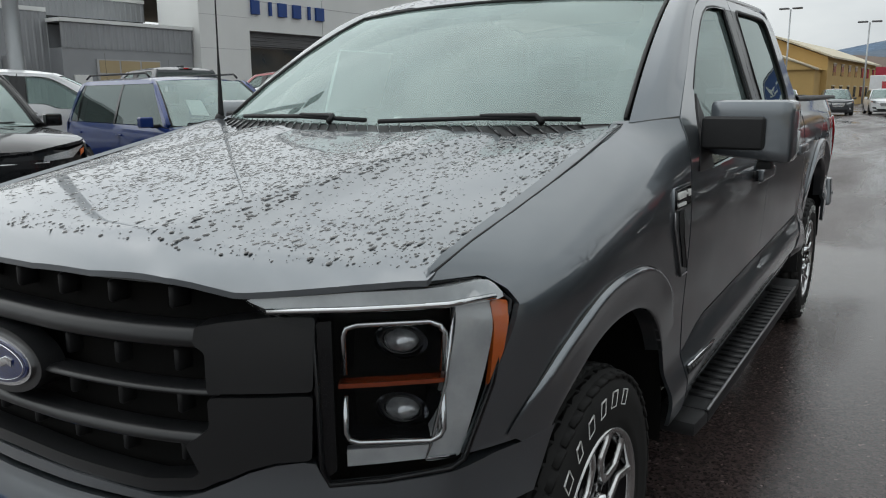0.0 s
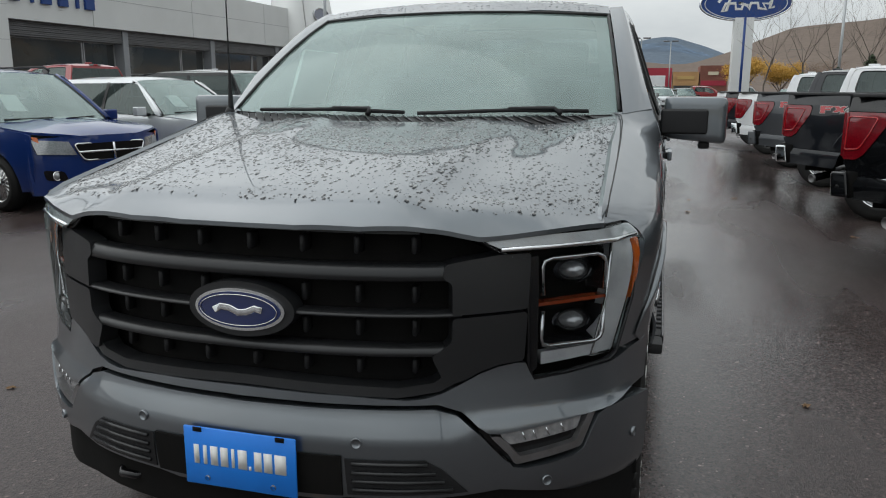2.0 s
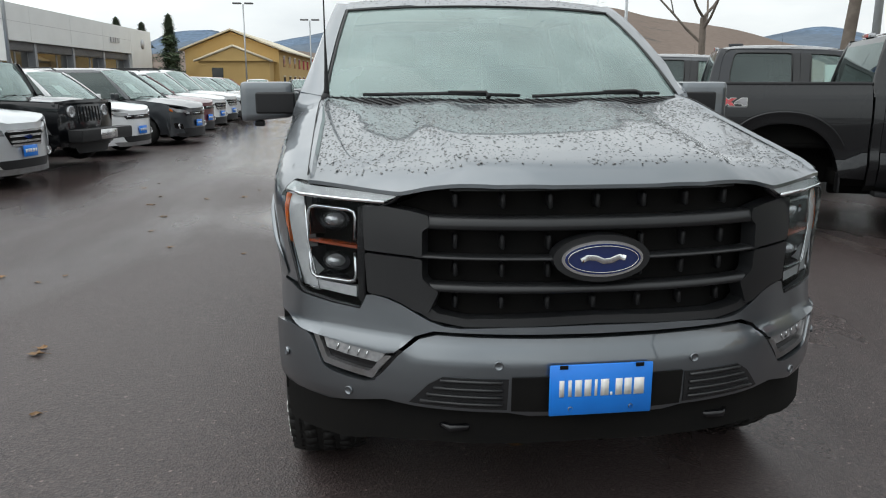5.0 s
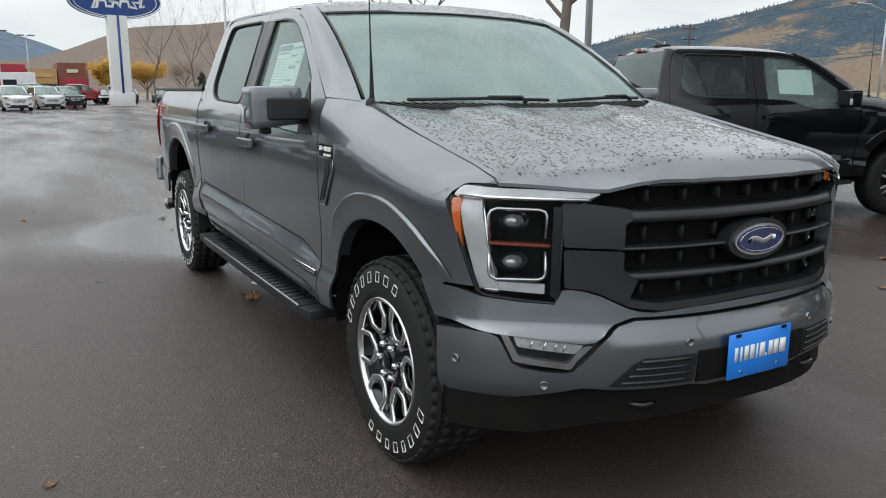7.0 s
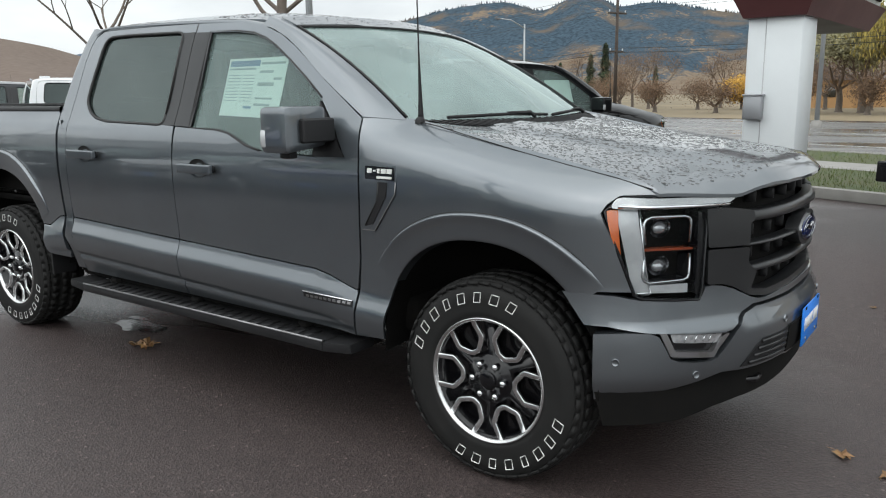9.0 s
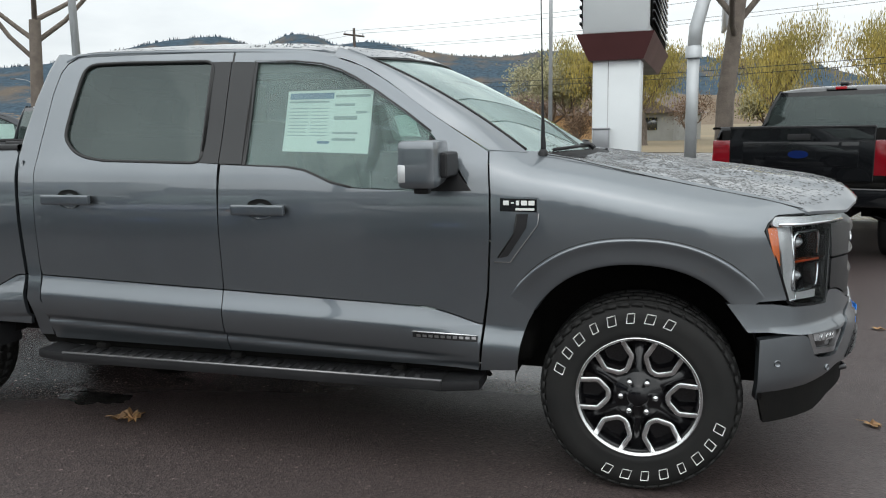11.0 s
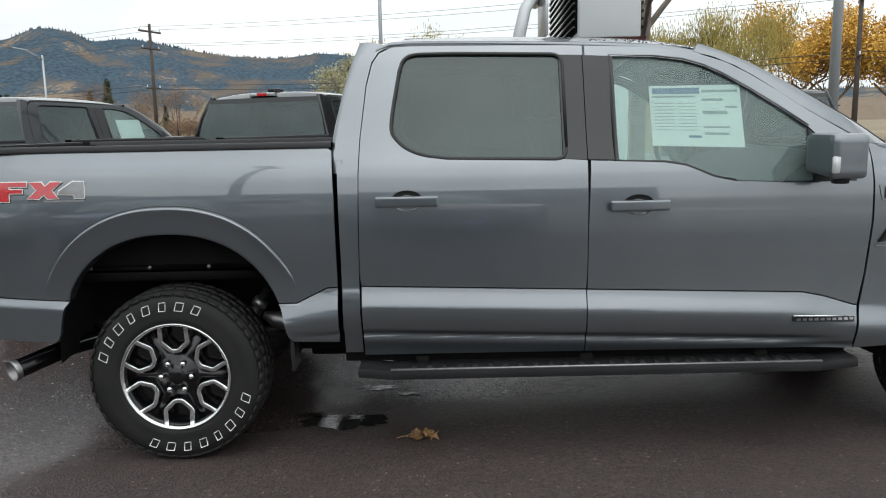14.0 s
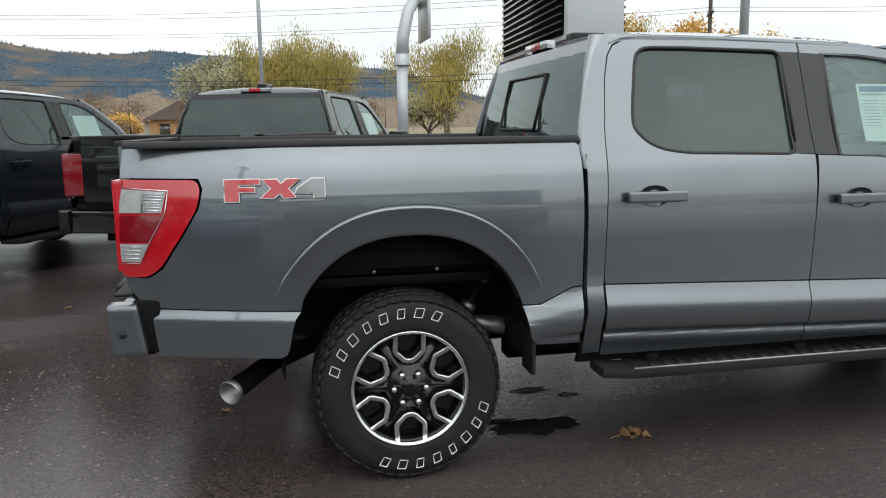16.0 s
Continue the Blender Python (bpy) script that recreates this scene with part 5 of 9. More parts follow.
    if rich:
        part("step_pad", block(-0.72, 0.72, 4.71, 4.87, 0.812, 0.828, 0.006, 1), M["black_plastic"], rb, "black plastic step pad")
    ex = part("exhaust_pipe", tube([(-0.45, 3.3, 0.50), (-0.48, 3.75, 0.52), (-0.55, 4.08, 0.515), (-0.70, 4.26, 0.49), (-0.93, 4.42, 0.445)], [0.035, 0.038, 0.040, 0.043, 0.045], 18, caps=False), M["gloss_black"], T, "dark exhaust pipe with a bright tip")
    way = Vector((-0.23, 0.16, -0.045)).normalized()
    tip = Matrix.Translation((-0.93, 4.42, 0.445)) @ way.to_track_quat("X", "Z").to_matrix().to_4x4()
    part("exhaust_tip", join(bmesh.new(), lathe([(-0.02, 0.048), (0.004, 0.050), (0.008, 0.048), (0.006, 0.0445), (-0.05, 0.043), (-0.06, 0.0)], 24, "x"), tip), M["steel"], ex, "bright steel exhaust tip")
    if rich:
        part("rear_axle", tube([(-0.75, 3.694, 0.40), (-0.15, 3.694, 0.40), (0, 3.694, 0.40), (0.15, 3.694, 0.40), (0.75, 3.694, 0.40)], [0.045, 0.05, 0.14, 0.05, 0.045], 12), M["void"], T)
    part("underbody", block(-0.78, 0.78, 0.45, 3.2, 0.47, 0.62, 0.02, 1), M["void"], T)
    part("engine_bay", block(-0.50, 0.50, -0.72, 0.6, 0.46, 1.05, 0.05, 1), M["void"], T)
    # hidden chassis masses, added to block light and reflections under the truck
    if rich:
        part("tank", block(-0.10, 0.72, 1.5, 3.0, 0.30, 0.50, 0.05, 2), M["void"], T)
    if rich:
        part("muffler", tube([(-0.35, 2.2, 0.45), (-0.35, 2.9, 0.45)], 0.10, 14), M["steel"], T)
    if rich:
        part("gearbox", block(-0.30, 0.28, 0.35, 1.45, 0.30, 0.50, 0.06, 2), M["void"], T)
        part("drive_shaft", tube([(0.0, 1.4, 0.42), (0.0, 3.6, 0.41)], 0.05, 12), M["void"], T)
        part("front_axle", tube([(-0.72, 0, 0.38), (0.72, 0, 0.38)], 0.05, 10), M["void"], T)

    # --- nose ---
    nm = nose_map
    beam_top = [(0.0, 0.748), (0.25, 0.745), (0.40, 0.738), (0.44, 0.742), (0.48, 0.754), (0.52, 0.774), (0.56, 0.795), (0.60, 0.809), (0.64, 0.815), (0.660, 0.812), (0.668, 0.790), (0.679, 0.766), (0.76, 0.771), (0.85, 0.783), (0.90, 0.797), (0.953, 0.802)]
    beam_low = [(0.0, 0.724), (0.40, 0.726), (0.47, 0.727), (0.52, 0.706), (0.550, 0.674), (0.572, 0.654), (0.60, 0.648), (0.70, 0.656), (0.838, 0.676), (0.91, 0.690), (0.938, 0.692)]
    part("front_valance", panel(both((beam_top, beam_low)), nm(0.002), cells=(0.04, 0.02) if rich else (0.1, 0.05), thick=0.03, centre=mid), P, T)
    bump_top = [(0.0, 0.712), (0.40, 0.716), (0.46, 0.717), (0.508, 0.700), (0.540, 0.668), (0.560, 0.646), (0.580, 0.618), (0.605, 0.585), (0.63, 0.560), (0.66, 0.553), (0.72, 0.557), (0.78, 0.566), (0.806, 0.580), (0.822, 0.620), (0.840, 0.660), (0.86, 0.672), (0.91, 0.675), (0.949, 0.668)]
    bump_low = [(0.0, 0.478), (0.2, 0.480), (0.26, 0.492), (0.52, 0.496), (0.60, 0.502), (0.72, 0.478), (0.85, 0.442), (0.949, 0.424)]
    B = part("front_bumper", panel(both((bump_top, bump_low)), bumper_map(0.006), cells=(0.04, 0.03) if rich else (0.1, 0.06), thick=0.05, lip=0.020, centre=mid), M["chrome"] if trim == "chrome" else bumper_paint, T)
    part("lower_intake", panel(both(([(0.0, 0.608), (0.12, 0.607), (0.250, 0.606)], [(0.0, 0.496), (0.12, 0.497), (0.250, 0.500)])), nm(0.012), 0.03, 0.006, centre=mid), M["void"], B, "black lower intake")
    for s in (-1, 1):
        sl = part("side_intake", panel(on_nose([(0.258, 0.600), (0.440, 0.600), (0.475, 0.575), (0.530, 0.508), (0.262, 0.503)], s), nm(0.0095), 0.05, 0.006, centre=mid), M["black_plastic"], B, "black slatted bumper insert")
        for z, x1 in ((0.590, 0.445), (0.566, 0.462), (0.543, 0.480), (0.520, 0.498)) if rich else ():
            part("slat", tube([nm(0.012)(s * nose_u(x), z) for x in (0.275, 0.33, 0.39, x1)], 0.0055, 6), M["grille_grey"], sl)
        for x, z in ((0.287, 0.641), (0.716, 0.512), (0.925, 0.572)):
            p, q = bumper_map(0.004)(s * nose_u(x), z), bumper_map(0.012)(s * nose_u(x), z)
            n = (q - p).normalized()
            ring = join(bmesh.new(), lathe([(-0.004, 0.0135), (0.003, 0.0135), (0.0035, 0.0115), (0.001, 0.0105), (0.002, 0.0)], 20, "x"), Matrix.Translation(p + n * 0.004) @ n.to_track_quat("X", "Z").to_matrix().to_4x4())
            part("parking_sensor", ring, P if rich else M["black_plastic"], B)
        hook = [(s * 0.40 + a * 0.8, -0.80 - b * 0.8, 0.43) for a, b in ((-0.05, -0.05), (-0.055, 0.03), (-0.03, 0.065), (0.03, 0.065), (0.055, 0.03), (0.05, -0.05))]
        part("tow_hook", tube(hook, 0.012, 8), M["gloss_black"], T, "black steel tow hook under the bumper")
    part("air_dam", panel(both(([(0.0, 0.485), (0.5, 0.495), (0.75, 0.485), (0.949, 0.470)], [(0.0, 0.385), (0.5, 0.375), (0.75, 0.338), (0.940, 0.332)])), lambda u, z, d=0: bumper_map(-0.012)(u, 0.47, d) + Vector((0, 0, z - 0.47)), 0.08, 0.03, centre=mid), M["void"], T, "black plastic air dam")
    plate = part("number_plate", block(-0.1525, 0.1525, -0.951, -0.944, 0.494, 0.648, 0.003, 1), M["plate_blue"], T, "bright blue dealer plate with white bars")
    for k, (c, w) in enumerate(() if not rich else ((-0.117, 0.014), (-0.093, 0.010), (-0.068, 0.020), (-0.040, 0.020), (-0.016, 0.008), (0.010, 0.024), (0.030, 0.006), (0.052, 0.020), (0.079, 0.022), (0.112, 0.030))):
        h = 0.05 if k != 6 else 0.010
        part("plate_bar", block(c - w / 2, c + w / 2, -0.9525, -0.9505, 0.552, 0.552 + h, 0.0), M["white_letter"], plate)
    for x in (-0.112, 0.112) if rich else ():
        part("plate_slot", block(x - 0.012, x + 0.012, -0.9525, -0.9505, 0.636, 0.6475, 0.0), M["void"], plate)
    for x, z in ((-0.09, 0.515), (0.09, 0.515)) if rich else ():
        part("plate_screw", join(bmesh.new(), lathe([(-0.954, 0.006), (-0.952, 0.0075), (-0.948, 0.0075)], 10, "y"), Matrix.Translation((x, 0, z))), M["steel"], plate)
    # grille
    top = [(0.0, 1.152), (0.45, 1.146), (0.50, 1.135), (0.556, 1.102), (0.61, 1.076), (0.662, 1.066)]
    bot = [(0.0, 0.742), (0.40, 0.732), (0.50, 0.752), (0.56, 0.785), (0.60, 0.80), (0.655, 0.80)]
    Gr = part("grille", panel(both((top, bot)), nm(-0.075), 0.08, 0.02, centre=mid), M["void"], T, "wide dark grey grille with horizontal bars")
    full = [(1.064, 1.026, 0.52), (0.952, 0.940, 0.52), (0.868, 0.844, 0.49)]
    for z1, z0, x in full:
        us = [nose_u(x) * k / 14 for k in range(-14, 15)]
        h = z1 - z0
        section = ((z1 - 0.002, -0.050), (z1, -0.014), (z1 - 0.08 * h, -0.006), (z1 - 0.3 * h, 0.0), (z0 + 0.4 * h, 0.003), (z0 + 0.1 * h, 0.002), (z0, -0.003), (z0, -0.050))
        part("grille_bar", loft([[nm(o)(u, z) for u in us] for z, o in section], sharp=50), G, Gr, "dark grey horizontal grille bar")
    part("grille_lip", panel(both(([(0.0, 1.150), (0.43, 1.146)], [(0.0, 1.138), (0.43, 1.134)])), nm(-0.006), cells=(0.06, 0.02), thick=0.05, centre=mid), G, Gr)
    part("grille_lip", panel(both(([(0.0, 0.776), (0.38, 0.766), (0.46, 0.778), (0.49, 0.80)], [(0.0, 0.752), (0.38, 0.742), (0.475, 0.757), (0.53, 0.786)])), nm(-0.004), cells=(0.06, 0.02), thick=0.05, centre=mid), G, Gr)
    for s in (-1, 1):
        part("grille_wing", panel(on_nose(soften([(0.485, 1.065), (0.53, 1.074), (0.60, 1.083), (0.667, 1.083), (0.660, 0.950), (0.500, 0.945), (0.500, 1.020), (0.480, 1.034)], 0.008, 3), s), nm(0.005), 0.05, 0.05, 0.005, centre=mid), G, Gr, "solid dark grey grille side")
        part("grille_wing", panel(on_nose(soften([(0.500, 0.937), (0.660, 0.942), (0.655, 0.820), (0.60, 0.816), (0.56, 0.802), (0.52, 0.781), (0.485, 0.775), (0.455, 0.846), (0.480, 0.862), (0.500, 0.880)], 0.010, 3), s), nm(0.005), 0.05, 0.05, 0.005, centre=mid), G, Gr, "solid dark grey grille side")
    rib_count = 7 if rich else 0
    for k in range(rib_count):
        x = -0.42 + 0.14 * k
        sgn = 1 if x >= 0 else -1
        u = sgn * nose_u(abs(x))
        for z0, z1, back in ((1.082, 1.124, 0.046), (0.962, 1.006, 0.058), (0.880, 0.922, 0.058), (0.785, 0.822, 0.058)):
            p = nm(-back)(u, (z0 + z1) / 2)
            part("grille_rib", block(p.x - 0.007, p.x + 0.007, p.y - 0.012, p.y + 0.03, z0, z1, 0.004, 1), M["black_plastic"], Gr)
    bz = 0.947
    flat = lambda out: (lambda x, z, d=0: Vector((x, -0.905 - out + 0.25 * x * x + d, z)))
    badge = part("badge", panel(ellipse(0, bz, 0.141, 0.068, 36), flat(0.006), 0.05, 0.05, 0.01, centre=mid), G, Gr, "blue oval badge with a bright edge")
    part("badge_rim", panel(ellipse(0, bz, 0.119, 0.052, 36), flat(0.012), 0.05, 0.012, 0.004, centre=mid), M["chrome"], badge)
    part("badge_field", panel(ellipse(0, bz, 0.110, 0.0445, 36), flat(0.0145), 0.05, 0.008, 0.002, centre=mid), M["badge_blue"], badge)
    f = flat(0.0175)
    ring = [f(x, z) for x, z in ellipse(0, bz, 0.102, 0.038, 40)]
    part("badge_line", tube(ring + ring[:1], 0.0013, 5, caps=False), M["chrome"], badge)
    # the lettering is one plain wavy bar
    stroke = [(-0.064, -0.004), (-0.045, 0.006), (-0.022, 0.004), (0.0, -0.006), (0.022, -0.004), (0.045, 0.006), (0.064, 0.002)]
    part("badge_stroke", ribbon([f(x, bz + z) for x, z in stroke], 0.016, 0.003, (0, -1, 0)), M["chrome"], badge)

    # --- cowl, wipers, aerial mast ---
    cowl_at = lambda u, v: Vector((u, 0.300 + 0.19 * (u / 0.8) ** 2 - 0.125 * v, 1.366 + 0.010 * (u / 0.8) ** 2 - 0.030 * v))
    cowl = part("cowl", panel([(-0.79, 0.0), (0.79, 0.0), (0.79, 1.0), (-0.79, 1.0)], lambda u, v, d=0: cowl_at(u, v) - Vector((0, 0, d)), 0.1, 0.02, centre=mid), M["black_plastic"], T, "black cowl grille below the windscreen")
    if rich:
        for k in range(36):
            x = -0.78 + k * 0.041
            part("cowl_slat", tube([cowl_at(x + 0.10 * t, t) + Vector((0, 0, 0.003)) for t in (0.04, 0.35, 0.65, 0.96)], 0.0035, 6), M["gloss_black"], cowl)
    for x0, x1 in ((-0.50, 0.10), (0.20, 0.76)):
        wp = part("wiper", tube([screen_map(x0 / 0.80 - 0.16, -0.005, -0.014), screen_map((x0 + x1) / 1.6 - 0.1, 0.012, -0.014), screen_map(x1 / 0.80 - 0.1, 0.0, -0.014)], 0.008, 6), M["black_plastic"], T, "black wiper blade")
        part("wiper_arm", tube([screen_map(x0 / 0.80 + 0.48, -0.02, -0.02), screen_map((x0 + x1) / 1.6 + 0.10, 0.010, -0.022), screen_map((x0 + x1) / 1.6 - 0.1, 0.014, -0.020)], [0.011, 0.008, 0.006], 8), M["black_plastic"], wp)
    ant = part("aerial", tube([(-0.785, 0.405, 1.372), (-0.785, 0.405, 1.40), (-0.785, 0.407, 1.50), (-0.786, 0.409, 1.62), (-0.787, 0.412, 1.80), (-0.789, 0.42, 2.20)], [0.013, 0.011, 0.007, 0.0035, 0.0028, 0.002], 8), M["black_plastic"], T, "thin black whip aerial")
    part("aerial_base", lathe([(1.36, 0.022), (1.376, 0.02), (1.388, 0.012), (1.39, 0.0)], 14, "z"), M["black_plastic"], ant).location = (-0.79, 0.405, 0)

    # --- cabin, seen through the glass ---
    part("dashboard", loft([[Vector((x, y, z)) for x in (-0.75, -0.4, 0, 0.4, 0.75)] for y, z in ((0.42, 1.33), (0.6, 1.33), (0.82, 1.29), (0.92, 1.20), (0.92, 0.9))], sharp=60), M["interior"], T, "dark dashboard")
    part("cabin_floor", block(-0.80, 0.80, 0.62, 2.90, 0.60, 0.66, 0.0), M["interior"], T)
    part("headliner", panel([(-0.66, 1.38), (0.66, 1.38), (0.66, 2.76), (-0.66, 2.76)], lambda x, y, d=0: roof_map(x, y, 0.035), 0.3, 0), M["headliner"], T, "pale grey headliner")
    part("rear_bulkhead", block(-0.78, 0.78, 2.84, 2.88, 0.62, 1.38, 0.0), M["interior"], T)
    for x in (-0.40, 0.40):
        seat = part("seat", block(x - 0.26, x + 0.26, 1.28, 1.82, 0.80, 0.98, 0.06, 3), M["interior"], T, "dark upholstered seat")
        part("backrest", block(-0.25, 0.25, -0.07, 0.07, 0, 0.62, 0.06, 3, turn=Matrix.Translation((x, 1.80, 0.92)) @ Matrix.Rotation(radians(-14), 4, "X")), M["interior"], seat)
        part("headrest", block(x - 0.13, x + 0.13, 1.93, 2.03, 1.52, 1.72, 0.04, 3), M["interior"], seat)
    bench = part("rear_seat", block(-0.70, 0.70, 2.22, 2.75, 0.80, 0.98, 0.05, 2), M["interior"], T, "dark rear bench seat")
    part("backrest", block(-0.70, 0.70, 2.70, 2.82, 0.9, 1.46, 0.05, 2), M["interior"], bench)
    for x in (-0.42, 0.42):
        part("headrest", block(x - 0.13, x + 0.13, 2.71, 2.80, 1.48, 1.64, 0.04, 2), M["interior"], bench)
    wheel_ring = join(bmesh.new(), tube([(0.19 * math.cos(t * math.pi / 12), 0, 0.19 * math.sin(t * math.pi / 12)) for t in range(25)], 0.015, 8, caps=False), Matrix.Translation((0.40, 1.06, 1.20)) @ Matrix.Rotation(radians(-28), 4, "X"))
    if rich:
        part("steering_wheel", wheel_ring, M["interior"], T, "dark steering wheel")
    if rich:
        part("inner_mirror", block(-0.13, 0.13, 1.02, 1.04, 1.64, 1.71, 0.012, 2), M["gloss_black"], T)

    # --- rain on the bonnet and roof ---
    if rich:
        rng = random.Random(4)
        verts, faces = [], []

        def bead(p, n, r, h, stretch):
            a = n.orthogonal().normalized()
            b = n.cross(a)
            k, o = 7, len(verts)
            for ring_r, ring_h in ((1.0, -0.1), (0.72, 0.62)):
                for i in range(k):
                    t = 2 * math.pi * i / k
                    q = a * (math.cos(t) * r * ring_r) + b * (math.sin(t) * r * ring_r)
                    q.y *= stretch
                    verts.append(p + q + n * (h * ring_h))
            verts.append(p + n * h)
            for i in range(k):
                j = (i + 1) % k
                faces.append((o + i, o + j, o + k + j, o + k + i))
                faces.append((o + k + i, o + k + j, o + 2 * k))
        made = 0
        while made < 15000:
            x, y = rng.uniform(-0.80, 0.80), rng.uniform(-0.86, 0.40)
            if y < hood_front(min(abs(x), 0.83)) + 0.05 or y > 0.17 + 0.20 * (x / 0.8) ** 2:
                continue
            keep = 0.35 + 0.65 * min(1, max(0, (y + 0.75) / 0.5))
            if noise.noise(Vector((x * 5, y * 2.2, 0))) > rng.uniform(-0.1, 0.7) or rng.random() > keep:
                continue
            e = 0.004
            n = Vector((-(hood_height(x + e, y) - hood_height(x - e, y)) / (2 * e), -(hood_height(x, y + e) - hood_height(x, y - e)) / (2 * e), 1)).normalized()
            r = 0.0010 + 0.0046 * rng.random() ** 3.0
            bead(Vector((x, y, hood_height(x, y))), n, r, r * rng.uniform(0.3, 0.45), rng.uniform(0.9, 1.9) if rng.random() < 0.85 else rng.uniform(2.5, 5.0))
            made += 1
        made = 0
        while made < 900:
            x, y = rng.uniform(-0.70, 0.70), rng.uniform(1.28, 1.8)
            p = roof_map(x, y)
            r = 0.002 + 0.004 * rng.random() ** 2
            bead(p, Vector((0, -0.12, 1)).normalized(), r, r * 0.45, 1.0)
            made += 1
        for k in range(420):
            p = screen_map(rng.uniform(-0.95, 0.95), rng.uniform(0.89, 1.0), -0.006)
            r = 0.0015 + 0.0035 * rng.random() ** 2
            bead(p, Vector((0, -0.45, 0.89)), r, r * 0.45, 1.0)
        me = bpy.data.meshes.new("rain_water")
        me.from_pydata(verts, [], faces)
        me.materials.append(M["drop"])
        me.polygons.foreach_set("use_smooth", [True] * len(me.polygons))
        tagged(shared("rain_water", me, hood), "clear rain beads on the bonnet", kind="stuff")
    if at is not None:
        T.matrix_world = at
    return T


hero = pickup("grey_paint", "wet carbon grey crew-cab pickup with black running boards")


# ---- other vehicles: y runs back from the front bumper, x across, z up ----
def car(name, label, paint, L=4.6, Wd=1.85, H=1.68, hood=1.02, belt=1.0, cowl=1.35, roof0=2.05, roof1=3.9, tail=4.45, axle0=0.92, axle1=3.65, tyre=0.335, clear=0.22,
        face="suv", cladding=None, group="", at=None, privacy=True, sticker=True, plate=True, rails=False, nose_drop=0.20, boxy=0.0):
    """A parked car from its main lines: bonnet, cowl, roof and tail."""
    P = M[paint]
    T = thing(name, label, name.replace("_", " "), group)
    mid, hw = (0, L * 0.5, 0.8), Wd / 2
    sect = smooth_curve([(0.15, 0.90), (0.30, 0.955), (0.55, 0.995), (0.75, 1.0), (belt - 0.08, 0.985), (belt, 0.955), (H - 0.12, 0.955 - 0.185 * (1 - 0.6 * boxy)), (H, 0.955 - 0.27 * (1 - 0.6 * boxy))])
    pl = smooth_curve([(0.0, 0.80 + 0.14 * boxy), (0.15, 0.90 + 0.07 * boxy), (0.5, 0.985), (1.0, 1.0), (L - 0.8, 1.0), (L - 0.2, 0.94), (L, 0.84)])

    def sm(s):
        return lambda y, z, d=0.0: Vector((s * (hw * pl(y) * sect(z) - d), y, z))
    hood_line = smooth_curve([(0.0, hood - nose_drop), (0.12, hood - nose_drop * 0.55), (0.5, hood - nose_drop * 0.18), (cowl, max(hood, belt - 0.01) + 0.02)])

    def fr(out=0.0):
        return lambda x, z, d=0.0: Vector((x, 0.02 + 0.34 * (1 - 0.7 * boxy) * (abs(x) / hw) ** 2.6 + 0.10 * max(0, z - 0.62) ** 1.2 + 0.05 * max(0, 0.35 - z) - out + d, z))

    def wheel_cut(yc):
        r = tyre + 0.055
        return [(yc - r * math.cos(radians(a)), tyre + r * math.sin(radians(a))) for a in range(-12, 193, 12)]
    for s in (-1, 1):
        m = sm(s)
        top = [(0.34 * (1 - 0.7 * boxy) * 0.85, hood_line(0.3) - 0.05)] + [(y, hood_line(y) - 0.035) for y in np.linspace(0.42, cowl, 5)]
        side = [(0.30 * (1 - 0.5 * boxy), clear + 0.06), (0.26 * (1 - 0.5 * boxy), 0.6)] + top + [(cowl + 0.3, belt + 0.005), (tail - 0.25, belt + 0.02), (tail, belt), (L - 0.06, belt - 0.12), (L - 0.03, 0.6), (L - 0.08, clear + 0.10)] + wheel_cut(axle1)[::-1] + [(axle1 - tyre - 0.1, clear), (axle0 + tyre + 0.1, clear)] + wheel_cut(axle0)[::-1]
        body = part("body_side", panel(side, m, cells=(0.22, 0.07), thick=0.02, centre=mid), P, T)
        if cladding:
            for yc in (axle0, axle1):
                inner = wheel_cut(yc)
                part("arch_cladding", loft([[m(yc + (y - yc) * k, tyre + (z - tyre) * k, -o) for y, z in inner] for k, o in ((0.98, -0.02), (0.98, 0.014), (1.14, 0.014), (1.16, -0.004))]), M["black_plastic"], T)
            part("sill_cladding", panel([(axle0 + tyre, clear - 0.01), (axle1 - tyre, clear - 0.01), (axle1 - tyre, clear + 0.14), (axle0 + tyre, clear + 0.14)], lambda y, z, d=0: m(y, z, d - 0.012), 0.3, 0.02, centre=mid), M["black_plastic"], T)
        # door cuts
        for y in (cowl + 0.22, (cowl + roof1) / 2 + 0.05, roof1 - 0.12):
            part("door_gap", tube([m(y + 0.05, clear + 0.14, -0.001), m(y, 0.6, -0.001), m(y - 0.02, belt - 0.01, -0.001)], 0.004, 5), M["seal"], body)
        for y in ((cowl + roof1) / 2 - 0.28, roof1 - 0.42):
            part("door_handle", block(s * (hw * sect(belt - 0.14) + 0.0), s * (hw * sect(belt - 0.14) + 0.028), y, y + 0.19, belt - 0.155, belt - 0.125, 0.01, 2), P, body)
        # side glass and pillars
        zt = H - 0.115
        slope = lambda z, a, b: a + (b - a) * (z - belt) / (H - belt)
        gl = [(cowl + 0.16, belt + 0.02), (slope(zt, cowl + 0.1, roof0) + 0.06, zt), (roof1 - 0.10, zt - 0.01), (slope(belt + 0.1, tail, roof1) - 0.16, belt + 0.12), (slope(belt, tail, roof1) - 0.22, belt + 0.025)]
        part("side_glass", panel(gl, lambda y, z, d=0: m(y, z, 0.008), cells=(0.4, 0.15), thick=0, centre=mid), M["glass_dark"] if privacy else M["glass_door"], T, "dark side windows").visible_shadow = False
        ym = (cowl + roof1) / 2 + 0.06
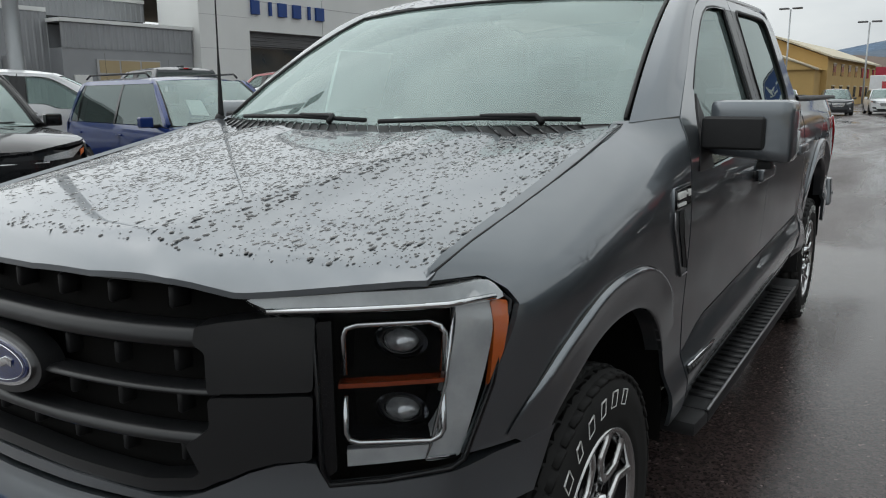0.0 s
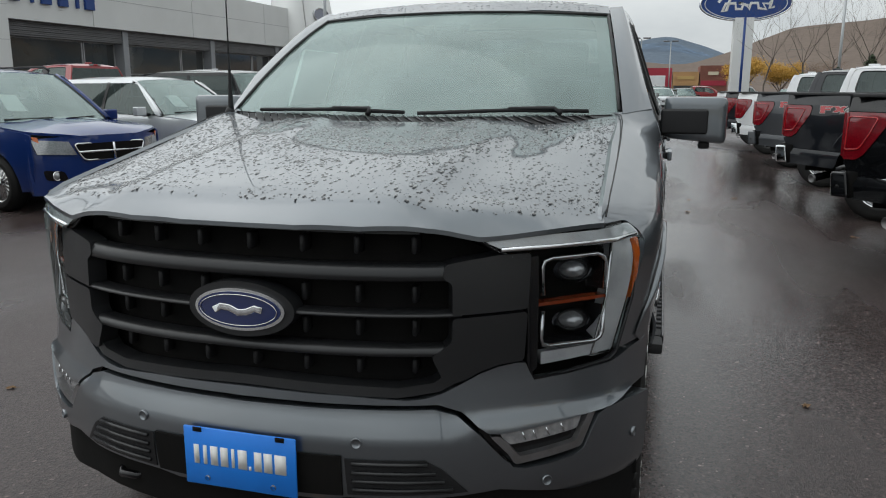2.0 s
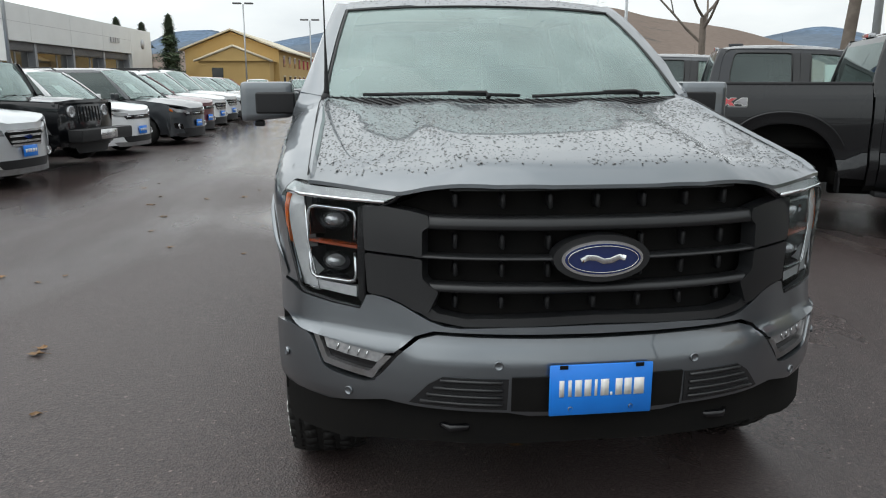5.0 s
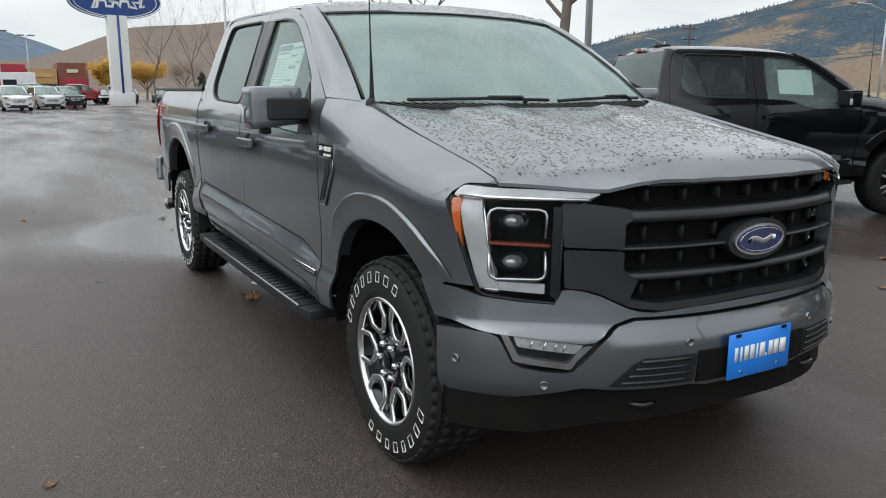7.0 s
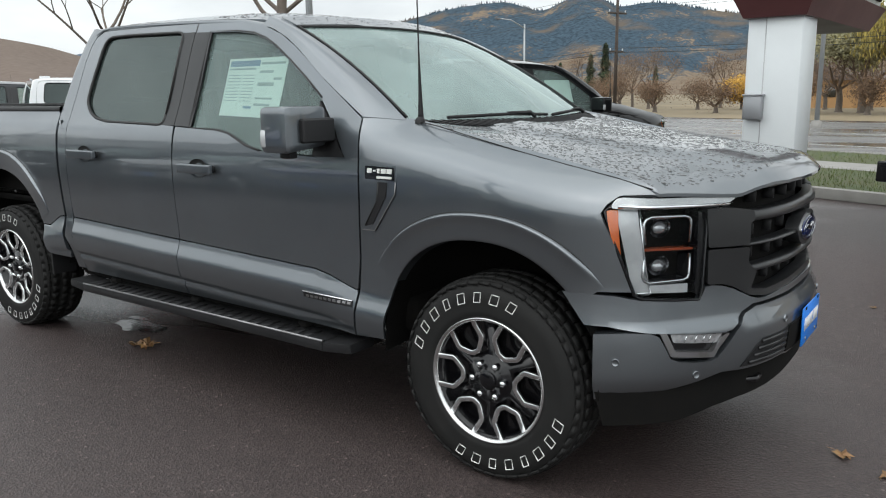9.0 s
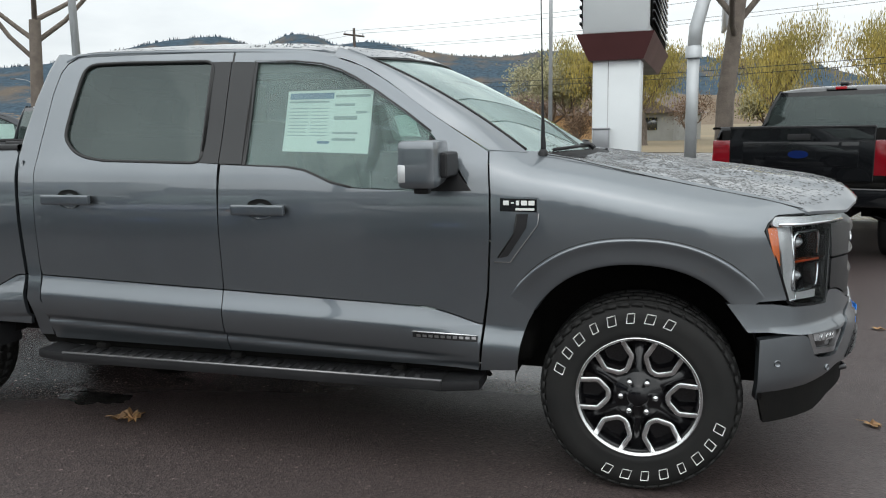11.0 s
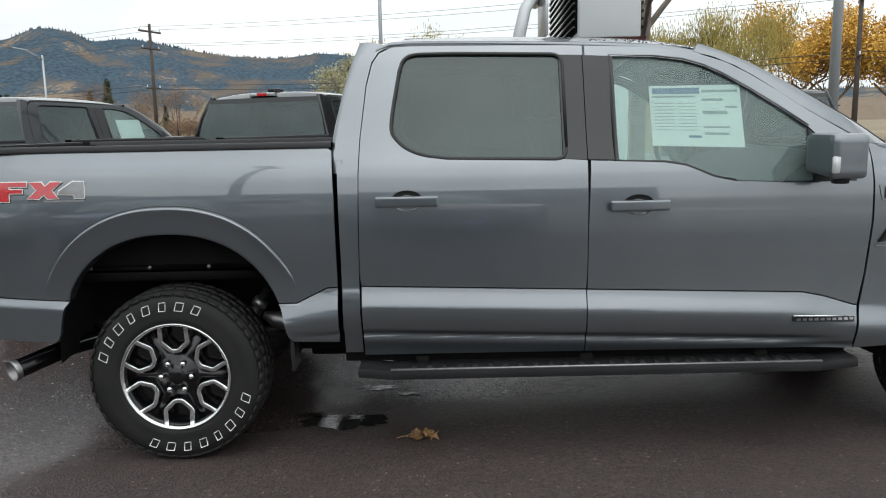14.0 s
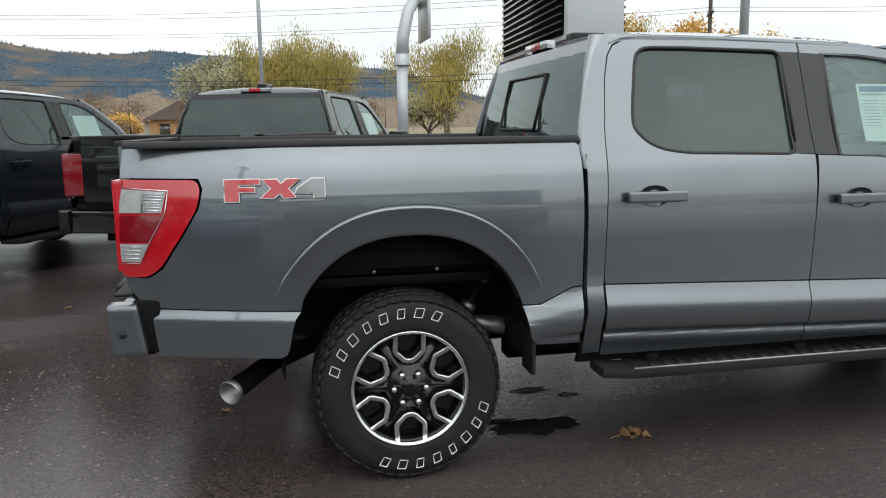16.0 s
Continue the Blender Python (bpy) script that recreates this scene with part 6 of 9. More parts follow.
        for y, w in ((ym, 0.07), (roof1 - 0.14, 0.05)):
            part("pillar", panel([(y, belt + 0.01), (y + w, belt + 0.01), (y + w - 0.03, zt + 0.01), (y - 0.03, zt + 0.01)], lambda yy, z, d=0: m(yy, z, d - 0.001), 0.3, 0.01, centre=mid), M["gloss_black"], T)
        frame = [(cowl + 0.02, belt), (cowl + 0.15, belt + 0.01), (slope(zt, cowl + 0.1, roof0) + 0.05, zt), (roof1 - 0.09, zt - 0.005), (slope(belt + 0.1, tail, roof1) - 0.13, belt + 0.12), (slope(belt, tail, roof1) - 0.20, belt + 0.02), (tail + 0.0, belt + 0.01), (roof1 + 0.06, H - 0.09), (roof1 - 0.2, H - 0.055), (roof0 + 0.2, H - 0.055), (roof0 - 0.02, H - 0.085)]
        part("roof_frame", panel(frame, m, cells=(0.3, 0.1), thick=0.02, centre=mid), P, T)
        if rails:
            part("roof_rail", tube([(s * (hw * 0.70), roof0 + 0.2, H - 0.02), (s * hw * 0.70, roof0 + 0.3, H + 0.035), (s * hw * 0.70, roof1 - 0.2, H + 0.035), (s * hw * 0.70, roof1 - 0.05, H - 0.02)], 0.016, 6), M["black_plastic"], T)
        mir = part("door_mirror", block(s * (hw + 0.03), s * (hw + 0.21), cowl + 0.24, cowl + 0.36, belt + 0.0, belt + 0.14, 0.035, 3), P if face != "box" else M["black_plastic"], T)
        part("mirror_arm", block(s * (hw - 0.08), s * (hw + 0.06), cowl + 0.27, cowl + 0.34, belt - 0.01, belt + 0.04, 0.012, 1), M["black_plastic"], mir)
        add_wheel(T, s * (hw - 0.11), axle0, tyre, "car", False)
        add_wheel(T, s * (hw - 0.11), axle1, tyre, "car", False)
        # headlamps
        if face == "box":
            c = fr(0.01)(s * hw * 0.58, hood - 0.20)
            hl = part("headlamp", join(bmesh.new(), lathe([(0.03, 0.10), (-0.01, 0.10), (-0.015, 0.085), (0.0, 0.06), (-0.012, 0.0)], 24, "y"), Matrix.Translation(c)), M["clear_lens"], T, "round clear headlamp")
            part("fender_flare", loft([[Vector((s * x, axle0 + (y - axle0) * k, tyre + (z - tyre) * k)) for y, z in wheel_cut(axle0)[3:-4]] for x, k in ((hw * 0.80, 1.02), (hw + 0.10, 1.03), (hw + 0.11, 1.06), (hw * 0.78, 1.28))]), P, T)
        else:
            z0 = hood - nose_drop - 0.02
            shape = {"van": [(0.52, z0 - 0.16), (0.93, z0 - 0.14), (0.97, z0 + 0.03), (0.60, z0 - 0.0)], "suv": [(0.48, z0 - 0.10), (0.80, z0 - 0.06), (0.98, z0 + 0.09), (0.88, z0 + 0.08), (0.52, z0 - 0.02)],
                     "slim": [(0.46, z0 - 0.04), (0.80, z0 - 0.02), (0.97, z0 + 0.10), (0.80, z0 + 0.06), (0.48, z0 + 0.01)]}[face]
            hl = part("headlamp", panel([(s * hw * 0.95 * u, z) for u, z in shape], fr(0.022), 0.12, 0.03, centre=mid), M["clear_lens"], T, "clear headlamp")
            part("turn_lens", panel([(s * hw * 0.95 * u, z) for u, z in ((0.90, z0 - 0.01), (0.95, z0 + 0.02), (0.965, z0 + 0.07), (0.91, z0 + 0.055))], fr(0.026), 0.12, 0.02, centre=mid), M["amber"], hl)
            fog = part("fog_lamp", panel([(s * hw * u, z) for u, z in soften([(0.60, 0.38), (0.82, 0.40), (0.84, 0.52), (0.64, 0.50)], 0.03, 2)], fr(0.008), 0.1, 0.02, centre=mid), M["gloss_black"], T)
            c = fr(0.01)(s * hw * 0.72, 0.45)
            part("fog_ring", join(bmesh.new(), lathe([(0.0, 0.060), (-0.012, 0.058), (-0.012, 0.050), (0.0, 0.048)], 16, "y"), Matrix.Translation(c)), M["chrome"], fog)
            part("fog_lens", join(bmesh.new(), lathe([(0.0, 0.05), (-0.008, 0.045), (-0.012, 0.0)], 16, "y"), Matrix.Translation(c)), M["clear_lens"], fog)
    # front skin
    zt = hood - nose_drop + 0.01
    fascia = [(-0.93 * hw, clear), (0.93 * hw, clear), (0.955 * hw, 0.45), (0.95 * hw, zt + 0.005), (0.5 * hw, zt + 0.035), (-0.5 * hw, zt + 0.035), (-0.95 * hw, zt + 0.005), (-0.955 * hw, 0.45)]
    part("front_bumper", panel(fascia, fr(0.0), cells=(0.12, 0.08), thick=0.05, centre=mid), P, T)
    gt = zt - 0.06
    if face == "van":
        gr = part("grille", panel(soften([(-0.42 * hw, gt - 0.20), (0.42 * hw, gt - 0.20), (0.52 * hw, gt), (-0.52 * hw, gt)], 0.06, 4), fr(0.014), 0.1, 0.02, centre=mid), M["void"], T, "dark grille split by a chrome cross")
        ring = [fr(0.02)(x, z) for x, z in soften([(-0.42 * hw, gt - 0.20), (0.42 * hw, gt - 0.20), (0.52 * hw, gt), (-0.52 * hw, gt)], 0.06, 4)]
        part("grille_frame", tube(ring + ring[:1], 0.012, 6, caps=False), M["chrome"], gr)
        part("cross_bar", tube([fr(0.022)(x, gt - 0.10) for x in (-0.47 * hw, 0, 0.47 * hw)], 0.016, 6), M["chrome"], gr)
        part("cross_bar", tube([fr(0.022)(0, z) for z in (gt - 0.2, gt)], 0.018, 6), M["chrome"], gr)
    elif face == "suv":
        gr = part("grille", panel(soften([(-0.34 * hw, gt - 0.20), (0.34 * hw, gt - 0.20), (0.44 * hw, gt - 0.03), (0.38 * hw, gt), (-0.38 * hw, gt), (-0.44 * hw, gt - 0.03)], 0.03, 3), fr(0.014), 0.1, 0.02, centre=mid), M["void"], T, "dark grille with bright bars")
        for z in (gt - 0.005, gt - 0.075, gt - 0.150, gt - 0.200):
            k = 0.40 - 0.3 * (gt - z) * 1.0
            part("grille_bar", panel(soften([(-k * hw, z - 0.016), (k * hw, z - 0.016), (k * hw, z + 0.016), (-k * hw, z + 0.016)], 0.006, 2), fr(0.024), 0.1, 0.02, 0.006, centre=mid), M["machined"], gr, "silver grille bar")
        part("badge", panel(ellipse(0, gt - 0.095, 0.075, 0.03), fr(0.04), 0.1, 0.02, centre=mid), M["badge_blue"], gr)
    elif face == "slim":
        gr = part("grille", panel([(-0.5 * hw, gt - 0.07), (0.5 * hw, gt - 0.07), (0.56 * hw, gt + 0.01), (-0.56 * hw, gt + 0.01)], fr(0.012), 0.1, 0.02, centre=mid), M["gloss_black"], T, "slim black grille")
        part("grille_bar", tube([fr(0.02)(x, gt - 0.02) for x in (-0.5 * hw, 0, 0.5 * hw)], 0.009, 6), M["chrome"], gr)
    else:
        gr = part("grille", panel([(-0.40 * hw, gt - 0.30), (0.40 * hw, gt - 0.30), (0.40 * hw, gt + 0.02), (-0.40 * hw, gt + 0.02)], fr(0.008), 0.1, 0.03, centre=mid), P, T, "upright grille with seven slots")
        for k in range(7):
            x = (-0.33 + 0.11 * k) * hw
            part("grille_slot", panel(soften([(x - 0.018, gt - 0.27), (x + 0.018, gt - 0.27), (x + 0.018, gt - 0.02), (x - 0.018, gt - 0.02)], 0.015, 3), fr(0.012), 0.2, 0.02, centre=mid), M["void"], gr)
        bp = part("steel_bumper", block(-0.80, 0.80, -0.28, -0.02, 0.48, 0.68, 0.04, 2), M["black_plastic"], T, "black steel bumper with a bright centre plate")
        part("bumper_plate", block(-0.26, 0.26, -0.295, -0.27, 0.50, 0.66, 0.01, 1), M["machined"], bp)
    part("lower_intake", panel(soften([(-0.52 * hw, 0.27), (0.52 * hw, 0.27), (0.62 * hw, 0.39), (-0.62 * hw, 0.39)], 0.04, 3), fr(0.010), 0.15, 0.02, centre=mid), M["black_plastic"], T, "black lower intake")
    part("skid_plate", panel([(-0.7 * hw, clear - 0.03), (0.7 * hw, clear - 0.03), (0.8 * hw, clear + 0.06), (-0.8 * hw, clear + 0.06)], fr(0.006), 0.15, 0.03, centre=mid), M["steel"] if cladding else M["black_plastic"], T)
    if plate:
        pz = 0.50 if face != "box" else 0.80
        y = fr(0.03)(0, pz).y if face != "box" else fr(0.03)(0, pz).y
        if face != "box":
            np_ = part("number_plate", block(-0.1525, 0.1525, y - 0.012, y, pz - 0.077, pz + 0.077, 0.003, 1), M["plate_blue"], T, "bright blue dealer plate with white bars")
            for c, w in ((-0.10, 0.04), (-0.05, 0.03), (0.0, 0.04), (0.06, 0.05), (0.115, 0.03)):
                part("plate_bar", block(c - w / 2, c + w / 2, y - 0.0145, y - 0.011, pz - 0.02, pz + 0.03, 0.0), M["white_letter"], np_)
    # bonnet, roof, glass
    hx = lambda y: hw * pl(y) * sect(min(hood_line(y), belt) - 0.03) - 0.012
    edge = [(hx(y), y) for y in np.linspace(0.36 * (1 - 0.7 * boxy) + 0.02, cowl - 0.02, 7)]
    nosey = [(x, 0.04 + 0.34 * (1 - 0.7 * boxy) * (abs(x) / hw) ** 2.6) for x in np.linspace(0, 0.88 * hw, 6)]
    ring = nosey + edge + [(hw * 0.5, cowl - 0.10), (0.0, cowl - 0.14)]
    ring = ring + [(-x, y) for x, y in ring[::-1] if x > 0]
    crown = lambda x, y: hood_line(y) + 0.045 * (1 - (abs(x) / hw) ** 2) * min(1, y / 0.5) + (0.012 if abs(x) < 0.42 * hw else 0.0) * min(1, y / 0.5)
    part("hood", panel(ring, lambda x, y, d=0: Vector((x, y, crown(x, y) - d - 0.02)), cells=(0.12, 0.12), thick=0.03, centre=mid), P, T)
    rw = hw * sect(H - 0.055) + 0.0
    roof = [(-rw, roof0 + 0.08), (-rw * 0.5, roof0), (rw * 0.5, roof0), (rw, roof0 + 0.08), (rw, roof1), (rw * 0.8, roof1 + 0.12), (-rw * 0.8, roof1 + 0.12), (-rw, roof1)]
    part("roof", panel(roof, lambda x, y, d=0: Vector((x, y, H - 0.055 * (abs(x) / rw) ** 2.5 - 0.05 * max(0, (roof0 + 0.5 - y) / 0.5) ** 2 - 0.05 * max(0, (y - roof1 + 0.5) / 0.6) ** 2 - d)), cells=(0.2, 0.25), thick=0.02, centre=mid), P, T)

    def screen(u, v, d=0.0):
        a = Vector((hw * 0.90 * u, cowl - 0.16 + 0.26 * u * u, max(hood, belt) + 0.02))
        b = Vector((rw * 0.97 * u, roof0 + 0.07 * u * u - 0.01, H - 0.055 - 0.03 * u * u))
        return a.lerp(b, v) + Vector((0, -0.6, 0.8)) * (0.10 * v * (1 - v) - d)
    part("windscreen", panel([(-1, 0), (1, 0), (1, 1), (-1, 1)], lambda u, v, d=0: screen(u, v, 0), cells=(0.25, 0.25), thick=0, centre=mid), M["glass_front"], T, "clear windscreen").visible_shadow = False
    for s in (-1, 1):
        part("windscreen_pillar", tube([screen(s * 1.0, t / 6) for t in range(7)], 0.035, 8), P, T)
        part("screen_edge", tube([screen(s * 0.955, t / 6, -0.004) for t in range(7)], 0.012, 5), M["seal"], T)
        part("wiper", tube([screen(-0.75 + (0.0 if s < 0 else 0.85), 0.03, -0.012), screen(-0.1 + (0.0 if s < 0 else 0.8), 0.05, -0.012)], 0.009, 5), M["black_plastic"], T)
    if sticker:
        part("price_sheet", panel([(-0.62, 0.22), (-0.36, 0.20), (-0.34, 0.52), (-0.60, 0.54)], lambda u, v, d=0: screen(u, v, 0.015), 0.3, 0, centre=mid), M["paper"], T, "pale price sheet behind the windscreen")
    # tail
    rear = lambda x, z, d=0.0: Vector((x, L - 0.25 * (abs(x) / hw) ** 2.6 - 0.12 * max(0, z - 0.7) - d, z))
    part("tail_panel", panel([(-0.93 * hw, clear + 0.05), (0.93 * hw, clear + 0.05), (0.95 * hw, belt), (-0.95 * hw, belt)], rear, cells=(0.15, 0.15), thick=0.05, centre=mid), P, T)
    part("rear_window", panel([(-1, 0), (1, 0), (1, 1), (-1, 1)], lambda u, v, d=0: Vector((hw * 0.9 * u, tail, belt)).lerp(Vector((rw * 0.95 * u, roof1 + 0.1, H - 0.1)), v), cells=(0.4, 0.4), thick=0, centre=mid), M["glass_dark"], T).visible_shadow = False
    for s in (-1, 1):
        part("tail_lamp", panel([(s * hw * 0.70, belt - 0.22), (s * hw * 0.93, belt - 0.22), (s * hw * 0.93, belt + 0.0), (s * hw * 0.74, belt + 0.0)], lambda x, z, d=0: rear(x, z, d - 0.012), 0.12, 0.02, centre=mid), M["red_lens"], T, "red tail lamp")
    part("underbody", block(-hw * 0.80, hw * 0.80, 0.25, L - 0.25, clear + 0.0, clear + 0.30, 0.03, 1), M["void"], T)
    part("engine_bay", block(-hw * 0.6, hw * 0.6, 0.45, cowl + 0.1, clear + 0.1, hood - nose_drop - 0.02, 0.03, 1), M["void"], T)
    part("dashboard", block(-hw * 0.8, hw * 0.8, cowl + 0.02, cowl + 0.5, belt - 0.25, belt + 0.0, 0.05, 2), M["interior"], T)
    part("cabin_floor", block(-hw * 0.8, hw * 0.8, cowl, tail, 0.5, 0.56, 0.0), M["interior"], T)
    for x in (-0.38, 0.38):
        seat = part("seat", block(x - 0.24, x + 0.24, cowl + 0.95, cowl + 1.1, 0.55, belt + 0.28, 0.06, 2), M["interior"], T)
        part("headrest", block(x - 0.12, x + 0.12, cowl + 1.0, cowl + 1.1, belt + 0.30, belt + 0.47, 0.03, 2), M["interior"], seat)
    if at is not None:
        T.matrix_world = at
    return T


# ---- the lot's frames: the street runs 22 degrees off the lot's own rows ----
STREET = Matrix.Rotation(radians(-22), 4, "Z")       # local x across the street, y along it


def street(n, a, z=0.0):
    return STREET @ Vector((n, a, z))


def facing(x, y, degrees, z=0.0):
    """The pose of a vehicle whose front points that many degrees round from +x."""
    return Matrix.Translation((x, y, z)) @ Matrix.Rotation(radians(degrees + 90), 4, "Z")


def climb(x):
    """The lot rises gently to the showroom."""
    t = max(0.0, min(1.0, (-12.0 - x) / 13.0))
    return 0.75 * t * t * (3 - 2 * t)


# ---- the row of pickups beside the hero, parked at an angle ----
row = [("black_paint", "six", "gleaming black crew-cab pickup parked at an angle"), ("night_paint", "five", "dark slate pickup with chrome wheels parked at an angle"), ("slate_paint", "five", "mid-grey pickup parked in the angled row"),
       ("white_paint", "five", "white pickup parked in the angled row"), ("night_paint", "six", "dark slate pickup parked in the angled row"), ("white_paint", "six", "white pickup parked in the angled row")]
for k, (paint, wheel, label) in enumerate(row):
    chrome = "chrome" if k in (1, 3, 5) else None
    pickup(paint, label, rich=False, wheel=wheel, group="pickups in the angled row", at=facing(7.13, 3.36 + 3.25 * k, -22), trim=chrome, badges=k < 3, sticker=k < 3)
pickup("black_paint", "black pickup with its tailgate towards the aisle", rich=False, wheel="six", at=facing(9.19, -3.25, -22), badges=False, sticker=False)

# ---- the row of used cars across the aisle ----
used = [
    ("suv", "black luxury SUV with a wide bonnet", "black_paint", dict(L=4.9, Wd=1.98, H=1.78, hood=1.10, belt=1.12, cowl=1.45, roof0=2.15, roof1=4.3, tail=4.75, axle1=3.8, tyre=0.37, face="slim", sticker=False)),
    ("minivan", "deep blue minivan with a chrome cross grille", "blue_paint", dict(L=5.1, Wd=1.98, H=1.74, hood=1.04, belt=1.04, cowl=1.15, roof0=1.95, roof1=4.5, tail=4.95, axle1=3.98, face="van", nose_drop=0.17, rails=True)),
    ("suv", "silver compact SUV with a barred grille", "silver_paint", dict(L=4.52, Wd=1.84, H=1.68, hood=1.06, belt=1.06, cowl=1.22, roof0=2.0, roof1=3.85, tail=4.35, axle1=3.6, face="suv", cladding=True, nose_drop=0.22)),
    ("off_roader", "black boxy off-roader with round headlamps", "black_paint", dict(L=4.5, Wd=1.72, H=1.84, hood=1.16, belt=1.14, cowl=1.42, roof0=1.75, roof1=4.2, tail=4.42, axle0=0.72, axle1=3.6, tyre=0.40, clear=0.40, face="box", boxy=1.0, nose_drop=0.05, plate=False)),
    ("suv", "white compact SUV with dark lower trim", "white_paint", dict(L=4.6, Wd=1.85, H=1.70, hood=1.04, belt=1.05, cowl=1.22, roof0=1.95, roof1=3.9, tail=4.4, face="slim", cladding=True, rails=True)),
    ("minivan", "dark grey minivan with slim headlamps", "slate_paint", dict(L=5.15, Wd=2.0, H=1.77, hood=1.04, belt=1.05, cowl=1.15, roof0=1.95, roof1=4.6, tail=5.0, axle1=4.0, face="slim", nose_drop=0.24)),
    ("suv", "wine red SUV with slim headlamps", "wine_paint", dict(L=4.62, Wd=1.86, H=1.68, hood=1.05, belt=1.05, cowl=1.25, roof0=2.0, roof1=3.9, tail=4.4, face="slim")),
    ("suv", "white SUV with roof rails", "white_paint", dict(L=4.9, Wd=1.95, H=1.78, hood=1.08, belt=1.08, face="suv", rails=True)),
    ("suv", "white SUV with dark glass", "white_paint", dict(L=5.1, Wd=2.0, H=1.86, hood=1.12, belt=1.12, face="suv", roof1=4.4, tail=4.9, axle1=3.9, rails=True)),
    ("suv", "silver SUV far down the row", "silver_paint", dict(face="suv")),
    ("suv", "dark SUV far down the row", "slate_paint", dict(face="slim")),
    ("suv", "white SUV far down the row", "white_paint", dict(face="suv")),
    ("suv", "red SUV far down the row", "red_paint", dict(face="slim")),
]
used_at = [(-5.7, 2.10), (-5.64, 5.7), (-5.12, 8.49), (-5.0, 10.95), (-4.82, 13.45), (-4.2, 16.2), (-4.4, 19.0), (-4.5, 21.9), (-4.55, 24.8), (-4.55, 27.8), (-4.55, 30.7), (-4.55, 33.6), (-4.55, 36.5)]
for (kind, label, paint, spec), (x, y) in zip(used, used_at):
    car(kind, label, paint, group="used cars in the row", at=facing(x, y, -13), **spec)

# ---- vehicles behind them, tails towards the aisle, and far ones ----
pickup("white_paint", "white pickup parked by the workshop", rich=False, wheel="six", at=facing(-11.5, 7.76, 60, climb(-12.5)), badges=False, sticker=False)
for paint, x, y, h, label in (("slate_paint", -16.5, 11.6, 168, "dark grey pickup parked before the showroom"), ("red_paint", -16.8, 16.2, 168, "red pickup parked before the showroom"), ("bright_blue_paint", -16.8, 30.5, 168, "bright blue pickup parked before the showroom"), ("silver_paint", -16.8, 22.5, 168, "silver pickup parked before the showroom")):
    pickup(paint, label, rich=False, wheel="six", group="pickups before the showroom", at=facing(x, y, h, climb(x)), badges=False, sticker=False)
far = [("white_paint", -6.5, 52, -80), ("slate_paint", -3.5, 53, -80), ("white_paint", -1.0, 56, -80), ("silver_paint", 1.2, 60, -80), ("black_paint", 3.0, 64, -80), ("white_paint", -9.4, 50, -80), ("silver_paint", -12.0, 48, -80), ("slate_paint", 13.0, 86.5, -110), ("silver_paint", 16.2, 85.5, -110), ("black_paint", 19.2, 84.5, -110)]
for paint, x, y, h in far:
    car("suv", {"white_paint": "white", "slate_paint": "dark grey", "silver_paint": "silver", "black_paint": "black"}[paint] + " SUV parked at the far end of the lot", paint, group="cars at the far end", at=facing(x, y, h), plate=False, sticker=False)
for paint, x, y, h, label in (("black_paint", 0.4, 70, -84, "black pickup facing the aisle far off"), ("red_paint", 6.5, 82, 8, "red pickup side-on far off"), ("white_paint", 9.5, 84, 60, "white pickup parked far off")):
    pickup(paint, label, rich=False, wheel="six", at=facing(x, y, h), badges=False, sticker=False)
car("suv", "white SUV standing on the street", "white_paint", at=facing(*street(27.5, 1.5).xy, 68), plate=False, sticker=False)


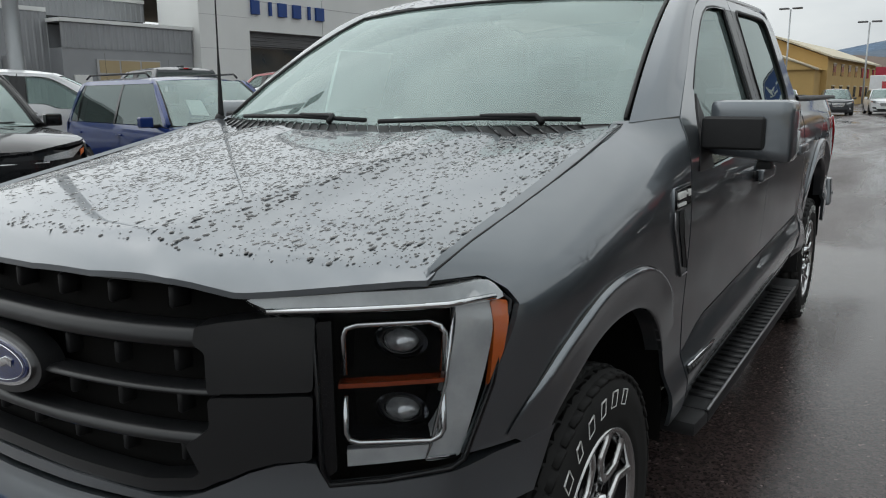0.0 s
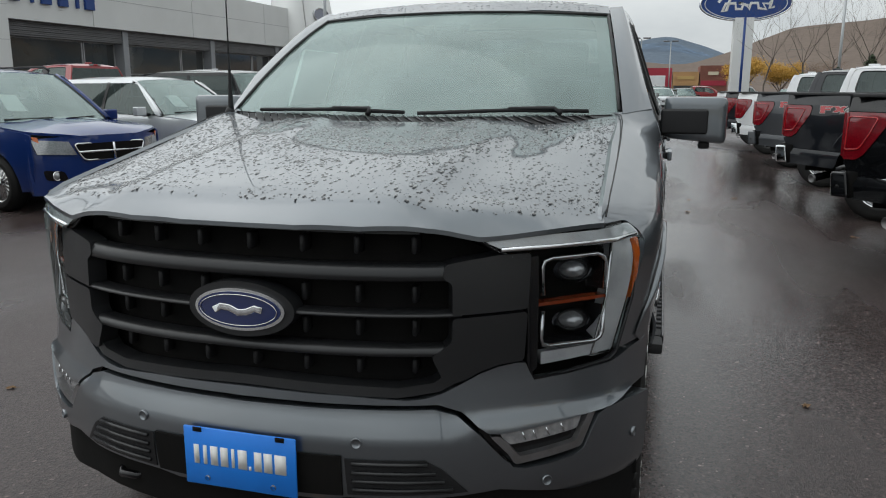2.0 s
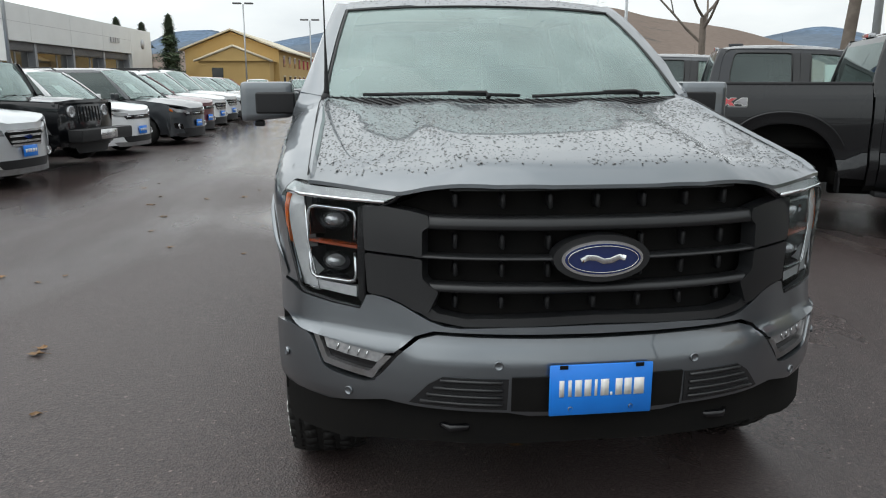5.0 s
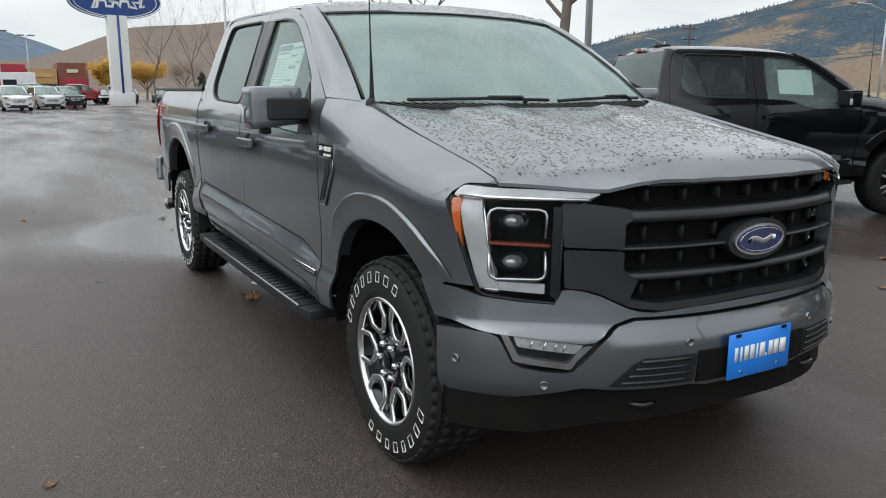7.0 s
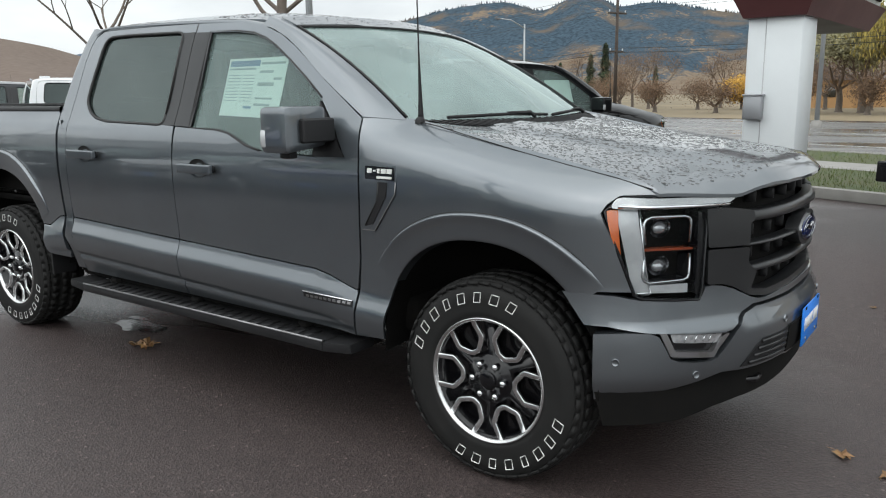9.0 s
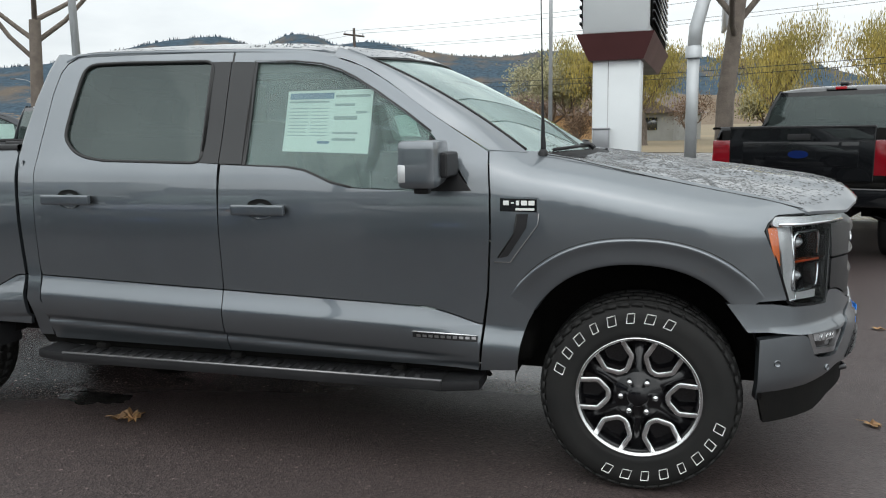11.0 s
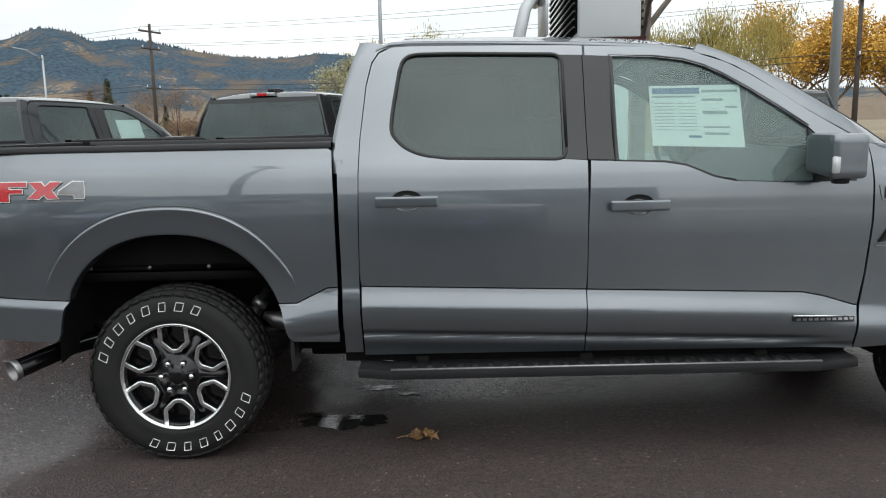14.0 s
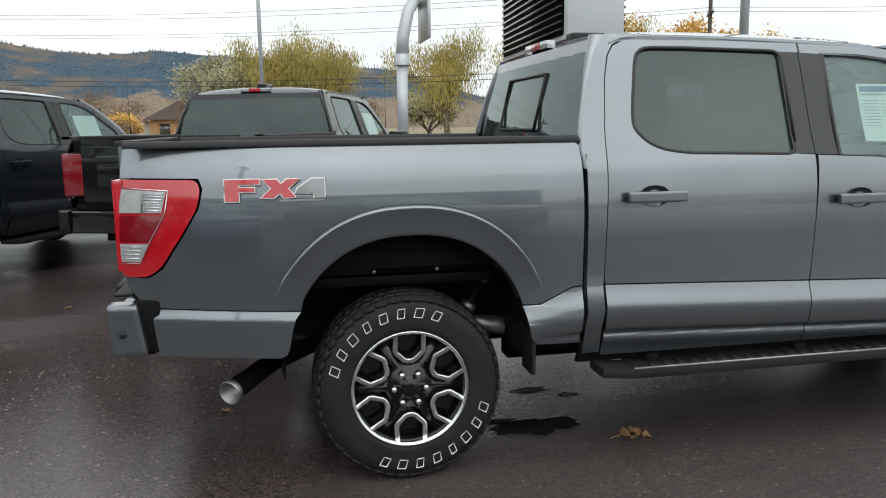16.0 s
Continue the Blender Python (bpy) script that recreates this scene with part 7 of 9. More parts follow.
# ---- ground ----
def asphalt(name, base, wet=0.5):
    """Old asphalt: stones in a dark binder, damp patches that shine, and paler dried tracks."""
    m = bpy.data.materials.new(name)
    m.use_nodes = True
    n, l = m.node_tree.nodes, m.node_tree.links
    p = n["Principled BSDF"]
    co = n.new("ShaderNodeTexCoord")

    def noise_node(scale, detail, stretch=None):
        t = n.new("ShaderNodeTexNoise")
        t.inputs["Scale"].default_value, t.inputs["Detail"].default_value = scale, detail
        if stretch:
            mp = n.new("ShaderNodeMapping")
            mp.inputs["Scale"].default_value = stretch
            l.new(co.outputs["Object"], mp.inputs[0])
            l.new(mp.outputs[0], t.inputs["Vector"])
        else:
            l.new(co.outputs["Object"], t.inputs["Vector"])
        return t
    stones = n.new("ShaderNodeTexVoronoi")
    stones.inputs["Scale"].default_value = 95
    l.new(co.outputs["Object"], stones.inputs["Vector"])
    grit, damp, track = noise_node(260, 2), noise_node(0.35, 6), noise_node(0.5, 5, (1.0, 0.22, 1.0))
    tone = n.new("ShaderNodeValToRGB")
    tone.color_ramp.elements[0].position, tone.color_ramp.elements[1].position = 0.0, 1.0
    tone.color_ramp.elements[0].color = (*[c * 0.22 for c in base], 1)
    tone.color_ramp.elements[1].color = (*[c * 2.3 for c in base], 1)
    # a few pale chips among the dark stones
    for at, k in ((0.90, 1.9), (0.955, 5.0)):
        tone.color_ramp.elements.new(at).color = (*[c * k for c in base], 1)
    tone.color_ramp.elements[-1].color = (*[c * 6.5 for c in base], 1)
    l.new(stones.outputs["Color"], tone.inputs[0])
    patch = n.new("ShaderNodeMapRange")
    patch.inputs["From Min"].default_value, patch.inputs["From Max"].default_value = 0.38, 0.66
    l.new(damp.outputs["Fac"], patch.inputs["Value"])
    pale = n.new("ShaderNodeMix")
    pale.data_type = "RGBA"
    pale.inputs[7].default_value = (*[c * 1.5 for c in base], 1)
    half = n.new("ShaderNodeMath")
    half.operation = "MULTIPLY"
    half.inputs[1].default_value = 0.45
    l.new(patch.outputs[0], half.inputs[0])
    l.new(half.outputs[0], pale.inputs[0])
    l.new(tone.outputs[0], pale.inputs[6])
    l.new(pale.outputs[2], p.inputs["Base Color"])
    # spots placed to fit the view: wetter and shinier, or drier where positive
    wetness = track.outputs["Fac"]
    for cx, cy, rx, ry, deep in ((1.7, 13.0, 1.4, 11.0, -0.16), (-1.6, 1.3, 2.2, 3.0, 0.26), (-0.3, 5.4, 2.6, 1.7, -0.36), (-3.2, 24.0, 2.0, 16.0, -0.16), (4.5, -1.6, 4.5, 3.6, 0.30)):
        off = n.new("ShaderNodeVectorMath")
        off.operation = "SUBTRACT"
        off.inputs[1].default_value = (cx, cy, 0)
        l.new(co.outputs["Object"], off.inputs[0])
        span = n.new("ShaderNodeVectorMath")
        span.operation = "MULTIPLY"
        span.inputs[1].default_value = (1 / rx, 1 / ry, 0)
        l.new(off.outputs[0], span.inputs[0])
        far_ = n.new("ShaderNodeVectorMath")
        far_.operation = "LENGTH"
        l.new(span.outputs[0], far_.inputs[0])
        film = n.new("ShaderNodeMapRange")
        film.interpolation_type = "SMOOTHSTEP"
        film.inputs["From Min"].default_value, film.inputs["From Max"].default_value = 0.15, 1.0
        film.inputs["To Min"].default_value, film.inputs["To Max"].default_value = deep, 0.0
        l.new(far_.outputs["Value"], film.inputs["Value"])
        wetter = n.new("ShaderNodeMath")
        l.new(wetness, wetter.inputs[0])
        l.new(film.outputs[0], wetter.inputs[1])
        wetness = wetter.outputs[0]
    shine = n.new("ShaderNodeMapRange")
    shine.inputs["From Min"].default_value, shine.inputs["From Max"].default_value = 0.34, 0.62
    shine.inputs["To Min"].default_value, shine.inputs["To Max"].default_value = 0.07, 0.48
    l.new(wetness, shine.inputs["Value"])
    l.new(shine.outputs[0], p.inputs["Roughness"])
    p.inputs["Specular IOR Level"].default_value = 0.42
    rough = n.new("ShaderNodeMath")
    rough.operation = "ADD"
    l.new(stones.outputs["Distance"], rough.inputs[0])
    l.new(grit.outputs["Fac"], rough.inputs[1])
    b = n.new("ShaderNodeBump")
    b.inputs["Strength"].default_value, b.inputs["Distance"].default_value = 0.5, 0.006
    l.new(rough.outputs[0], b.inputs["Height"])
    # standing water fills the relief where the surface shines most
    fill = n.new("ShaderNodeMapRange")
    fill.inputs["From Min"].default_value, fill.inputs["From Max"].default_value = 0.40, 0.58
    fill.inputs["To Min"].default_value, fill.inputs["To Max"].default_value = 0.10, 0.55
    l.new(wetness, fill.inputs["Value"])
    l.new(fill.outputs[0], b.inputs["Strength"])
    l.new(b.outputs[0], p.inputs["Normal"])
    return m


M["asphalt"] = asphalt("wet_asphalt", (0.046, 0.035, 0.0335))
M["road"] = asphalt("damp_road_asphalt", (0.10, 0.096, 0.094))
M["field"] = mat("dry_grass_field", (0.26, 0.20, 0.12), 0.9, second=(0.16, 0.13, 0.08), scale=0.05, amount=0.8, fine=3.0, fine_amount=0.4)
M["lawn"] = mat("lawn_soil", (0.06, 0.085, 0.03), 0.9, second=(0.09, 0.08, 0.04), scale=1.2, fine=40, bump=0.4, bump_dist=0.02)
M["blade"] = mat("grass_blade", (0.075, 0.13, 0.03), 0.6, second=(0.14, 0.14, 0.05), scale=2, amount=0.7, island=0.35)
M["concrete"] = mat("kerb_concrete", (0.30, 0.29, 0.27), 0.75, second=(0.2, 0.19, 0.18), scale=3, fine=80, bump=0.3)
M["line_paint"] = mat("road_line_paint", (0.62, 0.62, 0.58), 0.6, second=(0.4, 0.4, 0.38), scale=5, amount=0.7)


def sheet(name, label, category, points, z, material):
    bm = bmesh.new()
    bm.faces.new([bm.verts.new((p[0], p[1], z)) for p in points])
    ob = part(name, bm, material, None, smooth=False)
    return tagged(ob, label, category, kind="structure")


# the lot: one sheet that reaches the horizon, rising a little towards the showroom
bm = bmesh.new()
xs = [-3000, -300, -60] + [-27 + k for k in range(0, 17)] + [-8, 0, 60, 300, 3000]
cols = [[bm.verts.new((x, y, climb(x))) for y in (-3000, -200, -40, 0, 40, 140, 300, 3000)] for x in xs]
for a, b in zip(cols, cols[1:]):
    for i in range(len(a) - 1):
        bm.faces.new((a[i], b[i], b[i + 1], a[i + 1]))
tagged(part("ground", bm, M["asphalt"], None), "wet dark asphalt of the sales lot", "ground", kind="structure")
far_side = [street(36, -900), street(2500, -2500), street(2500, 2500), street(36, 900)]
sheet("ground_field", "dry tan grassland beyond the street", "field", far_side, 0.012, M["field"])
sheet("ground_field_north", "dry tan grassland beyond the lot", "field", [(-900, 175), (900, 175), (2500, 3000), (-2500, 3000)], 0.008, M["field"])
sheet("road", "damp grey street with pale lane lines", "road", [street(14.6, -300), street(35.5, -300), street(35.5, 300), street(14.6, 300)], 0.004, M["road"])
for n, gaps in ((18.2, 0), (24.0, 4.0), (24.5, 0), (28.6, 4.0), (33.8, 0)):
    bm = bmesh.new()
    a = -80.0
    while a < 110:
        b = a + (3.0 if gaps else 190)
        bm.faces.new([bm.verts.new(street(*q, 0.009)) for q in ((n - 0.06, a), (n + 0.06, a), (n + 0.06, b), (n - 0.06, b))])
        a = b + gaps + 0.5
    tagged(part("road_line", bm, M["line_paint"], None, smooth=False), "worn pale lane line on the street", "road line", kind="structure")
# grass strip with its kerb and the footpath behind it
A0, A1 = 2.3, 75.0
lawn = sheet("lawn", "mown green verge beside the street", "grass", [street(7.85, A0 + 0.15), street(14.3, A0 + 0.15), street(14.3, A1), street(7.85, A1)], 0.13, M["lawn"])
sheet("pavement", "pale concrete footpath through the verge", "pavement", [street(10.6, A0 + 0.15), street(11.9, A0 + 0.15), street(11.9, A1), street(10.6, A1)], 0.136, M["concrete"])
bm = bmesh.new()
for n0, n1, a0, a1 in ((7.68, 7.85, A0, A1), (14.3, 14.48, A0, A1), (7.85, 14.3, A0, A0 + 0.15)):
    b = block(n0, n1, a0, a1, 0, 0.15, 0.02, 2, turn=STREET)
    join(bm, b)
tagged(part("kerb", bm, M["concrete"], None), "pale concrete kerb round the verge", "kerb", kind="structure")
rng = random.Random(11)
verts, faces = [], []
for _ in range(16000):
    n = rng.uniform(7.87, 14.28)
    if 10.58 < n < 11.92:
        continue
    a = A0 + 0.2 + (rng.random() ** 1.6) * 26
    p, h, t = street(n, a, 0.128), rng.uniform(0.035, 0.085), rng.uniform(0, 6.28)
    w, lean = Vector((math.cos(t), math.sin(t), 0)) * 0.006, Vector((rng.uniform(-1, 1), rng.uniform(-1, 1), 0)) * 0.03
    o = len(verts)
    verts += [p - w, p + w, p + lean + Vector((0, 0, h))]
    faces.append((o, o + 1, o + 2))
me = bpy.data.meshes.new("grass")
me.from_pydata(verts, [], faces)
me.materials.append(M["blade"])
grass = new("grass", me)
tagged(grass, "short green grass blades on the verge", "grass", kind="stuff")


# ---- hills, far enough not to shift ----
def hills(name, label, table, az0, az1, near, far, material, seed, rough=0.10, power=1.3, fringe=0):
    e = smooth_curve(table)
    bm, rows = bmesh.new(), []
    steps = 26
    for i in range(int((az1 - az0) * 2.2) + 1):
        az = az0 + i / 2.2
        line = []
        for k in range(steps + 1):
            t = k / steps
            r = near + (far - near) * t
            top = math.tan(radians(max(0.05, e(az)))) * far
            rise = t ** power
            n = noise.fractal(Vector((az * 0.22, t * 3.0, seed)), 1.0, 2.0, 5) * rough * top * (0.25 + min(1, 3 * t * (1 - t)))
            if t > 0.97:
                n *= 0.3
            line.append(bm.verts.new((r * math.cos(radians(az)), r * math.sin(radians(az)), -1.0 + top * rise + n * (t > 0.02))))
        rows.append(line)
    for a, b in zip(rows, rows[1:]):
        for k in range(steps):
            bm.faces.new((a[k], b[k], b[k + 1], a[k + 1]))
    # single pines that stand up along the ridge
    rng, pines = random.Random(int(seed * 10)), bmesh.new()
    for i in range(fringe):
        f = rng.random() * (len(rows) - 1.001)
        if noise.noise(Vector((f * 0.35, seed, 0))) < rng.uniform(-0.6, 0.3):
            continue
        p = rows[int(f)][-1].co.lerp(rows[int(f) + 1][-1].co, f % 1)
        w = Vector((-p.y, p.x, 0)).normalized() * rng.uniform(1.4, 3.2)
        pines.faces.new([pines.verts.new(q) for q in (p - w - Vector((0, 0, 5)), p + w - Vector((0, 0, 5)), p + Vector((0, 0, rng.uniform(1, 9))))])
    if fringe:
        tagged(part("ridge_pines", pines, material, None), "far dark pines standing along the mountain ridge", "trees", kind="stuff")
    return tagged(part(name, bm, material, None), label, "hills", kind="structure")


def hill_material(name, tan, wood, cover, scale=0.004, low=20.0, high=90.0):
    """Dry grass with dark pine woods, which thicken uphill in drifts."""
    m = bpy.data.materials.new(name)
    m.use_nodes = True
    n, l = m.node_tree.nodes, m.node_tree.links
    p = n["Principled BSDF"]
    p.inputs["Roughness"].default_value, p.inputs["Specular IOR Level"].default_value = 0.95, 0.05
    co = n.new("ShaderNodeTexCoord")
    drift = n.new("ShaderNodeTexNoise")
    drift.inputs["Scale"].default_value, drift.inputs["Detail"].default_value, drift.inputs["Roughness"].default_value = scale, 9, 0.6
    l.new(co.outputs["Object"], drift.inputs["Vector"])
    trees = n.new("ShaderNodeTexNoise")
    trees.inputs["Scale"].default_value, trees.inputs["Detail"].default_value = scale * 22, 4
    l.new(co.outputs["Object"], trees.inputs["Vector"])
    sep = n.new("ShaderNodeSeparateXYZ")
    l.new(co.outputs["Object"], sep.inputs[0])
    up = n.new("ShaderNodeMapRange")
    up.inputs["From Min"].default_value, up.inputs["From Max"].default_value = low, high
    up.inputs["To Min"].default_value, up.inputs["To Max"].default_value = -0.85, cover - 0.58
    l.new(sep.outputs[2], up.inputs["Value"])
    add = n.new("ShaderNodeMath")
    add.operation = "MULTIPLY_ADD"
    add.inputs[1].default_value = 2.3
    l.new(drift.outputs["Fac"], add.inputs[0])
    l.new(up.outputs[0], add.inputs[2])
    add2 = n.new("ShaderNodeMath")
    add2.operation = "MULTIPLY_ADD"
    add2.inputs[1].default_value = 0.75
    l.new(trees.outputs["Fac"], add2.inputs[0])
    l.new(add.outputs[0], add2.inputs[2])
    mask = n.new("ShaderNodeMapRange")
    mask.inputs["From Min"].default_value, mask.inputs["From Max"].default_value = 1.06, 1.22
    l.new(add2.outputs[0], mask.inputs["Value"])
    grain = n.new("ShaderNodeMix")
    grain.data_type = "RGBA"
    grain.inputs[6].default_value, grain.inputs[7].default_value = (*tan, 1), (*[c * 0.45 for c in tan], 1)
    l.new(trees.outputs["Fac"], grain.inputs[0])
    mix = n.new("ShaderNodeMix")
    mix.data_type = "RGBA"
    stand = n.new("ShaderNodeMix")
    stand.data_type = "RGBA"
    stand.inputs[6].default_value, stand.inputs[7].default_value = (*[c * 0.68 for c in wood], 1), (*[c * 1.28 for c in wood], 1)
    spread = n.new("ShaderNodeMapRange")
    spread.inputs["From Min"].default_value, spread.inputs["From Max"].default_value = 0.35, 0.68
    l.new(trees.outputs["Fac"], spread.inputs["Value"])
    l.new(spread.outputs[0], stand.inputs[0])
    # larches and burnt ground show brown among the pines
    drift2 = n.new("ShaderNodeTexNoise")
    drift2.inputs["Scale"].default_value, drift2.inputs["Detail"].default_value = scale * 1.7, 6
    l.new(co.outputs["Object"], drift2.inputs["Vector"])
    rust = n.new("ShaderNodeMapRange")
    rust.inputs["From Min"].default_value, rust.inputs["From Max"].default_value = 0.52, 0.66
    rust.inputs["To Max"].default_value = 0.8
    l.new(drift2.outputs["Fac"], rust.inputs["Value"])
    brown = n.new("ShaderNodeMix")
    brown.data_type = "RGBA"
    brown.inputs[7].default_value = (*[c * 0.52 for c in tan], 1)
    l.new(rust.outputs[0], brown.inputs[0])
    l.new(stand.outputs[2], brown.inputs[6])
    l.new(brown.outputs[2], mix.inputs[7])
    l.new(mask.outputs[0], mix.inputs[0])
    l.new(grain.outputs[2], mix.inputs[6])
    l.new(mix.outputs[2], p.inputs["Base Color"])
    return m


# distance haze is put into the pine woods' colour as blue-grey
M["wooded"] = hill_material("hazed_wooded_mountain", (0.25, 0.195, 0.145), (0.050, 0.076, 0.100), 0.42, 0.0045, 16, 84)
M["grassy"] = hill_material("bare_grass_hill", (0.225, 0.178, 0.15), (0.10, 0.09, 0.08), 0.16, 0.006, 20, 200)
# grass and woods are both blued here in place of distance haze
M["distant"] = hill_material("hazed_distant_mountain", (0.16, 0.20, 0.25), (0.12, 0.17, 0.24), 0.3, 0.002, 50, 200)
wood_line = [(-45, 2.0), (-20, 2.1), (-14.9, 2.2), (-12.3, 3.0), (-8.4, 4.1), (-3.9, 4.5), (1, 5.0), (5.8, 5.2), (8, 5.4), (11.6, 5.1), (14.6, 5.25), (17.5, 5.7), (21.3, 6.3), (23.3, 6.1), (24.5, 6.6), (26.3, 6.8), (28.8, 6.0), (31.4, 6.6), (34.4, 6.3), (37.1, 5.8), (42.4, 4.6), (46.3, 4.1), (50, 3.2), (55, 2.2), (60, 1.0)]
grass_line = [(48, 0.4), (52, 1.4), (55.8, 2.0), (59.1, 2.6), (62.7, 3.6), (67.9, 4.5), (71.8, 5.3), (73.9, 5.0), (77.5, 4.5), (81.7, 4.2), (83.5, 3.6), (86.4, 2.5), (89, 1.9), (94.1, 2.4), (97.7, 2.7), (100, 2.3), (108, 1.6), (125, 1.0)]
hills("backdrop_wooded_mountain", "pine-covered mountain, woods blued by painted haze, above dry grass slopes", wood_line, -45, 60, 1350, 2300, M["wooded"], 3.1, fringe=2600)
hills("backdrop_grass_hill", "bare tan grass hill behind the town", grass_line, 48, 125, 350, 1500, M["grassy"], 7.7, 0.07)
hills("backdrop_far_peak", "distant mountain with blue-grey haze in its colour", [(50, 1.0), (54, 2.8), (57.5, 3.6), (60, 3.2), (66, 2.0), (84, 2.0), (88, 3.2), (90, 3.7), (93, 3.2), (97, 2.6), (99, 3.6), (101, 3.5), (105, 2.0), (112, 1.0)], 50, 112, 1500, 3600, M["distant"], 1.4, 0.05)


# ---- the showroom ----
M["white_panel"] = mat("pale_metal_panel", (0.68, 0.69, 0.68), 0.42, second=(0.60, 0.61, 0.60), scale=0.5, amount=0.5, fine=20, fine_amount=0.15)
M["grey_siding"] = mat("grey_ribbed_siding", (0.30, 0.31, 0.325), 0.5, 0.2, second=(0.24, 0.25, 0.26), scale=0.6)
M["dark_soffit"] = mat("dark_grey_louvre", (0.14, 0.14, 0.145), 0.55, second=(0.1, 0.1, 0.1), scale=2)
M["mullion"] = mat("aluminium_mullion", (0.45, 0.45, 0.46), 0.4, 0.5, scale=3)
M["shop_glass"] = mat("dark_showroom_glass", (0.02, 0.024, 0.026), 0.06, coat=1.0, second=(0.05, 0.05, 0.045), scale=0.6, amount=0.8)
M["tan_interior"] = mat("lit_showroom_wall", (0.42, 0.34, 0.20), 0.7, second=(0.3, 0.22, 0.12), scale=0.4)
M["roof_tar"] = mat("roof_membrane", (0.2, 0.2, 0.2), 0.8, scale=0.4)
M["yellow_wall"] = mat("ochre_stucco", (0.50, 0.34, 0.13), 0.85, second=(0.42, 0.28, 0.11), scale=0.4, fine=30)
M["cream_trim"] = mat("cream_trim", (0.62, 0.56, 0.42), 0.7, scale=1)
M["red_wall"] = mat("red_painted_wall", (0.36, 0.022, 0.045), 0.6, scale=0.3)
M["brick_wall"] = mat("brown_brick_wall", (0.20, 0.075, 0.05), 0.8, second=(0.14, 0.05, 0.04), scale=1.0)
M["tan_wall"] = mat("tan_stucco", (0.46, 0.27, 0.12), 0.8, scale=0.4)

FRONT = Matrix.Translation((-27.0, 23.0, 0.0)) @ Matrix.Rotation(math.atan2(-3.5, 72.0), 4, "Z")   # local y along the front, x outwards


def slab(name, parent, x0, x1, y0, y1, z0, z1, material, bevel=0.0, label=""):
    return part(name, block(x0, x1, y0, y1, z0, z1, bevel, 1), material, parent, label, smooth=False)


shop = thing("car_showroom", "long pale metal-panelled showroom with dark windows", "building", kind="", at=FRONT)
G0, TOP = 0.55, 7.25
slab("wall", shop, -16, -1.6, 0, 72, G0 - 0.6, 4.5, M["tan_interior"])
for k in range(9):
    slab("parapet_panel", shop, -1.2, 0.0, 0.0 + 8 * k, 8 * k + 7.97, 4.52, TOP, M["white_panel"], 0.01)
    slab("parapet_panel", shop, -1.2, 0.01, 0.0 + 8 * k, 8 * k + 7.97, 5.92, 5.95, M["mullion"])
slab("roof", shop, -16, -1.2, 0, 72, 6.2, 6.5, M["roof_tar"])
slab("end_pier", shop, -3.0, 0.02, -0.05, 2.9, G0, TOP, M["white_panel"], 0.02, "pale panelled corner pier")
slab("end_pier", shop, -3.0, 0.02, 64.5, 72.0, G0, TOP, M["white_panel"], 0.02, "pale panelled corner pier")
for z in (2.1, 3.6, 5.1, 6.3):
    slab("panel_joint", shop, 0.0, 0.024, -0.05, 2.9, z, z + 0.02, M["mullion"])
for y0, y1 in ((2.9, 27.6), (33.6, 64.5)):
    for k in range(8):
        slab("louvre_band", shop, -1.0, -0.35 + 0.04 * (k % 2), y0, y1, 3.84 + 0.085 * k, 3.915 + 0.085 * k, M["dark_soffit"])
    y = y0 + 0.1
    while y < y1 - 0.4:
        for w in (4.9, 2.2):
            e = min(y + w, y1 - 0.1)
            if e - y < 0.5:
                continue
            for z0, z1 in ((G0 + 0.1, 2.25), (2.32, 3.78)):
                win = slab("window", shop, -0.9, -0.82, y + 0.06, e - 0.06, z0, z1, M["shop_glass"], 0, "dark showroom window")
                for f0, f1, g0, g1 in ((y, e, z1, z1 + 0.06), (y, y + 0.06, z0, z1), (e - 0.06, e, z0, z1), (y, e, z0 - 0.06, z0)):
                    slab("window_frame", win, -0.88, -0.78, f0, f1, g0, g1, M["mullion"])
            y = e + 0.08
        slab("column", shop, -0.9, -0.25, y, y + 0.42, G0, 4.5, M["grey_siding"], 0.02, "grey column")
        y += 0.5
# blue letter-sized bars over the entrance
for k, (w, y) in enumerate(((0.5, 3.0), (0.14, 4.15), (0.55, 4.75), (0.55, 5.75), (0.14, 6.85), (0.6, 7.4))):
    slab("sign_bar", shop, 0.02, 0.16, y, y + w, 5.30, 5.96, M["sign_blue"], 0.01, "blue raised sign bar")
# leaning white tower with an oval badge
tower = bmesh.new()
for (y0, y1, z) in ((0, 0, 0),):
    pts0, pts1 = [(-1.4, 27.4), (1.6, 27.9), (1.6, 33.8), (-1.4, 34.0)], [(-1.4, 27.2), (1.2, 27.2), (1.2, 31.6), (-1.4, 31.8)]
    lo, hi = [tower.verts.new((x, y, G0)) for x, y in pts0], [tower.verts.new((x, y, 8.6)) for x, y in pts1]
    for i in range(4):
        tower.faces.new((lo[i], lo[(i + 1) % 4], hi[(i + 1) % 4], hi[i]))
    tower.faces.new(hi)
bmesh.ops.bevel(tower, geom=tower.edges[:], offset=0.12, segments=3, affect="EDGES")
tw = part("entrance_tower", tower, M["white_panel"], shop, "white leaning entrance tower")
slab("tower_door", tw, 1.2, 1.64, 29.6, 32.6, G0, 2.9, M["shop_glass"], 0, "dark entrance door")
part("tower_badge", panel(ellipse(29.9, 6.95, 1.25, 0.52), lambda y, z, d=0: Vector((1.62 - 0.055 * (z - 0.5) + 0.10 - d, y, z)), 0.6, 0.1), M["badge_blue"], tw, "blue oval badge")
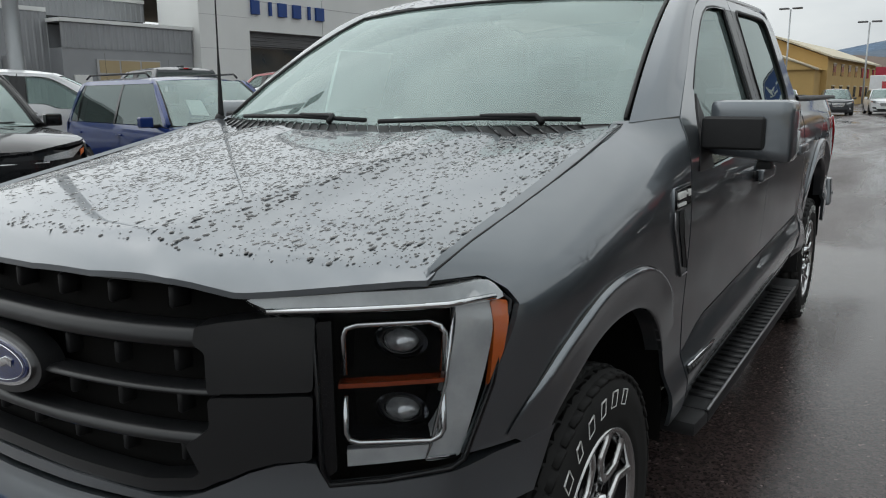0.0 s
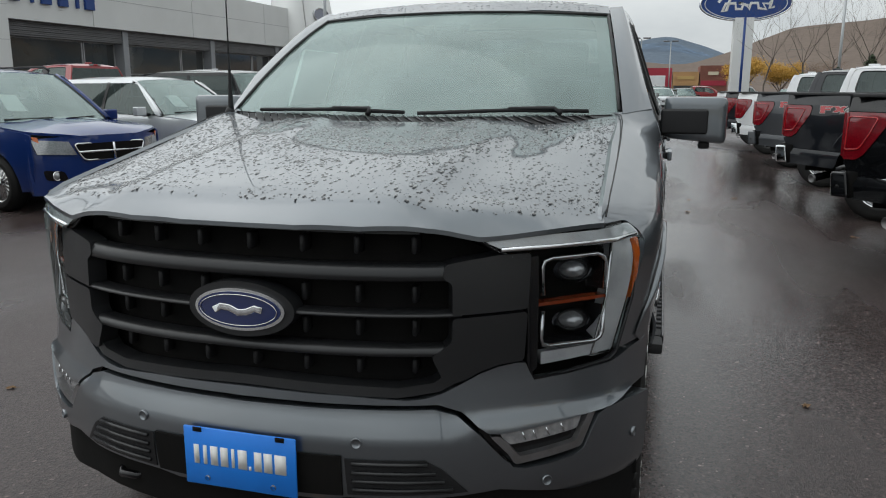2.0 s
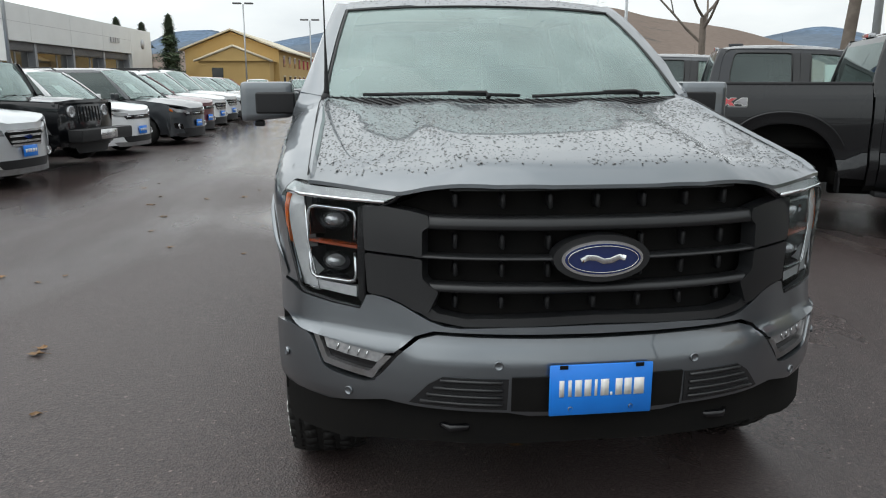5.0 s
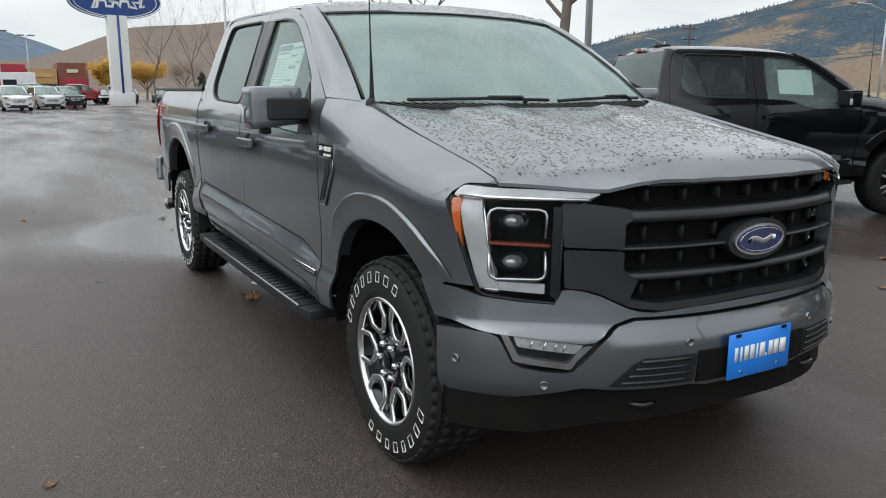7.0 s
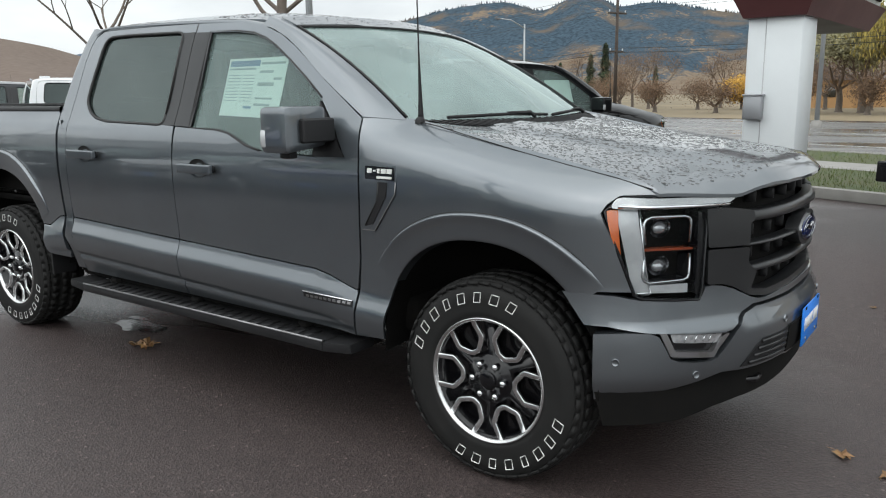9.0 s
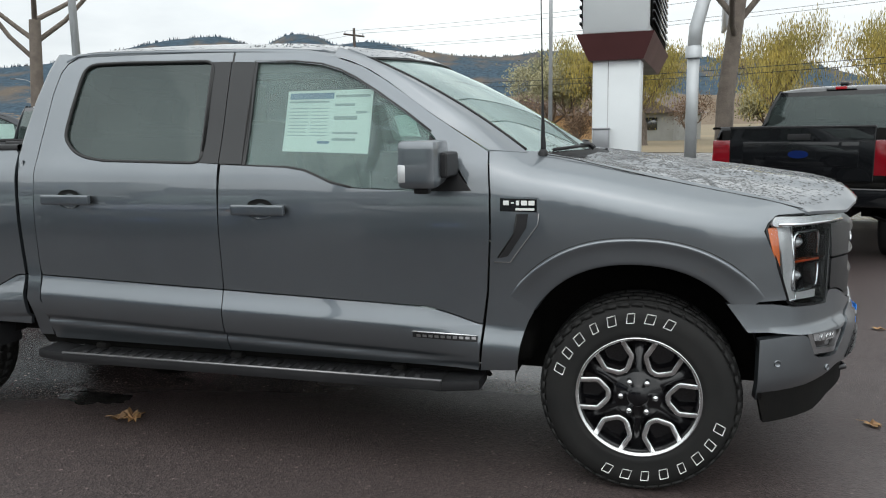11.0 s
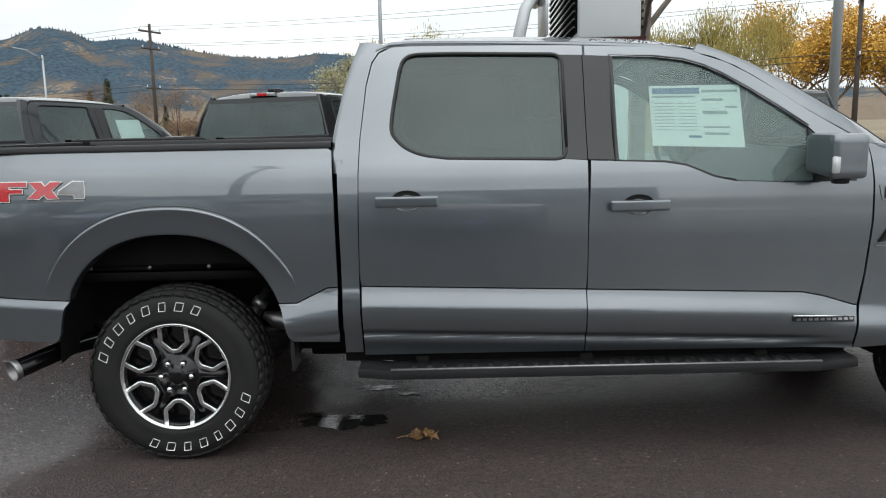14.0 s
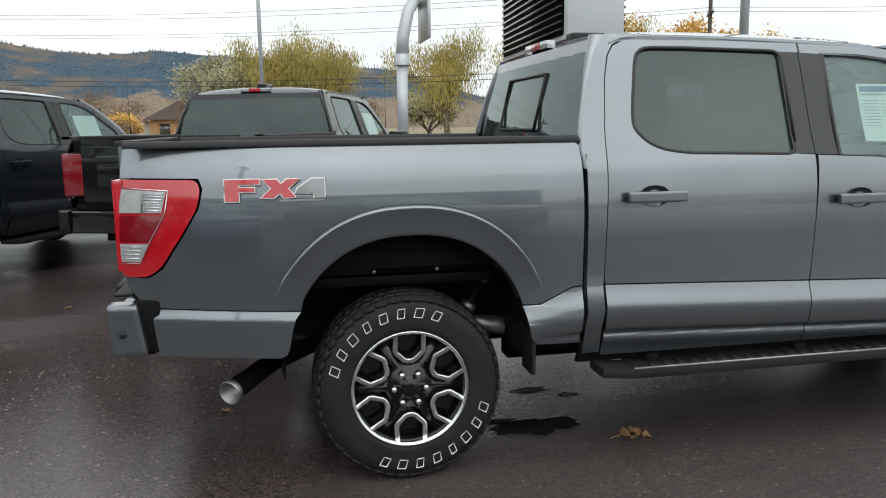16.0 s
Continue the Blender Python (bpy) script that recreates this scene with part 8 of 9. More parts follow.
part("badge_rim", tube([(1.62 - 0.055 * (z - 0.5) + 0.10, y, z) for y, z in ellipse(29.9, 6.95, 1.25, 0.52)] + [(1.62 - 0.055 * 6.45 + 0.10, 31.15, 6.95)], 0.05, 6, caps=False), M["chrome"], tw)
for k, (w, y) in enumerate(((0.5, 58.0), (0.5, 58.7), (0.5, 59.4), (0.5, 60.1))):
    slab("sign_bar", shop, 0.02, 0.12, y, y + w, 5.45, 5.95, M["mullion"], 0.01)
part("round_badge", lathe([(0.03, 0.55), (0.12, 0.55), (0.13, 0.0)], 24, "x"), M["mullion"], shop, "round silver badge").location = (0, 68.5, 5.7)

# workshop wing beside it
wing = thing("workshop", "grey ribbed-metal workshop with a glazed roller door", "building", at=FRONT)


def ribbed(name, x, y0, y1, z0, z1, parent, step=0.28, material=None):
    bm = bmesh.new()
    y, prof = y0, []
    while y < y1:
        prof += [(x, y), (x, min(y + step * 0.55, y1)), (x + 0.035, min(y + step * 0.68, y1)), (x + 0.035, min(y + step * 0.88, y1))]
        y += step
    a, b = [bm.verts.new((px, py, z0)) for px, py in prof], [bm.verts.new((px, py, z1)) for px, py in prof]
    for i in range(len(a) - 1):
        if prof[i] != prof[i + 1]:
            bm.faces.new((a[i], a[i + 1], b[i + 1], b[i]))
    return part(name, bm, material or M["grey_siding"], parent, smooth=False)


slab("wall", wing, -14, -1.5, -30, -0.1, G0 - 0.5, 4.3, M["grey_siding"])
ribbed("ribbed_wall", -1.45, -30, -6.3, G0 - 0.5, 4.75, wing)
ribbed("ribbed_wall", -0.5, -6.3, -0.1, 3.35, 4.35, wing)
ribbed("ribbed_wall", -4.0, -6.3, -0.1, 4.9, 5.75, wing)
slab("roof_edge", wing, -6.0, -0.4, -6.35, -0.1, 4.36, 4.50, M["white_panel"])
slab("roof_edge", wing, -9.0, -3.9, -6.4, -0.1, 5.76, 5.92, M["white_panel"])
slab("roof_edge", wing, -9.0, -1.4, -30, -6.3, 4.76, 4.92, M["white_panel"])
slab("clerestory", wing, -4.2, -4.1, -6.3, -0.1, 4.45, 4.95, M["shop_glass"], 0, "dark clerestory strip")
slab("front_wall", wing, -1.6, -0.52, -6.3, -0.1, G0 - 0.4, 3.35, M["grey_siding"])
roller = slab("roller_door", wing, -0.52, -0.44, -4.9, -1.9, G0 - 0.1, 2.95, M["mullion"], 0, "glazed roller door with pale frames")
for i in range(3):
    for j in range(4):
        slab("door_pane", roller, -0.45, -0.425, -4.8 + i * 0.98, -3.9 + i * 0.98, G0 + 0.05 + j * 0.6, G0 + 0.55 + j * 0.6, M["tan_interior"] if j > 1 else M["shop_glass"])
slab("side_door", wing, -0.5, -0.43, -5.9, -5.15, G0 - 0.1, 2.3, M["white_panel"], 0.01, "white side door")
slab("wall_unit", wing, -1.4, -1.0, -8.2, -7.5, 2.3, 3.0, M["mullion"], 0.02)

# ---- ochre motel block, shops and signs far off ----
motel = thing("motel", "two-storey ochre stucco block with gabled roof", "building")
MO = Matrix.Translation((-13.2, 88, 0)) @ Matrix.Rotation(radians(-4), 4, "Z")
motel.matrix_world = MO
part("wall", block(-5.2, 5.2, 0, 34, 0, 5.0), M["yellow_wall"], motel, smooth=False)
for y in (0, 34):
    bm = bmesh.new()
    bm.faces.new([bm.verts.new(p) for p in ((-5.2, y, 5.0), (5.2, y, 5.0), (0, y, 7.0))])
    part("gable", bm, M["yellow_wall"], motel, smooth=False)
for s in (-1, 1):
    bm = bmesh.new()
    q = [bm.verts.new(p) for p in ((0, -0.5, 7.12), (s * 5.8, -0.5, 4.86), (s * 5.8, 34.5, 4.86), (0, 34.5, 7.12), (0, -0.5, 7.3), (s * 5.8, -0.5, 5.04), (s * 5.8, 34.5, 5.04), (0, 34.5, 7.3))]
    for f in ((0, 1, 2, 3), (4, 5, 6, 7), (0, 1, 5, 4), (1, 2, 6, 5), (2, 3, 7, 6)):
        bm.faces.new([q[i] for i in f])
    part("roof", bm, M["cream_trim"], motel, smooth=False)
slab("porch", motel, -3.0, 4.6, -3.0, 0.0, 0, 3.7, M["yellow_wall"])
bm = bmesh.new()
q = [bm.verts.new(p) for p in ((-3.4, -3.3, 3.7), (5.0, -3.3, 3.7), (0.8, -3.3, 5.3), (-3.4, 0, 3.7), (5.0, 0, 3.7), (0.8, 0, 5.3))]
for f in ((0, 1, 2), (0, 2, 5, 3), (1, 4, 5, 2)):
    bm.faces.new([q[i] for i in f])
part("porch_roof", bm, M["yellow_wall"], motel, smooth=False)
for e in (((-3.4, -3.35, 3.7), (0.8, -3.35, 5.32)), ((0.8, -3.35, 5.32), (5.0, -3.35, 3.7))):
    part("porch_trim", tube(e, 0.14, 6), M["cream_trim"], motel)
for y in np.linspace(3, 31, 7):
    for z in (0.9, 3.2):
        wn_ = slab("window", motel, 5.19, 5.26, y, y + 1.5, z, z + 1.2, M["shop_glass"], 0, "dark motel window")
        slab("window_frame", wn_, 5.2, 5.30, y - 0.1, y + 1.6, z + 1.2, z + 1.32, M["cream_trim"])
slab("window", motel, -1.6, -0.4, -3.08, -3.0, 1.9, 3.0, M["shop_glass"])

shops = thing("shop_row", "low red, tan and brown shop fronts far off", "building")
for x0, x1, h, mt in ((-8, 2.2, 5.6, "red_wall"), (-8.2, -8.0, 5.7, "cream_trim"), (2.4, 7.0, 4.9, "tan_wall"), (7.2, 12.0, 6.0, "brick_wall"), (-15, -8.4, 5.5, "red_wall")):
    slab("shop_front", shops, x0, x1, 150, 162, 0, h, M[mt])
for x0, x1, z0, z1, mt in ((3.2, 6.2, 3.5, 4.1, "yellow_wall"), (8.6, 10.4, 4.3, 4.9, "cream_trim"), (7.4, 11.8, 2.4, 3.3, "red_wall"), (2.6, 6.8, 0.2, 2.4, "shop_glass"), (-7.6, 2.0, 0.2, 2.2, "shop_glass")):
    slab("sign_panel", shops, x0, x1, 149.85, 150.0, z0, z1, M[mt])
lorry = thing("box_truck", "white box trailer parked far off", "lorry")
slab("box", lorry, -3.6, 1.0, 80, 82.5, 0.9, 2.95, M["white_paint"], 0.03)
slab("red_mark", lorry, -2.6, -1.9, 79.96, 80.0, 1.7, 2.4, M["red_lens"])
slab("name_bar", lorry, -1.7, -0.6, 79.96, 80.0, 1.8, 2.3, M["black_plastic"])
for x in (-3.0, -2.1, 0.4):
    part("wheel", join(bmesh.new(), lathe([(0, 0.0), (0, 0.45), (0.3, 0.45), (0.3, 0)], 20, "y"), Matrix.Translation((x, 80.1, 0.45))), M["rubber"], lorry)
slab("chassis", lorry, -3.4, 0.8, 80.4, 82.1, 0.5, 0.9, M["void"])

# oval sign on its pale pylon
pyl = thing("oval_sign", "tall blue oval sign on a pale pylon", "sign", at=Matrix.Translation((7.2, 70.5, 0)) @ Matrix.Rotation(radians(6), 4, "Z"))
part("pylon", block(-0.8, 0.8, -0.45, 0.45, 0, 7.6, 0.05, 2), M["white_panel"], pyl, "pale metal pylon")
part("pylon_foot", block(-0.95, 0.95, -0.6, 0.6, 0, 1.1, 0.05, 2), M["white_panel"], pyl)
part("pylon_stripe", block(-0.06, 0.14, -0.47, -0.45, 0, 7.6), M["sign_blue"], pyl, "blue vertical stripe")
face = lambda out: (lambda x, z, d=0: Vector((x, -0.35 - out + d, z)))
ov = part("oval_face", panel(ellipse(0, 8.75, 3.72, 1.42, 48), face(0.0), 1.0, 0.7, 0.06, centre=(0, 5, 8.7)), M["sign_blue"], pyl, "blue oval face with a white line")
for k, rr_, mt in ((1.0, 0.07, "chrome"), (0.90, 0.035, "white_letter")):
    ring = [face(0.03)(x, z) for x, z in ellipse(0, 8.75, 3.72 * k, 1.42 * k, 48)]
    part("oval_line", tube(ring + ring[:1], rr_, 6, caps=False), M[mt], ov)
part("script_stroke", ribbon([face(0.03)(x * 28, 8.75 + z * 28) for x, z in ((-0.080, 0.004), (-0.066, 0.022), (-0.024, 0.024), (-0.046, 0.014), (-0.055, -0.020), (-0.068, -0.024), (-0.058, 0.0), (-0.030, 0.001), (-0.028, -0.016), (-0.010, -0.016), (-0.008, 0.0), (-0.020, 0.002), (0.006, -0.006), (0.010, -0.018), (0.015, 0.001), (0.035, 0.001), (0.038, -0.014), (0.060, -0.018), (0.050, 0.0), (0.068, -0.002), (0.078, 0.022), (0.070, -0.016), (0.084, -0.010))], 0.24, 0.05, (0, -1, 0)), M["white_letter"], ov, "white looping stroke")

# reader-board sign on a white post between the pickups
post = thing("reader_board", "dark louvred sign box on a square white post", "sign", at=Matrix.Translation((5.3, 0.42, 0)) @ Matrix.Rotation(radians(-3), 4, "Z"))
M["post_white"] = mat("white_painted_steel", (0.66, 0.69, 0.70), 0.4, second=(0.58, 0.61, 0.62), scale=1.5, amount=0.5, fine=60)
M["maroon"] = mat("maroon_trim", (0.10, 0.035, 0.035), 0.5, scale=2)
part("post", block(-0.26, 0.26, -0.26, 0.26, 0.0, 2.5, 0.008, 1), M["post_white"], post, "white painted square post")
part("post_seam", block(-0.262, -0.258, 0.08, 0.09, 0.0, 2.4), M["mullion"], post)
bx = part("meter_box", block(-0.36, -0.26, 0.06, 0.24, 1.20, 1.44, 0.01, 1), M["grey_siding"], post, "grey electrical box")
part("meter_lid", block(-0.37, -0.25, 0.05, 0.25, 1.435, 1.455, 0.006, 1), M["grey_siding"], bx)
cap = bmesh.new()
lo = [cap.verts.new(p) for p in ((-0.32, -0.30, 2.20), (2.6, -0.30, 2.20), (2.6, 0.30, 2.20), (-0.32, 0.30, 2.20))]
hi = [cap.verts.new(p) for p in ((-0.46, -0.42, 2.48), (2.9, -0.42, 2.48), (2.9, 0.42, 2.48), (-0.46, 0.42, 2.48))]
for i in range(4):
    cap.faces.new((lo[i], lo[(i + 1) % 4], hi[(i + 1) % 4], hi[i]))
cap.faces.new(lo[::-1])
part("cap", cap, M["maroon"], post, "maroon tapered sign skirt", smooth=False)
bd = part("sign_box", block(-0.40, 2.85, -0.36, 0.36, 2.48, 5.0, 0.02, 1), M["post_white"], post, "white sign box")
for s in (-1, 1):
    part("screen", block(-0.30, 2.75, s * 0.361, s * 0.385, 2.56, 4.92), M["void"], bd, "black louvred screen")
    for k in range(26):
        part("louvre", block(-0.30, 2.75, s * 0.38, s * 0.41, 2.60 + k * 0.09, 2.63 + k * 0.09), M["gloss_black"], bd)

# ---- poles ----
M["galvanised"] = mat("galvanised_steel", (0.42, 0.44, 0.45), 0.45, 0.5, second=(0.34, 0.35, 0.36), scale=2)
M["pole_wood"] = mat("tarred_pole_timber", (0.07, 0.055, 0.045), 0.85, second=(0.04, 0.03, 0.025), scale=3, fine=60, bump=0.3)


def lamp_post(x, y, h, arm=None, heads=2, r=0.09, label="slim pale lamp post with twin heads"):
    t = thing("street_lamp", label, "lamp", at=Matrix.Translation((x, y, climb(x))))
    part("pole", tube([(0, 0, 0), (0, 0, h)], [r, r * 0.7], 10), M["galvanised"], t)
    part("base", lathe([(0, r * 2.2), (0.25, r * 2.0), (0.3, r)], 16, "z"), M["concrete"], t)
    if arm:
        part("arm", tube([(0, 0, h - 0.3), (arm[0] * 0.5, arm[1] * 0.5, h + 0.25), (arm[0], arm[1], h + 0.35)], [0.05, 0.04, 0.035], 8), M["galvanised"], t)
        part("head", block(arm[0] - 0.3, arm[0] + 0.3, arm[1] - 0.12, arm[1] + 0.12, h + 0.25, h + 0.38, 0.04, 2), M["dark_soffit"], t)
    elif heads:
        for s in (-1, 1):
            part("head", block(s * 0.15, s * 1.0, -0.25, 0.25, h, h + 0.14, 0.03, 1), M["dark_soffit"], t)
    return t


for x, y, h in ((-10.5, 78.0, 9.0), (-4.2, 82.0, 7.8), (-1.8, 90.0, 7.2), (-15.0, 33.0, 9.5), (1.5, 110, 8.0)):
    lamp_post(x, y, h)
lamp_post(-13.1, 6.57, 10.9, r=0.15)
for x, y, h in ((10.5, 47.0, 8.0), (17.5, 47.0, 8.2), (20.5, 55.0, 9.5)):
    lamp_post(x, y, h, heads=0, label="bare pale metal flagpole beside the verge")
lamp_post(32.5, 4.9, 14.0, heads=0, r=0.10, label="plain pale steel pole by the street")
lamp_post(*street(9.8, -8.0).xy, 9.0, heads=0, r=0.11, label="plain pale steel pole by the street")
lamp_post(9.9, 11.8, 10.0, heads=0, r=0.09, label="plain pale steel pole by the street")
lamp_post(10.3, -5.0, 10.0, heads=0, r=0.10, label="plain pale steel pole by the street")
for a in (47.0, 84.0):
    lamp_post(*street(36.4, a).xy, 7.0, arm=tuple(-2.6 * c for c in street(1, 0).xy), label="galvanised street lamp with a long arm")
for a in (-50, -4.5, 41, 86.5):
    t = thing("utility_pole", "dark timber power pole with cross-arms", "power pole", "power poles along the street", at=Matrix.Translation(street(40.5, a)) @ STREET)
    part("mast", tube([(0, 0, 0), (0, 0, 9.2)], [0.15, 0.10], 10), M["pole_wood"], t)
    for z, w in ((8.6, 1.1), (7.4, 0.9), (4.6, 0.7)):
        part("cross_arm", block(-w, w, -0.06, 0.06, z, z + 0.12), M["pole_wood"], t)
        for s in (-0.9, 0.9):
            part("insulator", join(bmesh.new(), lathe([(z + 0.12, 0.05), (z + 0.28, 0.04), (z + 0.3, 0.0)], 8, "z"), Matrix.Translation((s * w, 0, 0))), M["galvanised"], t)
poles_a = (-50, -4.5, 41, 86.5)
for n, z in ((-0.95, 8.9), (0.95, 8.9), (-0.8, 7.7), (0.8, 7.7), (0.0, 4.9), (0.2, 4.6)):
    pts = []
    for a0, a1 in zip(poles_a, poles_a[1:]):
        pts += [street(40.5 + n, a0 + (a1 - a0) * t / 8, z - 0.5 * 4 * (t / 8) * (1 - t / 8)) for t in range(8)]
    tagged(part("power_line", tube(pts, 0.011 if z > 5 else 0.018, 5), M["seal"], None), "thin dark cable slung between power poles", "cable")
# traffic sign gantry with a bent arm
gan = thing("sign_gantry", "galvanised post with a bent sign arm", "gantry", at=Matrix.Translation((31.4, -1.37, 0)) @ Matrix.Scale(1.42, 4))
part("post", tube([(0, 0, 0), (0, 0, 3.3)], 0.18, 14), M["galvanised"], gan)
part("collar", lathe([(3.0, 0.24), (3.35, 0.24), (3.36, 0.2)], 16, "z"), M["galvanised"], gan)
part("arm", tube([(0, 0, 3.1), (0, -0.05, 3.9), (0.1, -0.25, 4.7), (0.2, -0.5, 5.1), (3.5, -1.0, 5.3)], [0.2, 0.2, 0.19, 0.18, 0.12], 14), M["galvanised"], gan)
part("sign_back", block(0.2, 2.0, -1.0, -0.9, 3.9, 5.7, 0.01, 1), M["mullion"], gan)


# ---- trees ----
M["bark"] = mat("grey_bark", (0.17, 0.14, 0.115), 0.9, second=(0.08, 0.065, 0.055), scale=6, fine=40, bump=0.6, bump_dist=0.02)
M["twig"] = mat("bare_twig", (0.16, 0.115, 0.085), 0.9, scale=3)
M["willow"] = mat("yellow_willow_leaf", (0.40, 0.30, 0.06), 0.7, second=(0.24, 0.21, 0.06), scale=0.5, amount=0.9, island=0.35)
M["orange_leaf"] = mat("orange_autumn_leaf", (0.58, 0.34, 0.05), 0.7, second=(0.42, 0.23, 0.035), scale=0.5, amount=0.8, island=0.3)
M["pale_leaf"] = mat("pale_dry_leaf", (0.34, 0.31, 0.17), 0.8, second=(0.22, 0.21, 0.12), scale=0.5, amount=0.8, island=0.3)
M["pine"] = mat("dark_pine_needle", (0.035, 0.062, 0.032), 0.8, second=(0.05, 0.07, 0.03), scale=0.8, amount=0.8, island=0.35)
M["brush"] = mat("brown_brush", (0.17, 0.10, 0.055), 0.9, second=(0.10, 0.065, 0.04), scale=0.5, amount=0.8, island=0.35)


def limbs(bm, base, way, length, radius, depth, rng, ends, spread=0.6, lift=0.15, seg=6):
    """A limb that bends, tapers and forks."""
    pts, rads, p, d = [base.copy()], [radius], base.copy(), way.normalized()
    n = 4
    for i in range(n):
        d = (d + Vector((rng.uniform(-1, 1), rng.uniform(-1, 1), rng.uniform(-0.4, 0.7))) * 0.16 + Vector((0, 0, lift * 0.3))).normalized()
        p = p + d * length / n
        pts.append(p.copy())
        rads.append(radius * (1 - 0.45 * (i + 1) / n))
    tube(pts, rads, max(3, seg), bm, caps=False)
    if depth == 0:
        ends.append((p, d))
        return
    for k in range(rng.choice((2, 3, 3))):
        i = rng.randint(2, n)
        side = Vector((rng.uniform(-1, 1), rng.uniform(-1, 1), rng.uniform(-0.2, 0.6))).normalized()
        limbs(bm, pts[i], d * (1 - spread * 0.6) + side * spread + Vector((0, 0, lift)), length * rng.uniform(0.55, 0.78), rads[i] * 0.62, depth - 1, rng, ends, spread, lift, seg - 1)


def leaf_cloud(ends, rng, count, size, spread, droop=0.0, flat=0.6):
    verts, faces = [], []
    for p, d in ends:
        for _ in range(count):
            o = Vector((rng.gauss(0, spread), rng.gauss(0, spread), rng.gauss(0, spread * flat)))
            c = p + o
            if droop:
                c.z -= abs(rng.gauss(0, droop))
            a = Vector((rng.uniform(-1, 1), rng.uniform(-1, 1), rng.uniform(-1, 1))).normalized() * size * rng.uniform(0.6, 1.3)
            b = a.orthogonal().normalized() * size * rng.uniform(0.35, 0.7)
            if droop:
                a = Vector((rng.uniform(-0.2, 0.2), rng.uniform(-0.2, 0.2), -1)) * size * rng.uniform(1.2, 2.6)
                b = Vector((rng.uniform(-1, 1), rng.uniform(-1, 1), 0)).normalized() * size * 0.35
            k = len(verts)
            verts += [c - a - b * 0.4, c + b, c + a, c - b]
            faces.append((k, k + 1, k + 2, k + 3))
    return verts, faces


def tree(x, y, h, kind="bare", seed=1, trunk=0.14, label="", depth=3, z=0.0, wide=1.0):
    rng = random.Random(seed)
    leaf = {"willow": "willow", "orange": "orange_leaf", "pale": "pale_leaf", "brush": "brush"}.get(kind)
    t = thing("tree", label or {"bare": "bare leafless street tree on the verge", "willow": "yellowing willow with drooping branches", "orange": "tall tree in orange autumn leaf", "pale": "pale dry-leaved tree across the street", "brush": "broad brown leafless-looking tree"}[kind], "tree", at=Matrix.Translation((x, y, z)))
    bm, ends = bmesh.new(), []
    fork = h * (0.42 if kind == "bare" else 0.30)
    stem = [Vector((0, 0, 0)), Vector((rng.uniform(-0.05, 0.05) * h * 0.3, 0, fork * 0.5)), Vector((rng.uniform(-0.04, 0.04) * h, rng.uniform(-0.03, 0.03) * h, fork))]
    tube([stem[0], stem[0] + Vector((0, 0, 0.15)), stem[1], stem[2]], [trunk * 1.5, trunk * 1.1, trunk, trunk * 0.85], 10, bm, caps=False)
    part("trunk", bm, M["bark"], t)
    bm = bmesh.new()
    for k in range(5):
        a = 2 * math.pi * k / 5 + rng.uniform(-0.4, 0.4)
        limbs(bm, stem[2] - Vector((0, 0, fork * 0.12 * (k % 3))), Vector((math.cos(a) * 0.8 * wide, math.sin(a) * 0.8 * wide, rng.uniform(0.5, 1.3))), (h - fork) * rng.uniform(0.42, 0.6), trunk * (0.42 if kind == "bare" else 0.5), depth, rng, ends, 0.6, 0.12)
    part("limb", bm, M["bark"] if kind == "bare" else M["twig"], t, kind="stuff")
    if leaf:
        if kind == "willow":
            v, f = leaf_cloud(ends, rng, max(8, 11000 // len(ends)), 0.075, 0.42, droop=h * 0.15, flat=0.55)
        else:
            v, f = leaf_cloud(ends, rng, max(6, (9000 if kind != "brush" else 2600) // len(ends)), 0.12 if kind != "brush" else 0.07, 0.45, flat=0.8)
        me = bpy.data.meshes.new("crown")
        me.from_pydata(v, [], f)
        me.materials.append(M[leaf])
        tagged(shared("crown", me, t), kind="stuff")
    return t


def conifer(x, y, h, seed, label="dark green conifer far across the lot", wide=0.28):
    rng = random.Random(seed)
    t = thing("tree", label, "tree", at=Matrix.Translation((x, y, 0)))
    part("trunk", tube([(0, 0, 0), (0, 0, h)], [h * 0.022, 0.02], 8), M["bark"], t)
    v, f = [], []
    n = int(80 * h ** 0.5)
    for k in range(n * 9):
        u = rng.random() ** 0.75
        z = h * (0.08 + 0.92 * u)
        r = wide * h * (1 - u) * rng.uniform(0.35, 1.1) * (0.75 + 0.25 * math.sin(z * 5.0 / h * 6)) + 0.05
        a = rng.uniform(0, 6.283)
        c, o = Vector((math.cos(a), math.sin(a), 0)), len(v)
        p = c * r * rng.uniform(0.35, 1.0) + Vector((0, 0, z))
        s = h * 0.03 * rng.uniform(0.7, 1.4)
        side = c.cross(Vector((0, 0, 1))) * s * 0.55
        v += [p - side, p + side, p + c * s * 1.6 - Vector((0, 0, s * 0.5)), p + Vector((0, 0, s * 0.5))]
        f += [(o, o + 1, o + 2), (o, o + 1, o + 3)]
    me = bpy.data.meshes.new("crown")
    me.from_pydata(v, [], f)
    me.materials.append(M["pine"])
    tagged(shared("crown", me, t), kind="stuff")
    return t


# street trees on the verge
tree(10.4, 13.3, 9.2, "bare", 21, 0.14, depth=5, z=0.13, wide=1.8)
tree(11.3, 22.5, 8.5, "bare", 34, 0.12, depth=5, z=0.0, wide=1.3)
tree(9.28, -1.05, 8.0, "bare", 8, 0.135, depth=5, z=0.13, wide=1.2)
